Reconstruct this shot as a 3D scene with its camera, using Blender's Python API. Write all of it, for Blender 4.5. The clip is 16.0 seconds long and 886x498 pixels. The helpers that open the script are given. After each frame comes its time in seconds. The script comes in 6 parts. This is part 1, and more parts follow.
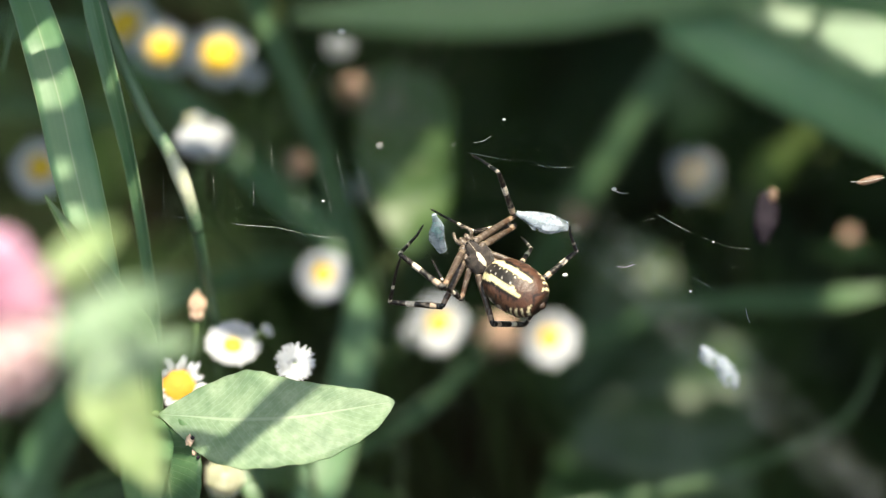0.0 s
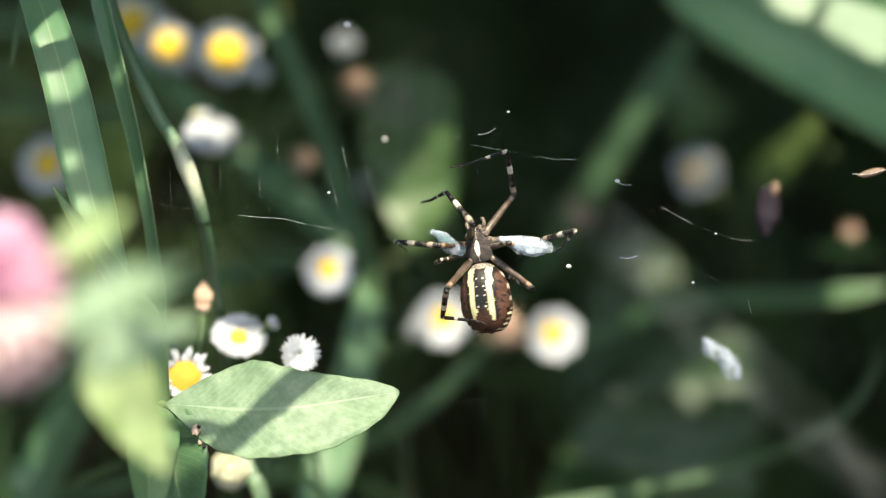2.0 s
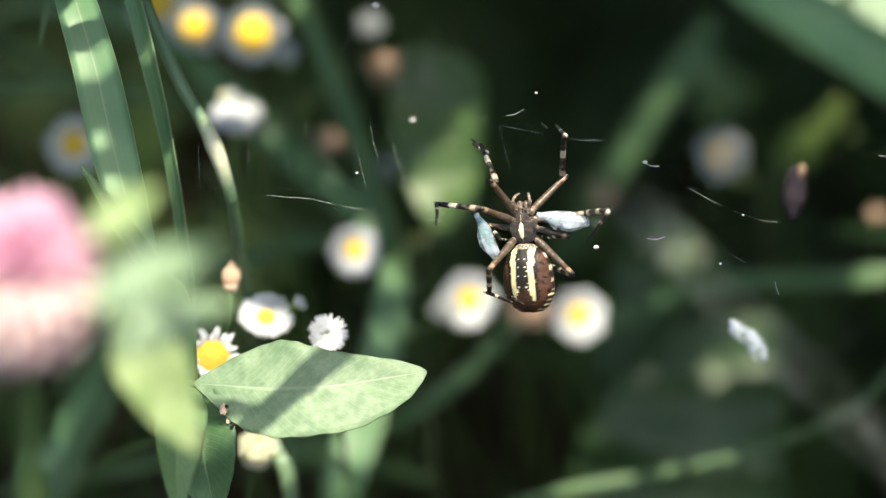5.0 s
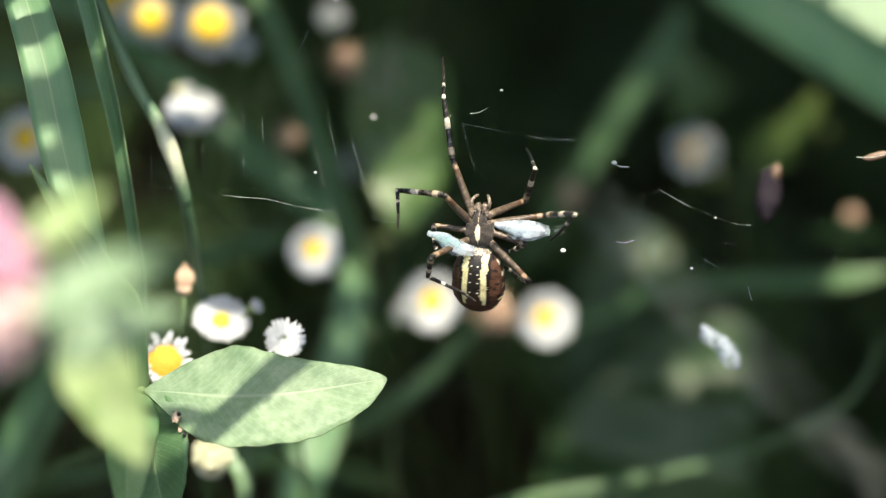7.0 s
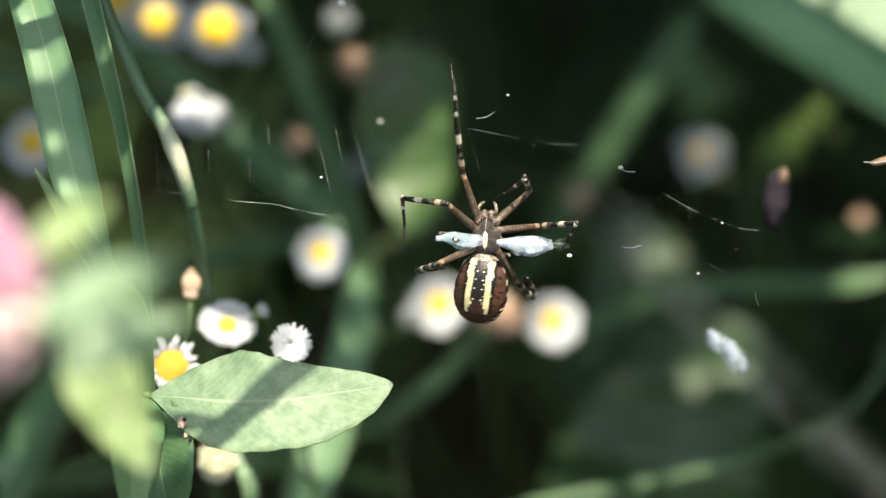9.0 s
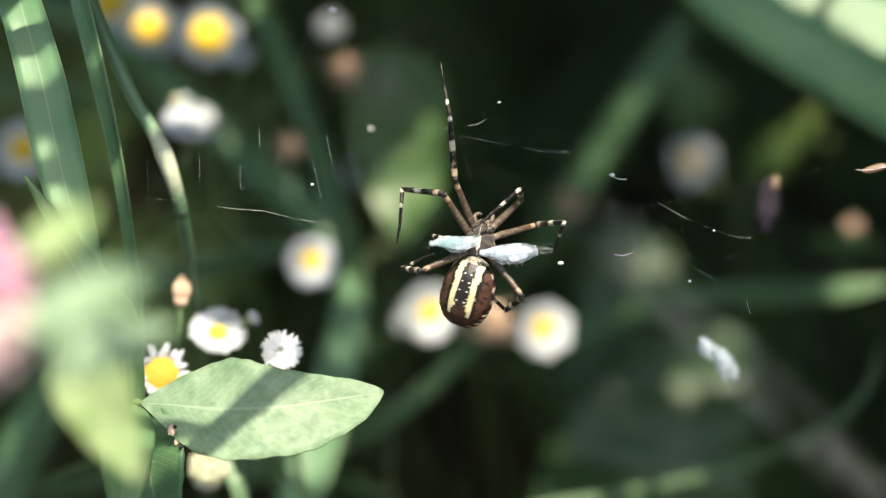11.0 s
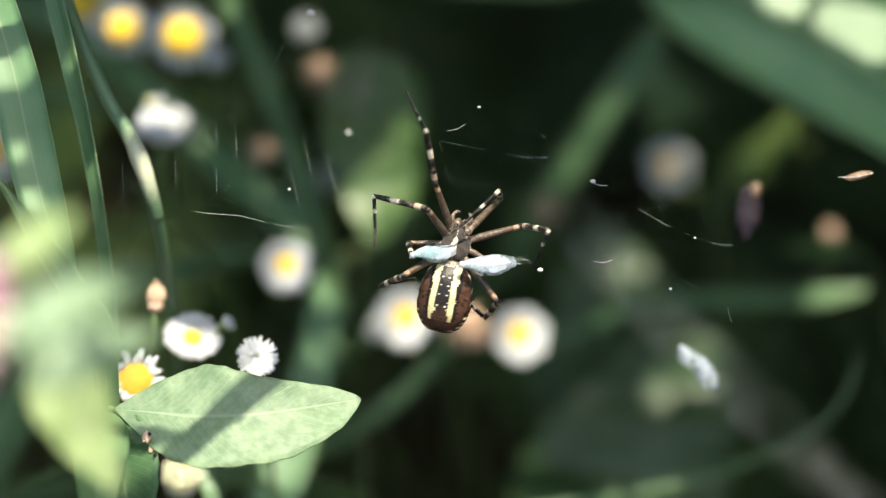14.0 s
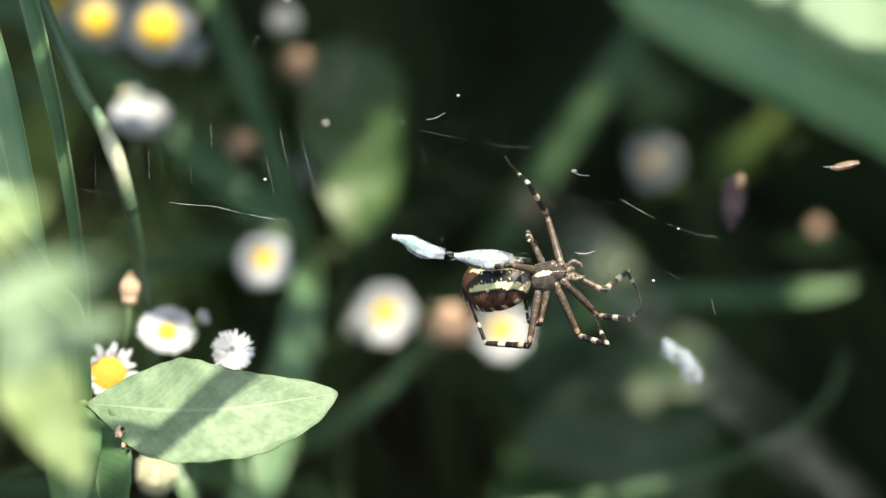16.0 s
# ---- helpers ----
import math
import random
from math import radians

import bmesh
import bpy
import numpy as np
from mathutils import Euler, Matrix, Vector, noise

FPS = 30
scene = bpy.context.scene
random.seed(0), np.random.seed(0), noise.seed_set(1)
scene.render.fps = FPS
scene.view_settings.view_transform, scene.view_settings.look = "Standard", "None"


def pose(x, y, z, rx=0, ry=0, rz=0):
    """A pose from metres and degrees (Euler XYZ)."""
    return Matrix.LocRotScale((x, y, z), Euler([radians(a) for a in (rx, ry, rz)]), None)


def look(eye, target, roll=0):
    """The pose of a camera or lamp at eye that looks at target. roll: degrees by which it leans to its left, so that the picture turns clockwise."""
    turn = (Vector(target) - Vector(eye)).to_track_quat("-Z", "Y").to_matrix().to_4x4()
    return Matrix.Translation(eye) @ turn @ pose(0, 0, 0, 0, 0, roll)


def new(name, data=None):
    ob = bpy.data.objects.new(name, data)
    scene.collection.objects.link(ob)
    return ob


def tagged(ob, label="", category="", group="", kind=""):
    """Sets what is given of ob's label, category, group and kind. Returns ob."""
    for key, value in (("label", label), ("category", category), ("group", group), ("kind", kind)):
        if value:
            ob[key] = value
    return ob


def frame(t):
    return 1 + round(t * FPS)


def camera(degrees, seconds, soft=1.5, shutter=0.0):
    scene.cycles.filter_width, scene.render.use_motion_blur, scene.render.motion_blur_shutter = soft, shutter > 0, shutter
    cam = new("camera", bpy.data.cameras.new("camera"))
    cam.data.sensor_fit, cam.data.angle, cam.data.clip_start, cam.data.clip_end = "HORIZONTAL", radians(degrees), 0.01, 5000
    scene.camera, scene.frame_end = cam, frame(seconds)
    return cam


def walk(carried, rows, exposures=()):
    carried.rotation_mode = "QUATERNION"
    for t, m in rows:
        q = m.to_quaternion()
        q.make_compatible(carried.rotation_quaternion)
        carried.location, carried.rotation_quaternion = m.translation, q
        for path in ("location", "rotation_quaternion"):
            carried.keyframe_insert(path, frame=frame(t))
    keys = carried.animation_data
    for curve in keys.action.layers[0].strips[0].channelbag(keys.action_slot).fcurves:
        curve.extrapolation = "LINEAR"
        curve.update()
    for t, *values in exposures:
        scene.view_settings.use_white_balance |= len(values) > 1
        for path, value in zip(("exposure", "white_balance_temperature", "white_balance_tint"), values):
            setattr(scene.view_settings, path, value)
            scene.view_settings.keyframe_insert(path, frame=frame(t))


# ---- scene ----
cam = camera(14, 16.0, soft=1.15)
SLOPE = 25.0


def mm(x, y, z, rx=0, ry=0, rz=0):
    """A pose from millimetres and degrees."""
    return pose(x / 1000, y / 1000, z / 1000, rx, ry, rz)


# The web hangs 15 cm over the ground and leans back: x across, y up the web, z out of it.
WEB = pose(0, 0, 0.15) @ pose(0, 0, 0, 90 - SLOPE, 0, 0)
walk(cam, [(0, WEB @ mm(0.00, 0.00, 448.00, 0.000, 0.000, -0.000)), (0.5, WEB @ mm(0.18, -1.11, 448.93, 0.133, 0.038, -0.012)), (1, WEB @ mm(-1.24, -3.54, 448.78, 0.317, 0.017, -0.185)), (1.5, WEB @ mm(-0.39, -3.86, 450.79, 0.337, 0.031, -0.236)), (2, WEB @ mm(0.04, -4.17, 451.50, 0.392, 0.077, 0.044)), (2.5, WEB @ mm(-0.32, -4.53, 453.87, 0.292, -0.026, -0.168)), (3, WEB @ mm(-1.70, -4.87, 453.63, 0.181, -0.131, 0.158)), (3.5, WEB @ mm(-1.04, -5.00, 456.54, 0.136, 0.182, 0.278)), (4, WEB @ mm(-1.92, -5.58, 454.99, 0.133, 0.312, 0.208)), (6.3, WEB @ mm(-1.58, -3.53, 449.34, 0.152, -0.022, 0.256)), (6.5, WEB @ mm(-2.30, -3.70, 447.66, 0.076, -0.206, 0.187)), (7, WEB @ mm(-0.81, -2.40, 436.21, -0.103, -0.191, 0.462)), (7.5, WEB @ mm(-0.24, -2.68, 439.09, -0.108, -0.010, 0.439)), (8, WEB @ mm(0.91, -1.75, 438.57, -0.150, 0.203, 0.390)), (8.5, WEB @ mm(0.29, -1.01, 436.39, -0.229, 0.126, 0.434)), (11, WEB @ mm(0.20, -0.81, 434.64, -0.115, -0.099, 0.541)), (11.5, WEB @ mm(-0.45, -0.84, 435.90, -0.341, -0.312, 0.480)), (12, WEB @ mm(-2.13, 0.20, 436.01, -0.491, -0.511, 0.628)), (12.5, WEB @ mm(-1.43, -0.85, 431.46, -0.401, -0.537, 0.350)), (13, WEB @ mm(-2.72, 0.43, 428.73, -0.504, -0.770, 0.363)), (13.5, WEB @ mm(-1.84, 2.65, 428.44, -0.548, -0.735, 0.404)), (14, WEB @ mm(-2.29, 0.37, 429.94, -0.181, -0.773, 0.810)), (14.5, WEB @ mm(-0.42, -0.76, 431.48, -0.129, -0.610, 0.786)), (15, WEB @ mm(-2.50, 1.04, 430.29, -0.252, -0.705, 1.181)), (15.5, WEB @ mm(-2.95, 0.33, 423.68, -0.282, -1.024, 1.329)), (16, WEB @ mm(-0.67, -2.57, 422.07, 0.079, -0.912, 0.782))], exposures=[(0, 1.62, 7100, 7), (16, 1.62, 7100, 7)])
cam.data.dof.use_dof = True
sharp = new("focus")
sharp.empty_display_size = 0.002
cam.data.dof.focus_object = sharp
cam.data.dof.aperture_fstop = 7.5

# ---- light ----
SUN_WAY = WEB.to_3x3() @ Vector((0.14, 0.72, 0.68)).normalized()
world = bpy.data.worlds.new("sky")
scene.world = world
world.use_nodes = True
sky = world.node_tree.nodes.new("ShaderNodeTexSky")
sky.sky_type, sky.sun_disc = "NISHITA", False
sky.dust_density, sky.ozone_density, sky.air_density = 2.6, 0.5, 1.0
sky.sun_elevation = math.asin(SUN_WAY.z)
sky.sun_rotation = math.atan2(SUN_WAY.x, SUN_WAY.y)
world.node_tree.links.new(sky.outputs[0], world.node_tree.nodes["Background"].inputs[0])
world.node_tree.nodes["Background"].inputs[1].default_value = 0.13
sun = new("sun", bpy.data.lights.new("sun", "SUN"))
sun.data.energy, sun.data.angle, sun.data.color = 3.3, radians(0.6), (1.0, 0.93, 0.82)
sun.matrix_world = look(SUN_WAY * 3, (0, 0, 0))


# ---- materials ----
def nodes_of(name):
    m = bpy.data.materials.new(name)
    m.use_nodes = True
    t = m.node_tree
    t.nodes.clear()
    return m, t


def add(t, kind, values=(), **props):
    n = t.nodes.new(kind)
    if "data_type" in props:
        n.data_type = props["data_type"]
    if "blend_type" in props:
        n.blend_type = props["blend_type"]
    if "operation" in props:
        n.operation = props["operation"]
    if "layer_name" in props:
        n.layer_name = props["layer_name"]
    for key, value in values:
        if isinstance(value, bpy.types.NodeSocket):
            t.links.new(value, n.inputs[key])
        else:
            n.inputs[key].default_value = value
    return n


def rgb(c):
    return (*c, 1.0)


def mix(t, f, a, b, blend="MIX"):
    n = add(t, "ShaderNodeMix", data_type="RGBA", blend_type=blend)
    for key, value in ((0, f), (6, a), (7, b)):
        if isinstance(value, bpy.types.NodeSocket):
            t.links.new(value, n.inputs[key])
        else:
            n.inputs[key].default_value = value if key == 0 else rgb(value)
    return n.outputs[2]


def calc(t, op, a, b=0.0):
    n = add(t, "ShaderNodeMath", operation=op)
    for key, value in ((0, a), (1, b)):
        if isinstance(value, bpy.types.NodeSocket):
            t.links.new(value, n.inputs[key])
        else:
            n.inputs[key].default_value = value
    return n.outputs[0]


def spread(t, value, lo, hi):
    return add(t, "ShaderNodeMapRange", ((0, value), (1, lo), (2, hi))).outputs[0]


def grain(t, size, detail=4.0, rough=0.6):
    """Noise with features of that many millimetres."""
    where = add(t, "ShaderNodeNewGeometry").outputs["Position"]
    return add(t, "ShaderNodeTexNoise", (("Vector", where), ("Scale", 1000.0 / size), ("Detail", detail), ("Roughness", rough))).outputs["Fac"]


def finish(t, colour, rough=0.5, through_light=0.0, tint=None, bump=None, depth=0.0001, spec=0.4, sheen=0.0, metal=0.0, sss=0.0):
    p = add(t, "ShaderNodeBsdfPrincipled", (("Base Color", colour), ("Roughness", rough), ("Specular IOR Level", spec), ("Sheen Weight", sheen), ("Metallic", metal), ("Subsurface Weight", sss)))
    if sss:
        p.inputs["Subsurface Radius"].default_value = (0.0008, 0.0008, 0.0006)
        p.inputs["Subsurface Scale"].default_value = 1.0
    if bump:
        b = add(t, "ShaderNodeBump", (("Height", bump), ("Strength", 0.6), ("Distance", depth)))
        t.links.new(b.outputs[0], p.inputs["Normal"])
    last = p.outputs[0]
    if through_light:
        tr = add(t, "ShaderNodeBsdfTranslucent", (("Color", tint if tint is not None else colour),))
        last = add(t, "ShaderNodeMixShader", ((0, through_light), (1, last), (2, tr.outputs[0]))).outputs[0]
    t.links.new(last, add(t, "ShaderNodeOutputMaterial").inputs[0])


def leaf_stuff(name, low, high, vein, ribs=20.0, slant=3.4, through_light=0.3, rough=0.5, blotch=5.0, spec=0.4):
    """A broad leaf with a midrib and slanting side veins."""
    m, t = nodes_of(name)
    uv = add(t, "ShaderNodeSeparateXYZ", ((0, add(t, "ShaderNodeTexCoord").outputs["UV"]),))
    s, v = uv.outputs[0], calc(t, "ABSOLUTE", uv.outputs[1])
    wob = calc(t, "MULTIPLY", grain(t, 3.0, 2.0), 0.9)
    phase = calc(t, "ADD", calc(t, "SUBTRACT", calc(t, "MULTIPLY", s, ribs), calc(t, "MULTIPLY", v, slant)), wob)
    saw = calc(t, "ABSOLUTE", calc(t, "SUBTRACT", calc(t, "FRACT", phase), 0.5))
    side = spread(t, saw, 0.10, 0.02)
    mid = spread(t, v, 0.05, 0.015)
    lines = calc(t, "MAXIMUM", calc(t, "MULTIPLY", side, 0.45), mid)
    base = mix(t, spread(t, grain(t, blotch), 0.35, 0.65), low, high)
    fine = mix(t, spread(t, grain(t, 0.9, 5.0, 0.7), 0.36, 0.64), (0.8, 0.84, 0.81), (1.12, 1.1, 1.11))
    n = add(t, "ShaderNodeMix", data_type="RGBA", blend_type="MULTIPLY")
    n.inputs[0].default_value = 1.0
    t.links.new(base, n.inputs[6])
    t.links.new(fine, n.inputs[7])
    mx = add(t, "ShaderNodeMix", data_type="RGBA")
    t.links.new(calc(t, "MULTIPLY", lines, 0.5), mx.inputs[0])
    t.links.new(n.outputs[2], mx.inputs[6])
    mx.inputs[7].default_value = rgb(vein)
    height = calc(t, "ADD", calc(t, "MULTIPLY", lines, -0.3), calc(t, "MULTIPLY", grain(t, 0.8), 0.5))
    finish(t, mx.outputs[2], rough, through_light, rgb((0.3, 0.5, 0.1)), height, 0.00026, spec)
    return m


def blade_stuff(name, low, high, through_light=0.25, rough=0.45, ribs=26.0, spots=0.0, spec=0.4, glow=(0.28, 0.45, 0.1)):
    """Grass: fine ribs along the blade and a paler midrib."""
    m, t = nodes_of(name)
    uv = add(t, "ShaderNodeSeparateXYZ", ((0, add(t, "ShaderNodeTexCoord").outputs["UV"]),))
    v = uv.outputs[1]
    rib = calc(t, "SINE", calc(t, "MULTIPLY", v, ribs))
    mid = spread(t, calc(t, "ABSOLUTE", v), 0.06, 0.01)
    each = add(t, "ShaderNodeObjectInfo").outputs["Random"]
    base = mix(t, spread(t, calc(t, "ADD", grain(t, 9.0), calc(t, "MULTIPLY", each, 0.2)), 0.4, 0.8), low, high)
    streak = mix(t, calc(t, "MULTIPLY", spread(t, rib, 0.2, 1.0), 0.10), (1, 1, 1), (1.5, 1.45, 1.3))
    n = add(t, "ShaderNodeMix", data_type="RGBA", blend_type="MULTIPLY")
    n.inputs[0].default_value = 1.0
    t.links.new(base, n.inputs[6])
    t.links.new(streak, n.inputs[7])
    mx = add(t, "ShaderNodeMix", data_type="RGBA")
    t.links.new(n.outputs[2], mx.inputs[6])
    mx.inputs[7].default_value = (0.42, 0.46, 0.28, 1)
    rim = calc(t, "MULTIPLY", spread(t, calc(t, "ABSOLUTE", v), 0.93, 0.985), 0.45)
    marks = calc(t, "ADD", calc(t, "MULTIPLY", mid, 0.35), calc(t, "MULTIPLY", spread(t, grain(t, 0.7), 0.68, 0.75), spots))
    t.links.new(calc(t, "MINIMUM", calc(t, "ADD", marks, rim), 1.0), mx.inputs[0])
    finish(t, mx.outputs[2], rough, through_light, rgb(glow), calc(t, "ADD", calc(t, "MULTIPLY", rib, 0.15), grain(t, 0.6)), 0.00002, spec)
    return m


def wrap_stuff():
    """Spun silk over a pale insect: thin, crumpled and partly clear."""
    m, t = nodes_of("silk_wrapping")
    where = add(t, "ShaderNodeTexCoord").outputs["Object"]
    g = add(t, "ShaderNodeTexNoise", (("Vector", where), ("Scale", 800.0), ("Detail", 3.0))).outputs["Fac"]
    tone = mix(t, spread(t, g, 0.35, 0.65), (0.34, 0.42, 0.5), (0.56, 0.62, 0.72))
    b = add(t, "ShaderNodeBump", (("Height", g), ("Strength", 0.5), ("Distance", 0.0002)))
    p = add(t, "ShaderNodeBsdfPrincipled", (("Base Color", tone), ("Roughness", 0.4), ("Specular IOR Level", 0.7), ("Normal", b.outputs[0])))
    thin = add(t, "ShaderNodeBsdfTranslucent", (("Color", (0.64, 0.73, 0.77, 1)),))
    clear = add(t, "ShaderNodeBsdfTransparent")
    soft = add(t, "ShaderNodeMixShader", ((0, 0.3), (1, p.outputs[0]), (2, thin.outputs[0])))
    both = add(t, "ShaderNodeMixShader", ((1, soft.outputs[0]), (2, clear.outputs[0])))
    share = calc(t, "ADD", calc(t, "MULTIPLY", spread(t, g, 0.62, 0.38), 0.6), 0.22)
    t.links.new(share, both.inputs[0])
    t.links.new(both.outputs[0], add(t, "ShaderNodeOutputMaterial").inputs[0])
    return m


def sunlit_node_stuff():
    """A grass node and the sun patch painted round it: cream in its middle, the stem's green towards its ends."""
    m, t = nodes_of("sunlit_grass_node")
    u = add(t, "ShaderNodeSeparateXYZ", ((0, add(t, "ShaderNodeTexCoord").outputs["UV"]),)).outputs[0]
    peak = calc(t, "SUBTRACT", 1.0, calc(t, "ABSOLUTE", calc(t, "SUBTRACT", calc(t, "MULTIPLY", u, 2.0), 1.0)))
    share = spread(t, calc(t, "ADD", peak, calc(t, "MULTIPLY", grain(t, 1.2), 0.5)), 0.5, 1.05)
    finish(t, mix(t, share, (0.105, 0.19, 0.105), (0.56, 0.58, 0.42)), 0.45, 0.1, None, grain(t, 0.5), 0.00004, 0.6)
    return m


def plain_stuff(name, low, high, size=0.6, rough=0.6, through_light=0.0, tint=None, depth=0.0001, spec=0.4, sss=0.0, sheen=0.0):
    """Two colours broken up by grain at two scales."""
    m, t = nodes_of(name)
    g = calc(t, "ADD", calc(t, "MULTIPLY", grain(t, size), 0.6), calc(t, "MULTIPLY", grain(t, size * 6), 0.4))
    tone = mix(t, spread(t, g, 0.35, 0.65), low, high)
    glow = mix(t, 0.5, tint, tint) if tint else None
    finish(t, tone, rough, through_light, glow, g, depth, spec, sheen, 0.0, sss)
    return m


def painted_stuff(name, rough=0.45, bump=0.0001, sheen=0.0, size=0.25):
    """Colours that the animal's own pattern gives, point by point."""
    m, t = nodes_of(name)
    own = add(t, "ShaderNodeVertexColor", layer_name="pattern").outputs[0]
    where = add(t, "ShaderNodeTexCoord").outputs["Object"]
    g = add(t, "ShaderNodeTexNoise", (("Vector", where), ("Scale", 1000.0 / size), ("Detail", 3.0))).outputs["Fac"]
    tone = mix(t, spread(t, g, 0.3, 0.7), (0.75, 0.72, 0.7), (1.2, 1.2, 1.2))
    n = add(t, "ShaderNodeMix", data_type="RGBA", blend_type="MULTIPLY")
    n.inputs[0].default_value = 1.0
    t.links.new(own, n.inputs[6])
    t.links.new(tone, n.inputs[7])
    finish(t, n.outputs[2], rough, 0.0, None, g, bump, 0.45, sheen)
    return m


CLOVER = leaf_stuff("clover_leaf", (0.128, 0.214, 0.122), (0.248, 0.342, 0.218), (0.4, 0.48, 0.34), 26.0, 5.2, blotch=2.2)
# Darker copy of CLOVER, with the shade in its colour.
CLOVER_SHADE_TONE = leaf_stuff("clover_leaf_shade_tone", (0.06, 0.14, 0.065), (0.11, 0.2, 0.09), (0.24, 0.33, 0.17))
# Paler, yellower copy of CLOVER: strong sun put into the colour.
CLOVER_SUN_TONE = leaf_stuff("clover_leaf_sun_tone", (0.26, 0.37, 0.15), (0.38, 0.48, 0.24), (0.5, 0.56, 0.36), through_light=0.4)
SHOOT = leaf_stuff("young_shoot_leaf", (0.17, 0.26, 0.06), (0.27, 0.36, 0.1), (0.34, 0.42, 0.16), through_light=0.35)
BINDWEED = leaf_stuff("bindweed_leaf", (0.055, 0.115, 0.03), (0.09, 0.165, 0.05), (0.16, 0.22, 0.1), 5.0, 1.8, 0.3, 0.4, 6.0, 0.7)
DOCK = leaf_stuff("dock_leaf", (0.026, 0.06, 0.02), (0.045, 0.092, 0.03), (0.08, 0.12, 0.05), 7.0, 1.6, 0.2, 0.42, 7.0, 0.5)
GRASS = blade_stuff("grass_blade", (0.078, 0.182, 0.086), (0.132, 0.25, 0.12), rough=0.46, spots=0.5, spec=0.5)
# Undergrowth greens darkened in the colour itself, for the deep shade they stand in.
UNDER_SHADE_TONE = blade_stuff("grass_shade_toned", (0.016, 0.038, 0.016), (0.032, 0.066, 0.027), 0.1, 0.7, spec=0.1)
WEED_SHADE_TONE = blade_stuff("weed_shade_toned", (0.02, 0.046, 0.014), (0.042, 0.08, 0.022), 0.15, 0.7, spec=0.1)
# For the unseen shading leaves; their strong translucency greens the shade below.
CANOPY = blade_stuff("canopy_leaf", (0.06, 0.13, 0.04), (0.1, 0.18, 0.055), 0.6, glow=(0.44, 0.62, 0.17))
# Darker copy of GRASS: shade put into the colour of dim blades.
GRASS_SHADE_TONE = blade_stuff("grass_blade_shade_tone", (0.05, 0.112, 0.05), (0.088, 0.165, 0.074))
CULM = blade_stuff("grass_culm", (0.08, 0.16, 0.09), (0.13, 0.215, 0.12), 0.15, 0.4, 14.0)
SUNLIT_NODE = sunlit_node_stuff()
STALK = plain_stuff("green_stalk", (0.06, 0.115, 0.035), (0.11, 0.18, 0.06), 0.8, 0.5, 0.1)
VINE = plain_stuff("pale_stem", (0.07, 0.105, 0.04), (0.13, 0.165, 0.07), 0.8, 0.5, 0.1)
PETAL = plain_stuff("white_petal", (0.6, 0.645, 0.69), (0.69, 0.715, 0.735), 0.8, 0.6, 0.35, (0.68, 0.68, 0.68))
PALE_BUD = plain_stuff("pale_bud", (0.82, 0.82, 0.68), (0.9, 0.9, 0.8), 0.8, 0.6, 0.45, (0.85, 0.85, 0.6))
OLD_DISC = plain_stuff("orange_disc", (0.46, 0.2, 0.015), (0.68, 0.36, 0.03), 0.35, 0.7, depth=0.0003)
DISC = plain_stuff("yellow_disc", (0.6, 0.37, 0.02), (0.82, 0.55, 0.045), 0.35, 0.7, depth=0.0003)
YELLOW_BRACT = plain_stuff("yellow_green_bract", (0.3, 0.36, 0.09), (0.44, 0.48, 0.16), 0.8, 0.6, 0.2)
BRACT = plain_stuff("green_bract", (0.14, 0.22, 0.06), (0.24, 0.33, 0.1), 0.8, 0.6, 0.15)
WITHER = plain_stuff("withered_petal", (0.56, 0.38, 0.26), (0.82, 0.63, 0.48), 0.8, 0.75, 0.2, (0.7, 0.4, 0.25))
PINK = plain_stuff("pink_floret", (0.68, 0.4, 0.55), (0.82, 0.61, 0.71), 1.2, 0.55, 0.35, (0.8, 0.3, 0.5))
CREAM = plain_stuff("cream_floret", (0.76, 0.64, 0.52), (0.88, 0.79, 0.68), 1.2, 0.6, 0.45, (0.7, 0.55, 0.4))
FADED = plain_stuff("faded_floret", (0.72, 0.58, 0.58), (0.82, 0.72, 0.71), 1.2, 0.6, 0.55, (0.92, 0.74, 0.74))
SOIL = plain_stuff("dark_soil", (0.013, 0.009, 0.006), (0.034, 0.022, 0.014), 4.0, 0.95, depth=0.002, spec=0.05)
SILK = plain_stuff("silk_thread", (0.75, 0.76, 0.76), (0.88, 0.88, 0.88), 0.5, 0.25, 0.2, (0.8, 0.8, 0.8), spec=0.9)
WRAP = wrap_stuff()
MINT = plain_stuff("mint_insect", (0.22, 0.4, 0.41), (0.32, 0.48, 0.5), 0.5, 0.35, 0.25, (0.4, 0.7, 0.6), spec=0.6)
ASHEN = plain_stuff("pale_insect", (0.36, 0.45, 0.5), (0.48, 0.54, 0.6), 0.5, 0.35, 0.25, (0.6, 0.7, 0.75), spec=0.6)
# Brown of husk and beetle head; on silk it paints a reddish glint.
HUSK_AND_GLINT = plain_stuff("husk_and_silk_glint", (0.15, 0.095, 0.065), (0.25, 0.165, 0.115), 0.6, 0.5, 0.15, (0.35, 0.24, 0.17), spec=0.6)
FLY = plain_stuff("dark_insect_skin", (0.012, 0.009, 0.014), (0.032, 0.026, 0.034), 0.5, 0.8, spec=0.12)


def thread_stuff():
    """Web silk, far finer than it can be seen: most light goes past it."""
    m, t = nodes_of("web_silk")
    bright = add(t, "ShaderNodeBsdfPrincipled", (("Base Color", (0.72, 0.8, 0.75, 1)), ("Roughness", 0.25), ("Specular IOR Level", 0.8)))
    clear = add(t, "ShaderNodeBsdfTransparent")
    share = spread(t, grain(t, 6.0, 2.0), 0.46, 0.74)
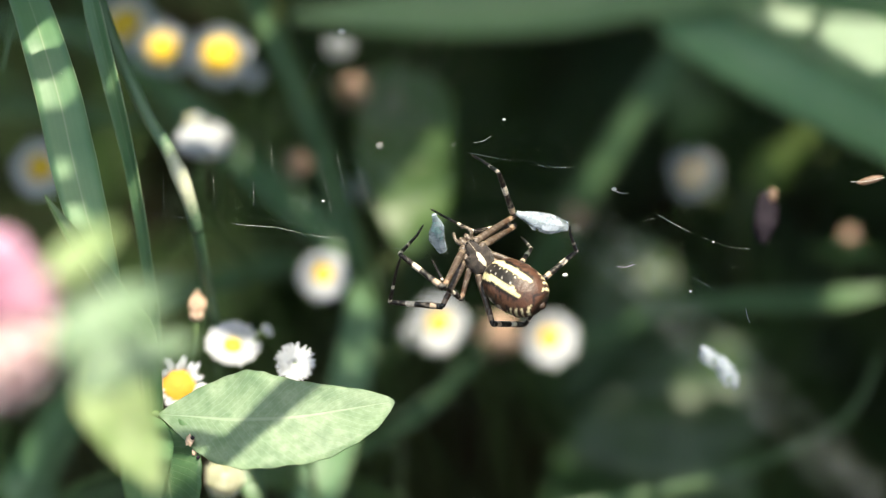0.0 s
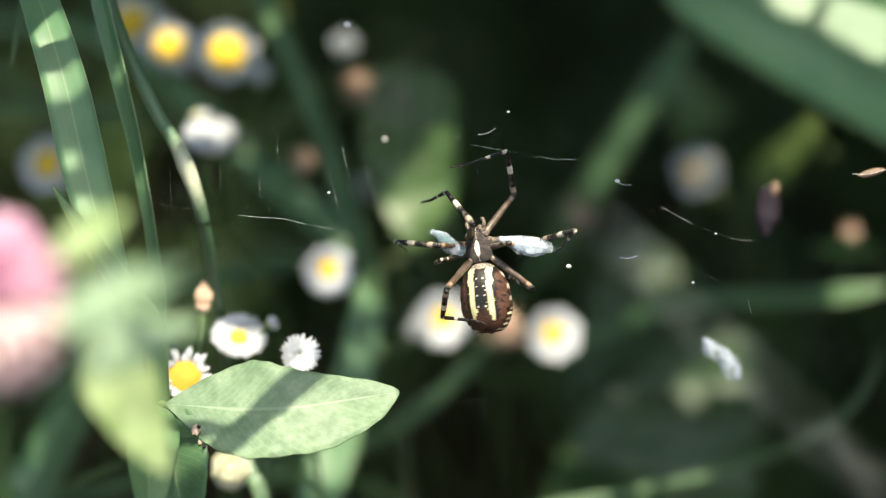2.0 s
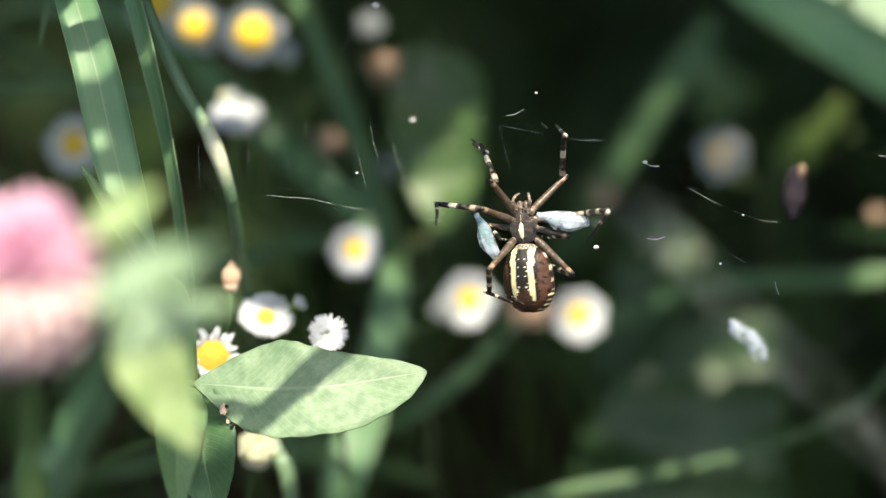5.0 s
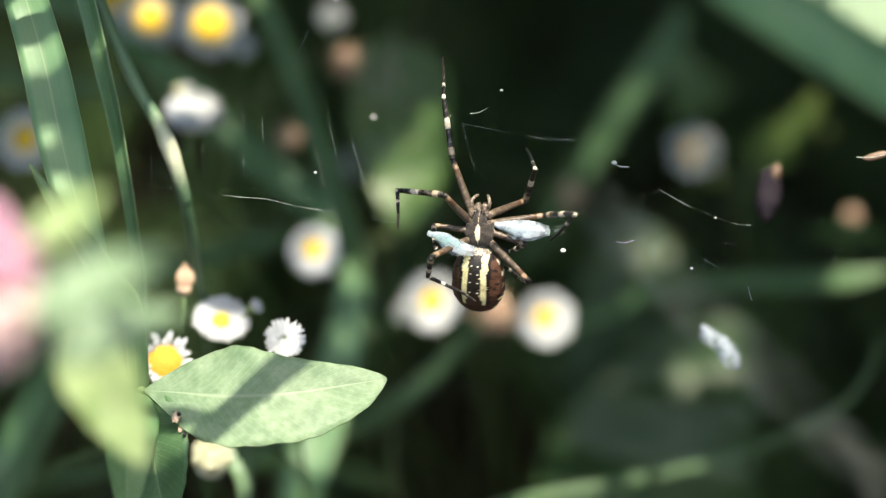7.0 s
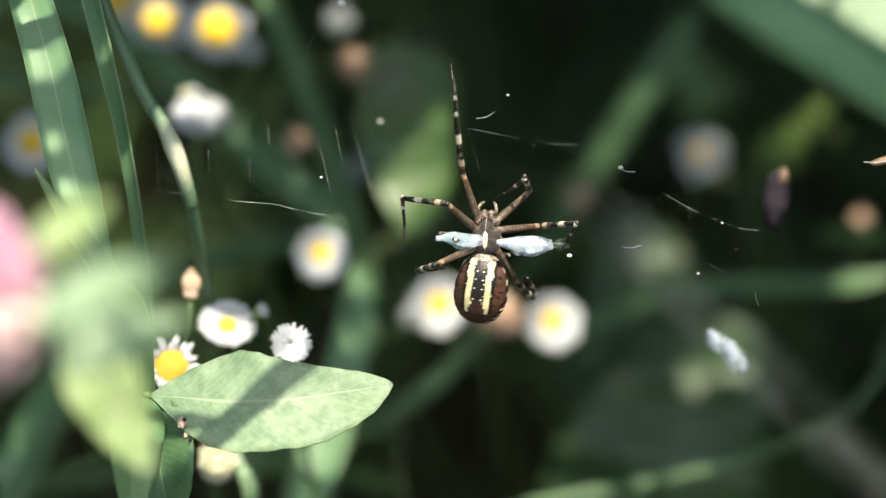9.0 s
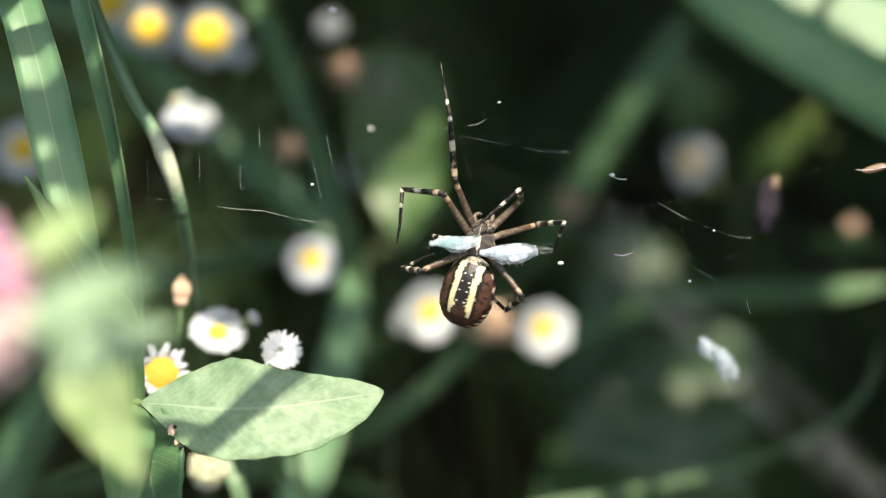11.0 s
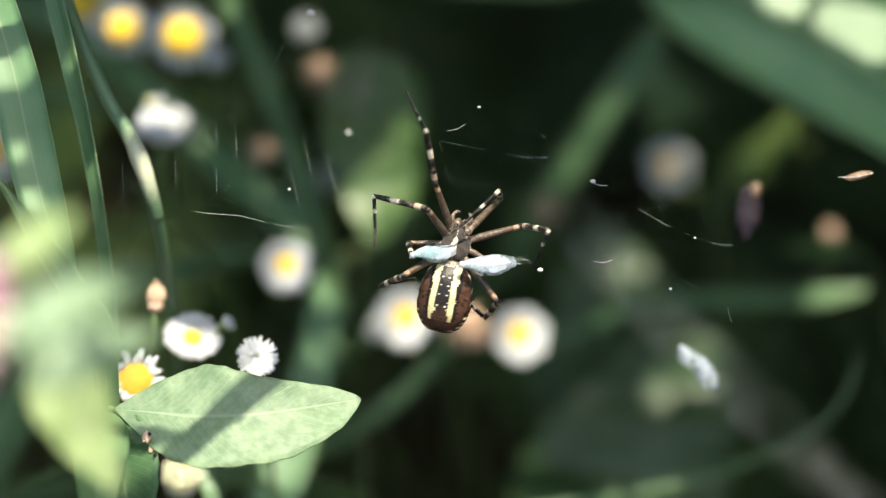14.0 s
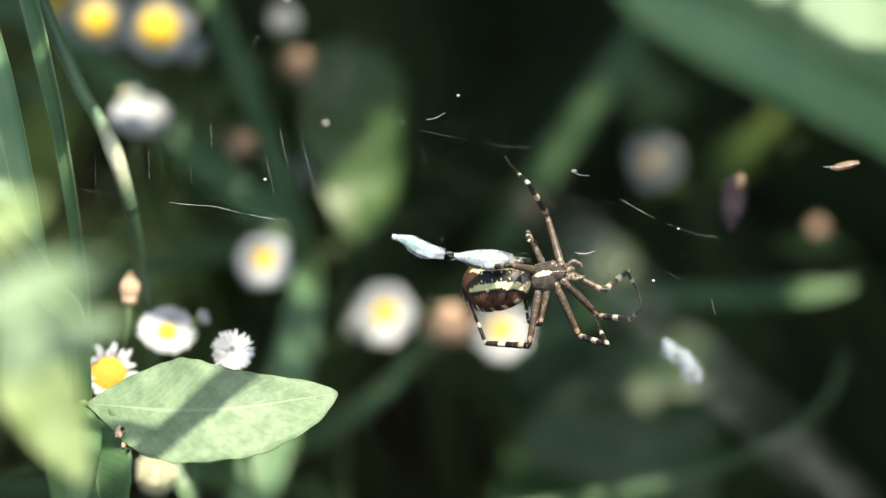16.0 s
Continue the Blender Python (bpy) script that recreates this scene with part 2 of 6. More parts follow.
    both = add(t, "ShaderNodeMixShader", ((0, share), (1, clear.outputs[0]), (2, bright.outputs[0])))
    t.links.new(both.outputs[0], add(t, "ShaderNodeOutputMaterial").inputs[0])
    return m


THREAD = thread_stuff()

BODY = painted_stuff("spider_skin")
HAIRY = painted_stuff("spider_hair", 0.7, 0.0003, 0.2, 0.16)
LEG = painted_stuff("spider_leg_skin", 0.4, 0.00006)


# ---- shapes ----
def V(x, y, z):
    """A place in the web's millimetres, in the world."""
    return WEB @ Vector((x / 1000, y / 1000, z / 1000))


def part(name, bm, material, parent=None, label="", smooth=True, shift=None):
    me = bpy.data.meshes.new(name)
    if shift is not None:
        bmesh.ops.translate(bm, verts=bm.verts, vec=-shift)
    for f in bm.faces:
        f.smooth = smooth
    bm.to_mesh(me)
    bm.free()
    me.materials.append(material)
    ob = new(name, me)
    if parent:
        ob.parent = parent
    return tagged(ob, label)


def root(name, origin, label, category, group="", kind=""):
    ob = new(name)
    ob.empty_display_size = 0.002
    ob.location = origin
    return tagged(ob, label, category, group, kind)


def curve(points, n):
    """n + 1 places along a smooth line through the points."""
    p = [Vector(q) for q in points]
    p = [p[0] * 2 - p[1]] + p + [p[-1] * 2 - p[-2]]
    out = []
    for i in range(n + 1):
        u = i / n * (len(p) - 3)
        k = min(int(u), len(p) - 4)
        f = u - k
        a, b, c, d = p[k:k + 4]
        out.append(0.5 * (2 * b + (c - a) * f + (2 * a - 5 * b + 4 * c - d) * f ** 2 + (3 * b - a - 3 * c + d) * f ** 3))
    return out


def ramp(values, f):
    u = f * (len(values) - 1)
    k = min(int(u), len(values) - 2)
    return values[k] + (values[k + 1] - values[k]) * (u - k)


def tube(bm, points, radii, n=24, sides=8, uvs=True):
    line = curve(points, n) if len(points) > 2 else [Vector(points[0]).lerp(Vector(points[1]), i / n) for i in range(n + 1)]
    uv = bm.loops.layers.uv.verify()
    rings, side = [], None
    for i, c in enumerate(line):
        way = (line[min(i + 1, n)] - line[max(i - 1, 0)]).normalized()
        if side is None:
            side = way.orthogonal().normalized()
        side = (side - way * side.dot(way)).normalized()
        up = way.cross(side)
        r = ramp(radii, i / n)
        rings.append([bm.verts.new(c + (side * math.cos(a) + up * math.sin(a)) * r) for a in (2 * math.pi * k / sides for k in range(sides))])
    for i in range(n):
        for k in range(sides):
            f = bm.faces.new((rings[i][k], rings[i][(k + 1) % sides], rings[i + 1][(k + 1) % sides], rings[i + 1][k]))
            for lp, (s, q) in zip(f.loops, ((i, k), (i, k + 1), (i + 1, k + 1), (i + 1, k))):
                lp[uv].uv = (s / n, q / sides * 2 - 1)
    bm.faces.new(rings[0][::-1])
    bm.faces.new(rings[-1])
    return rings


def sheet(bm, line, half, facing, fold=0.15, thick=0.00016, across=6, wave=0.0, seed=0.0, bite=0.0):
    """A thin leaf along a line: half(f) is its half width, or two for its two sides, facing the way its upper side looks; fold lifts its edges."""
    n = len(line) - 1
    uv = bm.loops.layers.uv.verify()
    tops, lows = [], []
    for i, c in enumerate(line):
        f = i / n
        way = (line[min(i + 1, n)] - line[max(i - 1, 0)]).normalized()
        face = facing(f) if callable(facing) else facing
        face = (face - way * face.dot(way)).normalized()
        side = way.cross(face)
        wide = half(f)
        sides = [max(q, 0.00005) for q in (wide if isinstance(wide, tuple) else (wide, wide))]
        a, b = [], []
        for k in range(across + 1):
            v = k / across * 2 - 1
            w = sides[1] if v > 0 else sides[0]
            edge = 1.0 + bite * (math.sin(f * 190.0 + v) * 0.5 + noise.noise((f * 40, seed, v)) if abs(v) == 1 else 0)
            lift = fold * w * abs(v) + wave * w * noise.noise((f * 5 + seed, v * 0.7, seed)) * (0.3 + abs(v))
            at = c + side * (v * w * edge) + face * lift
            a.append(bm.verts.new(at + face * thick / 2))
            b.append(bm.verts.new(at - face * thick / 2))
        tops.append(a)
        lows.append(b)
    def quad(vs, marks):
        f = bm.faces.new(vs)
        for lp, (s, q) in zip(f.loops, marks):
            lp[uv].uv = (s, q)
    for i in range(n):
        f0, f1 = i / n, (i + 1) / n
        for k in range(across):
            v0, v1 = k / across * 2 - 1, (k + 1) / across * 2 - 1
            quad((tops[i][k], tops[i][k + 1], tops[i + 1][k + 1], tops[i + 1][k]), ((f0, v0), (f0, v1), (f1, v1), (f1, v0)))
            quad((lows[i][k], lows[i + 1][k], lows[i + 1][k + 1], lows[i][k + 1]), ((f0, v0), (f1, v0), (f1, v1), (f0, v1)))
        for k in (0, across):
            v = k / across * 2 - 1
            quad((tops[i][k], tops[i + 1][k], lows[i + 1][k], lows[i][k]), ((f0, v), (f1, v), (f1, v), (f0, v)))
    for i in (0, n):
        for k in range(across):
            quad((tops[i][k], lows[i][k], lows[i][k + 1], tops[i][k + 1]), ((i / n, 0),) * 4)


def ball(bm, rx, ry, rz, rings=12, sides=16, at=(0, 0, 0), rough=0.0, seed=0.0):
    """An egg with an uneven skin, long axis y."""
    rows = []
    for i in range(rings + 1):
        th = math.pi * i / rings
        row = []
        for k in range(sides):
            ph = 2 * math.pi * k / sides
            d = Vector((math.sin(th) * math.cos(ph), -math.cos(th), math.sin(th) * math.sin(ph)))
            r = 1 + rough * noise.noise(d * 2.3 + Vector((seed, seed, 0)))
            row.append(bm.verts.new(Vector((d.x * rx * r, d.y * ry * r, d.z * rz * r)) + Vector(at)))
        rows.append(row)
    for i in range(rings):
        for k in range(sides):
            bm.faces.new((rows[i][k], rows[i + 1][k], rows[i + 1][(k + 1) % sides], rows[i][(k + 1) % sides]))
    bmesh.ops.remove_doubles(bm, verts=bm.verts, dist=1e-7)


def ground_under(p, drift=(0.0, 0.0)):
    return Vector((p.x + drift[0], p.y + drift[1], 0.0))


def outline(rows):
    """Half widths of both sides from rows of (place along the leaf, one side, other side) in millimetres."""
    at, one, other = zip(*rows)
    def half(f):
        soft = min(0.05, f, 1 - f)
        spots = [f + soft * q for q in (-1, -0.5, 0, 0.5, 1)]
        return float(np.mean(np.interp(spots, at, one))) / 1000, float(np.mean(np.interp(spots, at, other))) / 1000
    return half


# ---- the ground ----
bm = bmesh.new()
steps = [-60, -20, -6, -2, -1] + [-0.6 + 0.04 * i for i in range(41)] + [1.5, 3, 8, 25, 60]
cells = [[bm.verts.new((x, y, 0.006 * noise.noise((x * 9, y * 9, 0)) - 0.004 if abs(x) < 2 and abs(y) < 2 else -0.004)) for x in steps] for y in steps]
for i in range(len(steps) - 1):
    for k in range(len(steps) - 1):
        bm.faces.new((cells[i][k], cells[i][k + 1], cells[i + 1][k + 1], cells[i + 1][k]))
tagged(part("ground", bm, SOIL), "dark bare meadow soil in deep shade", "ground", kind="structure")


# ---- grass blades ----
def grass_blade(points, widths, label, face=(0, 0, 1), material=GRASS, drift=(0, 0), fold=0.22, name="grass_plant", twist=0.0, group="grass blades", up_over=False):
    """A blade from its tip down to the ground. Points are in the web's millimetres, the tip first."""
    line = [V(*p) for p in points]
    low = line[-1]
    deep = points[-1][2] < -40
    foot = ground_under(low, (drift[0] / 1000 + (0.03 * math.sin(low.x * 900) if deep else 0), drift[1] / 1000 + (0.06 if deep else 0)))
    if low.z > 0.02:
        line += [low.lerp(foot, 0.35) + Vector((0, 0, 0.002)), foot]
        widths = list(widths) + [widths[-1] * 0.45, widths[-1] * 0.3]
    thing = root(name, foot, label, "grass", group)
    bm = bmesh.new()
    way = (WEB.to_3x3() @ Vector(face)).normalized()
    side = (WEB.to_3x3() @ Vector((1, 0, 0)))
    path = curve(line, 12 * (len(line) - 1))
    sheet(bm, path, lambda f: ramp(widths, f) / 2000, lambda f: way + side * twist * f, fold, 0.00018, 6, 0.1, len(points) + low.x * 90)
    part("blade", bm, material, thing, shift=foot)
    if max(widths) > 1.1:
        bm = bmesh.new()
        tube(bm, [p - way * 0.0001 for p in path[3::4]], [0.00008] + [w / 45000 for w in widths[1:-1]] + [0.0001], 4 * len(path) // 5, 6)
        part("midrib", bm, material, thing, shift=foot)
    return thing


grass_blade([(-39.40, -7.20, 6), (-41.20, -2.70, 5.4), (-43.40, 2.85, 4.6), (-45.50, 10.50, 3.2), (-47.30, 18.00, 2), (-49.50, 25.00, 0), (-52.00, 31.40, -4), (-57.00, 42.50, -10), (-66.54, 50.60, -22), (-79.79, 42.88, -40), (-86.88, 25.04, -50)],
            [0.3, 3.0, 5.2, 5.9, 5.7, 5.3, 4.7, 4.8, 5.0, 4.6, 4.2], "broad green grass blade arching over, its tip hanging down", (-0.03, 0.34, 1), fold=0.16)
grass_blade([(-48.65, 6.55, 8), (-44.28, 0.07, 9), (-39.42, -7.37, 8), (-36.46, -15.30, 2)], [0.2, 2.6, 3.6, 3.0], "narrow young grass blade with a pale rim", (0.5, 0.1, 0.8), GRASS_SHADE_TONE, fold=0.5)
grass_blade([(-45.59, 39.71, -4), (-43.61, 29.80, -4), (-41.34, 20.60, -4), (-39.04, 10.03, -6), (-37.29, -2.08, -9), (-36.47, -14.40, -14)],
            [1.2, 2.7, 2.4, 2.0, 1.7, 1.6], "slim upright green grass blade", (-0.6, 0.2, 1), GRASS, fold=0.3)
grass_blade([(-56.49, 22.55, -15), (-55.40, 29.08, -15), (-53.93, 36.56, -18), (-53.63, 47.48, -25), (-58.39, 56.63, -40), (-78.29, 47.02, -60)], [0.3, 1.0, 1.4, 1.6, 1.6, 1.6], "thin grass blade hanging beside a broader one", (0.3, 0, 1), GRASS_SHADE_TONE)


def grass_culm():
    line = [(-45.28, 37.92, -8), (-42.06, 27.21, -8), (-37.56, 17.21, -8), (-33.71, 10.43, -8), (-31.42, 2.93, -11), (-30.30, -7.30, -22), (-28.60, -19.60, -36), (-25.20, -33.50, -44)]
    foot = ground_under(V(*line[-1]))
    thing = root("grass_culm", foot, "round green grass stem with a swollen sunlit node", "grass")
    bm = bmesh.new()
    tube(bm, [V(*p) for p in line] + [foot], [0.0009, 0.0009, 0.0009, 0.00085, 0.0008, 0.0008, 0.0008, 0.0008, 0.001], 60, 10)
    part("stem", bm, CULM, thing, shift=foot)
    for spot in (3,):
        bm = bmesh.new()
        # Drawn longer than the swelling, so its cream also paints the stem's sun patch.
        spine = curve([V(*p) for p in line[2:6]], 60)[8:42]
        tube(bm, spine, [0.00092, 0.00094, 0.00098, 0.00118, 0.00108, 0.00097, 0.00094, 0.0009], 40, 12)
        part("node", bm, SUNLIT_NODE, thing, "swollen node with a sun patch in its colour", shift=foot)


grass_culm()

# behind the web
grass_blade([(-8.20, -9.60, -66), (-10.30, -6.00, -66), (-12.50, 0.20, -66), (-15.00, 8.30, -66), (-17.90, 16.30, -66), (-21.30, 24.40, -67), (-25.00, 32.50, -68), (-31.00, 43.00, -76), (-42.00, 50.00, -95), (-56.00, 44.00, -120)], [0.3, 2.4, 3.5, 3.7, 3.7, 3.7, 3.8, 3.8, 3.8, 3.6], "shade-darkened green grass blade hanging with a torn dry tip", (-0.5, 0.1, 1), GRASS_SHADE_TONE)
grass_blade([(-12.22, -2.92, -78), (-17.32, 2.09, -80), (-24.98, 8.81, -82), (-33.67, 16.49, -86), (-42.65, 24.39, -92), (-57.38, 33.22, -110), (-79.10, 33.14, -140)], [2.5, 4.8, 5.2, 5.0, 4.6, 4.2, 4.0], "green grass blade leaning across the daisies", (0.2, 0.5, 1), GRASS)
grass_blade([(-11.20, -3.00, -76), (-11.80, -9.00, -75), (-13.40, -18.50, -74), (-16.00, -28.50, -72), (-18.60, -42.00, -72)], [2.5, 5.0, 5.8, 6.4, 6.4], "pale sunlit grass blade rising from the ground", (0.0, 0.42, 0.9))
grass_blade([(7.82, -12.83, -78), (3.70, -17.06, -78), (-2.07, -22.90, -76), (-10.32, -28.40, -76), (-19.48, -31.51, -78), (-33.12, -37.05, -84)], [1.6, 2.9, 3.4, 3.6, 3.6, 3.6], "bent green grass blade under the daisies", (-0.2, 0.8, 0.7), GRASS_SHADE_TONE)
grass_blade([(-20.08, -2.14, -88), (-26.86, -3.05, -88), (-33.75, -5.25, -90), (-40.69, -7.47, -92), (-51.27, -12.80, -96), (-63.69, -25.23, -100)], [2.5, 4.4, 4.8, 4.6, 4.2, 4.0], "grey-green grass blade lying nearly level", (0.1, 0.7, 0.7), GRASS_SHADE_TONE)
grass_blade([(61.94, -14.61, -66), (59.72, -21.19, -66), (53.26, -26.98, -66), (39.48, -32.42, -66), (24.88, -35.82, -66), (11.09, -38.79, -66), (-2.70, -44.98, -70)], [0.4, 0.7, 1.0, 1.2, 1.6, 1.9, 2.1], "long thin grass blade bending through a sun patch", (0, 0.7, 0.7), GRASS_SHADE_TONE)
grass_blade([(37.1, 32.71, -104), (33.7, 26.51, -104), (27.8, 17.72, -106), (20.9, 7.11, -110), (15.6, -1.84, -114), (9.43, -9.16, -122), (3.24, -18.55, -130)], [2.5, 4.8, 5.2, 5.2, 4.6, 3.0, 1.6], "broad shade-darkened grass blade behind the web", (-0.3, 0.5, 1), GRASS_SHADE_TONE)
grass_blade([(65.55, -6.12, -84), (59.24, -7.28, -84), (51.02, -7.96, -86), (38.65, -8.54, -90), (26.20, -12.18, -96), (16.05, -19.34, -100)], [1.6, 3.8, 3.9, 3.7, 3.2, 2.6], "green grass blade with a sunlit end", (0, 0.7, 0.7), GRASS_SHADE_TONE)
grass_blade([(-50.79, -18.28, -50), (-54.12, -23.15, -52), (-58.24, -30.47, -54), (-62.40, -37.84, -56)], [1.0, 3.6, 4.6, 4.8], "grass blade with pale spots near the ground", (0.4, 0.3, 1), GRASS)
grass_blade([(-49.76, -19.80, -72), (-54.03, -26.56, -74), (-58.32, -34.21, -76), (-62.63, -43.60, -78)], [1.0, 4.0, 5.0, 5.0], "shade-darkened grass blade near the ground", (-0.5, 0.2, 1), GRASS_SHADE_TONE)
grass_blade([(-40.62, 17.39, -100), (-48.44, 19.51, -100), (-59.07, 20.38, -102), (-69.77, 20.82, -104), (-81.11, 18.77, -110)], [1.5, 4.2, 4.8, 4.8, 4.6], "shaded grass blade lying level", (0, 0.8, 0.6), GRASS_SHADE_TONE)
grass_blade([(-59.26, 19.92, -112), (-65.49, 24.34, -112), (-70.83, 26.98, -112), (-82.07, 29.81, -116)], [1.0, 2.6, 3.2, 3.2], "narrow shaded grass blade lying level", (0, 0.8, 0.6), GRASS_SHADE_TONE)
grass_blade([(-41.24, -34.32, -80), (-49.57, -35.91, -80), (-59.80, -37.98, -82), (-72.05, -41.75, -86)], [1.5, 3.8, 4.4, 4.4], "flattened grass blade near the soil", (0, 0.9, 0.5), GRASS_SHADE_TONE)
grass_blade([(-24.46, -37.22, -30), (-26.78, -29.63, -30), (-28.58, -22.20, -34), (-30.54, -14.69, -40)][::-1], [0.4, 1.2, 1.8, 2.0], "slim pale grass blade", (0.3, 0.2, 1), CULM)
grass_blade([(-13.42, -23.08, -100), (-8.30, -12.54, -100), (-4.90, -7.29, -104), (-3.23, -1.09, -110)][::-1], [0.4, 0.9, 1.1, 1.1], "thin grass blade behind the daisies", (0.3, 0.2, 1), GRASS_SHADE_TONE)
# before the web
swaying_leaf = grass_blade([(12.0, 38.0, 68), (18.6, 29.8, 68), (23.8, 24.4, 68), (28.5, 20.9, 68), (39.05, 15.8, 65), (51.4, 10.4, 58), (58.0, 6.7, 54), (66.0, 1.6, 50)],
                           [0.6, 4.0, 6.2, 7.2, 7.4, 7.6, 7.8, 7.6], "very broad pale green grass leaf close to the lens", (0.05, 0.45, 0.9), GRASS, fold=0.06, name="broad_grass_plant")
# Same grass as its neighbours; its shade is partly in the darker colour.
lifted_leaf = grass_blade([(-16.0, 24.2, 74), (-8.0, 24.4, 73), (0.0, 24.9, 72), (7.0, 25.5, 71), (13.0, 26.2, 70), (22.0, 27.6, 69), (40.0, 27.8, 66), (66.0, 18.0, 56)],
                          [0.6, 4.0, 6.5, 7.6, 8.0, 8.0, 7.0, 6.0], "grass leaf in shade lifted by the wind", (0.05, 0.45, 0.9), GRASS_SHADE_TONE, fold=0.06, name="broad_grass_plant")
grass_blade([(25.97, 33.15, 49.4), (34.00, 27.83, 50.4), (43.23, 23.29, 51.4), (53.11, 18.68, 51.8), (62.71, 10.66, 50)], [3.0, 8.0, 9.5, 9.5, 9.0], "second broad grass leaf in full sun", (0.0, 0.37, 0.93), GRASS, fold=0.06, name="broad_grass_plant")


# Blades overhead, out of view, whose shadows fall on what is below them.
def overhead_blade(a, b, reach, width, label):
    """A grass blade that stands the given way up the sun's rays from the line a to b."""
    up = Vector((0.14, 0.72, 0.68)).normalized() * reach
    a, b = Vector(a) + up, Vector(b) + up
    d = (b - a).normalized()
    tip, far = b + d * 4, a - d * 30
    side = Vector((-1 if far.x < 0 else 1, 0, 0))
    line = [tip, b, a, far, far + side * 40 + Vector((0, -15, 10)), far + side * 70 + Vector((0, -60, 20))]
    grass_blade([tuple(p) for p in line], [0.4, width, width, width, width, width * 0.9], label, (0.1, 0.8, 0.6))


overhead_blade((-12.91, -13.26, 0), (-28.35, -30.80, 0), 110, 3.5, "grass blade overhead that shades the clover leaf")
overhead_blade((-15.72, -11.16, 0), (-19.93, -22.38, 0), 105, 1.4, "thin grass blade overhead that shades the clover leaf")
overhead_blade((-37.47, -25.19, 0), (-30.45, -27.29, 0), 130, 2.6, "grass blade overhead that shades a clover leaflet")
# ---- daisies ----
def daisy(centre, facing, size, label, drift=(0, 0), petals=64, disc=0.42, cup=0.1, name="daisy", seed=1, stem=True, ragged=0.1, bare=0.0, heart=DISC):
    """A head of many narrow white rays round a yellow disc, on a thin stalk. size: its width in millimetres."""
    rnd = random.Random(seed)
    c = V(*centre)
    out = (WEB.to_3x3() @ Vector(facing)).normalized()
    a = out.orthogonal().normalized()
    b = out.cross(a)
    r = size / 2000
    foot = ground_under(c - out * 0.02, (drift[0] / 1000 + rnd.uniform(-0.045, 0.045), 0.06 + drift[1] / 1000))
    thing = root(name, foot, label, "flower", "daisies")
    bm = bmesh.new()
    for k in range(petals):
        if rnd.random() < bare:
            continue
        th = 2 * math.pi * (k + rnd.uniform(-0.3, 0.3)) / petals
        d = a * math.cos(th) + b * math.sin(th)
        long = r * (1 + rnd.uniform(-ragged, ragged * 0.5))
        lift = cup + rnd.uniform(-0.08, 0.12)
        line = [c + d * (r * disc * 0.8) - out * 0.0002 * (k % 3), c + d * (long * 0.7) + out * (long * lift * 0.7), c + d * long + out * (long * lift * 0.85)]
        w = r * rnd.uniform(0.07, 0.1) * (46 / petals) ** 0.4
        sheet(bm, curve(line, 5), lambda f: w * min(1.0, 0.6 + f, (1.02 - f) * 7), out, 0.1, 0.00006, 2)
    tagged(part("corolla", bm, PETAL, thing, shift=foot), kind="stuff")
    bm = bmesh.new()
    ball(bm, r * disc, r * disc, r * disc * 0.42, 12, 20, rough=0.08, seed=seed)
    turn = Matrix((a, b, out)).transposed().to_4x4()
    bmesh.ops.transform(bm, matrix=Matrix.Translation(c + out * r * 0.02) @ turn, verts=bm.verts)
    for v in bm.verts:
        v.co += out * 0.00012 * noise.noise(v.co * 4000)
    part("disc", bm, heart, thing, shift=foot)
    bm = bmesh.new()
    ball(bm, r * disc * 0.95, r * disc * 0.95, r * 0.35, 8, 14, rough=0.1, seed=seed + 3)
    bmesh.ops.transform(bm, matrix=Matrix.Translation(c - out * r * 0.28) @ turn, verts=bm.verts)
    part("calyx", bm, BRACT, thing, shift=foot)
    if stem:
        bm = bmesh.new()
        s0 = c - out * r * 0.5
        tube(bm, [s0, s0 - out * 0.012 + Vector((0, 0, -0.006)), s0.lerp(foot, 0.4) + Vector((rnd.uniform(-12, 12) / 1000, 0, 0.012)), foot], [0.0003, 0.0003, 0.00035, 0.0005], 24, 7)
        part("stalk", bm, STALK, thing, shift=foot)
    return thing


def closed_daisy(centre, facing, size, label):
    """A white head whose rays lie down over it like a shuttlecock."""
    rnd = random.Random(7)
    c = V(*centre)
    out = (WEB.to_3x3() @ Vector(facing)).normalized()
    a = out.orthogonal().normalized()
    b = out.cross(a)
    r = size / 2000
    foot = ground_under(c, (0.01, 0.05))
    thing = root("daisy", foot, label, "flower", "daisies")
    bm = bmesh.new()
    for layer, count in ((1.0, 54), (0.93, 46)):
        for k in range(count):
            th = 2 * math.pi * (k + rnd.uniform(-0.3, 0.3)) / count
            d = a * math.cos(th) + b * math.sin(th)
            end = 1.95 + rnd.uniform(-0.16, 0.1)
            line = [c + (d * math.sin(q) + out * 0.74 * math.cos(q)) * r * layer for q in (0.25, 0.7, 1.15, 1.55, end)]
            w = r * rnd.uniform(0.075, 0.1)
            sheet(bm, curve(line, 8), lambda f: w * min(1.0, 0.35 + f * 1.4, (1.02 - f) * 6), d * 0.8 + out * 0.4, 0.1, 0.00006, 2)
    tagged(part("corolla", bm, PETAL, thing, shift=foot), kind="stuff")
    bm = bmesh.new()
    ball(bm, r * 0.84, r * 0.6, r * 0.84, 12, 18, rough=0.06, seed=3.0)
    turn = Matrix((a, out, b)).transposed().to_4x4()
    bmesh.ops.transform(bm, matrix=Matrix.Translation(c) @ turn, verts=bm.verts)
    part("disc", bm, PALE_BUD, thing, shift=foot)
    bm = bmesh.new()
    s0 = c - out * r * 0.5
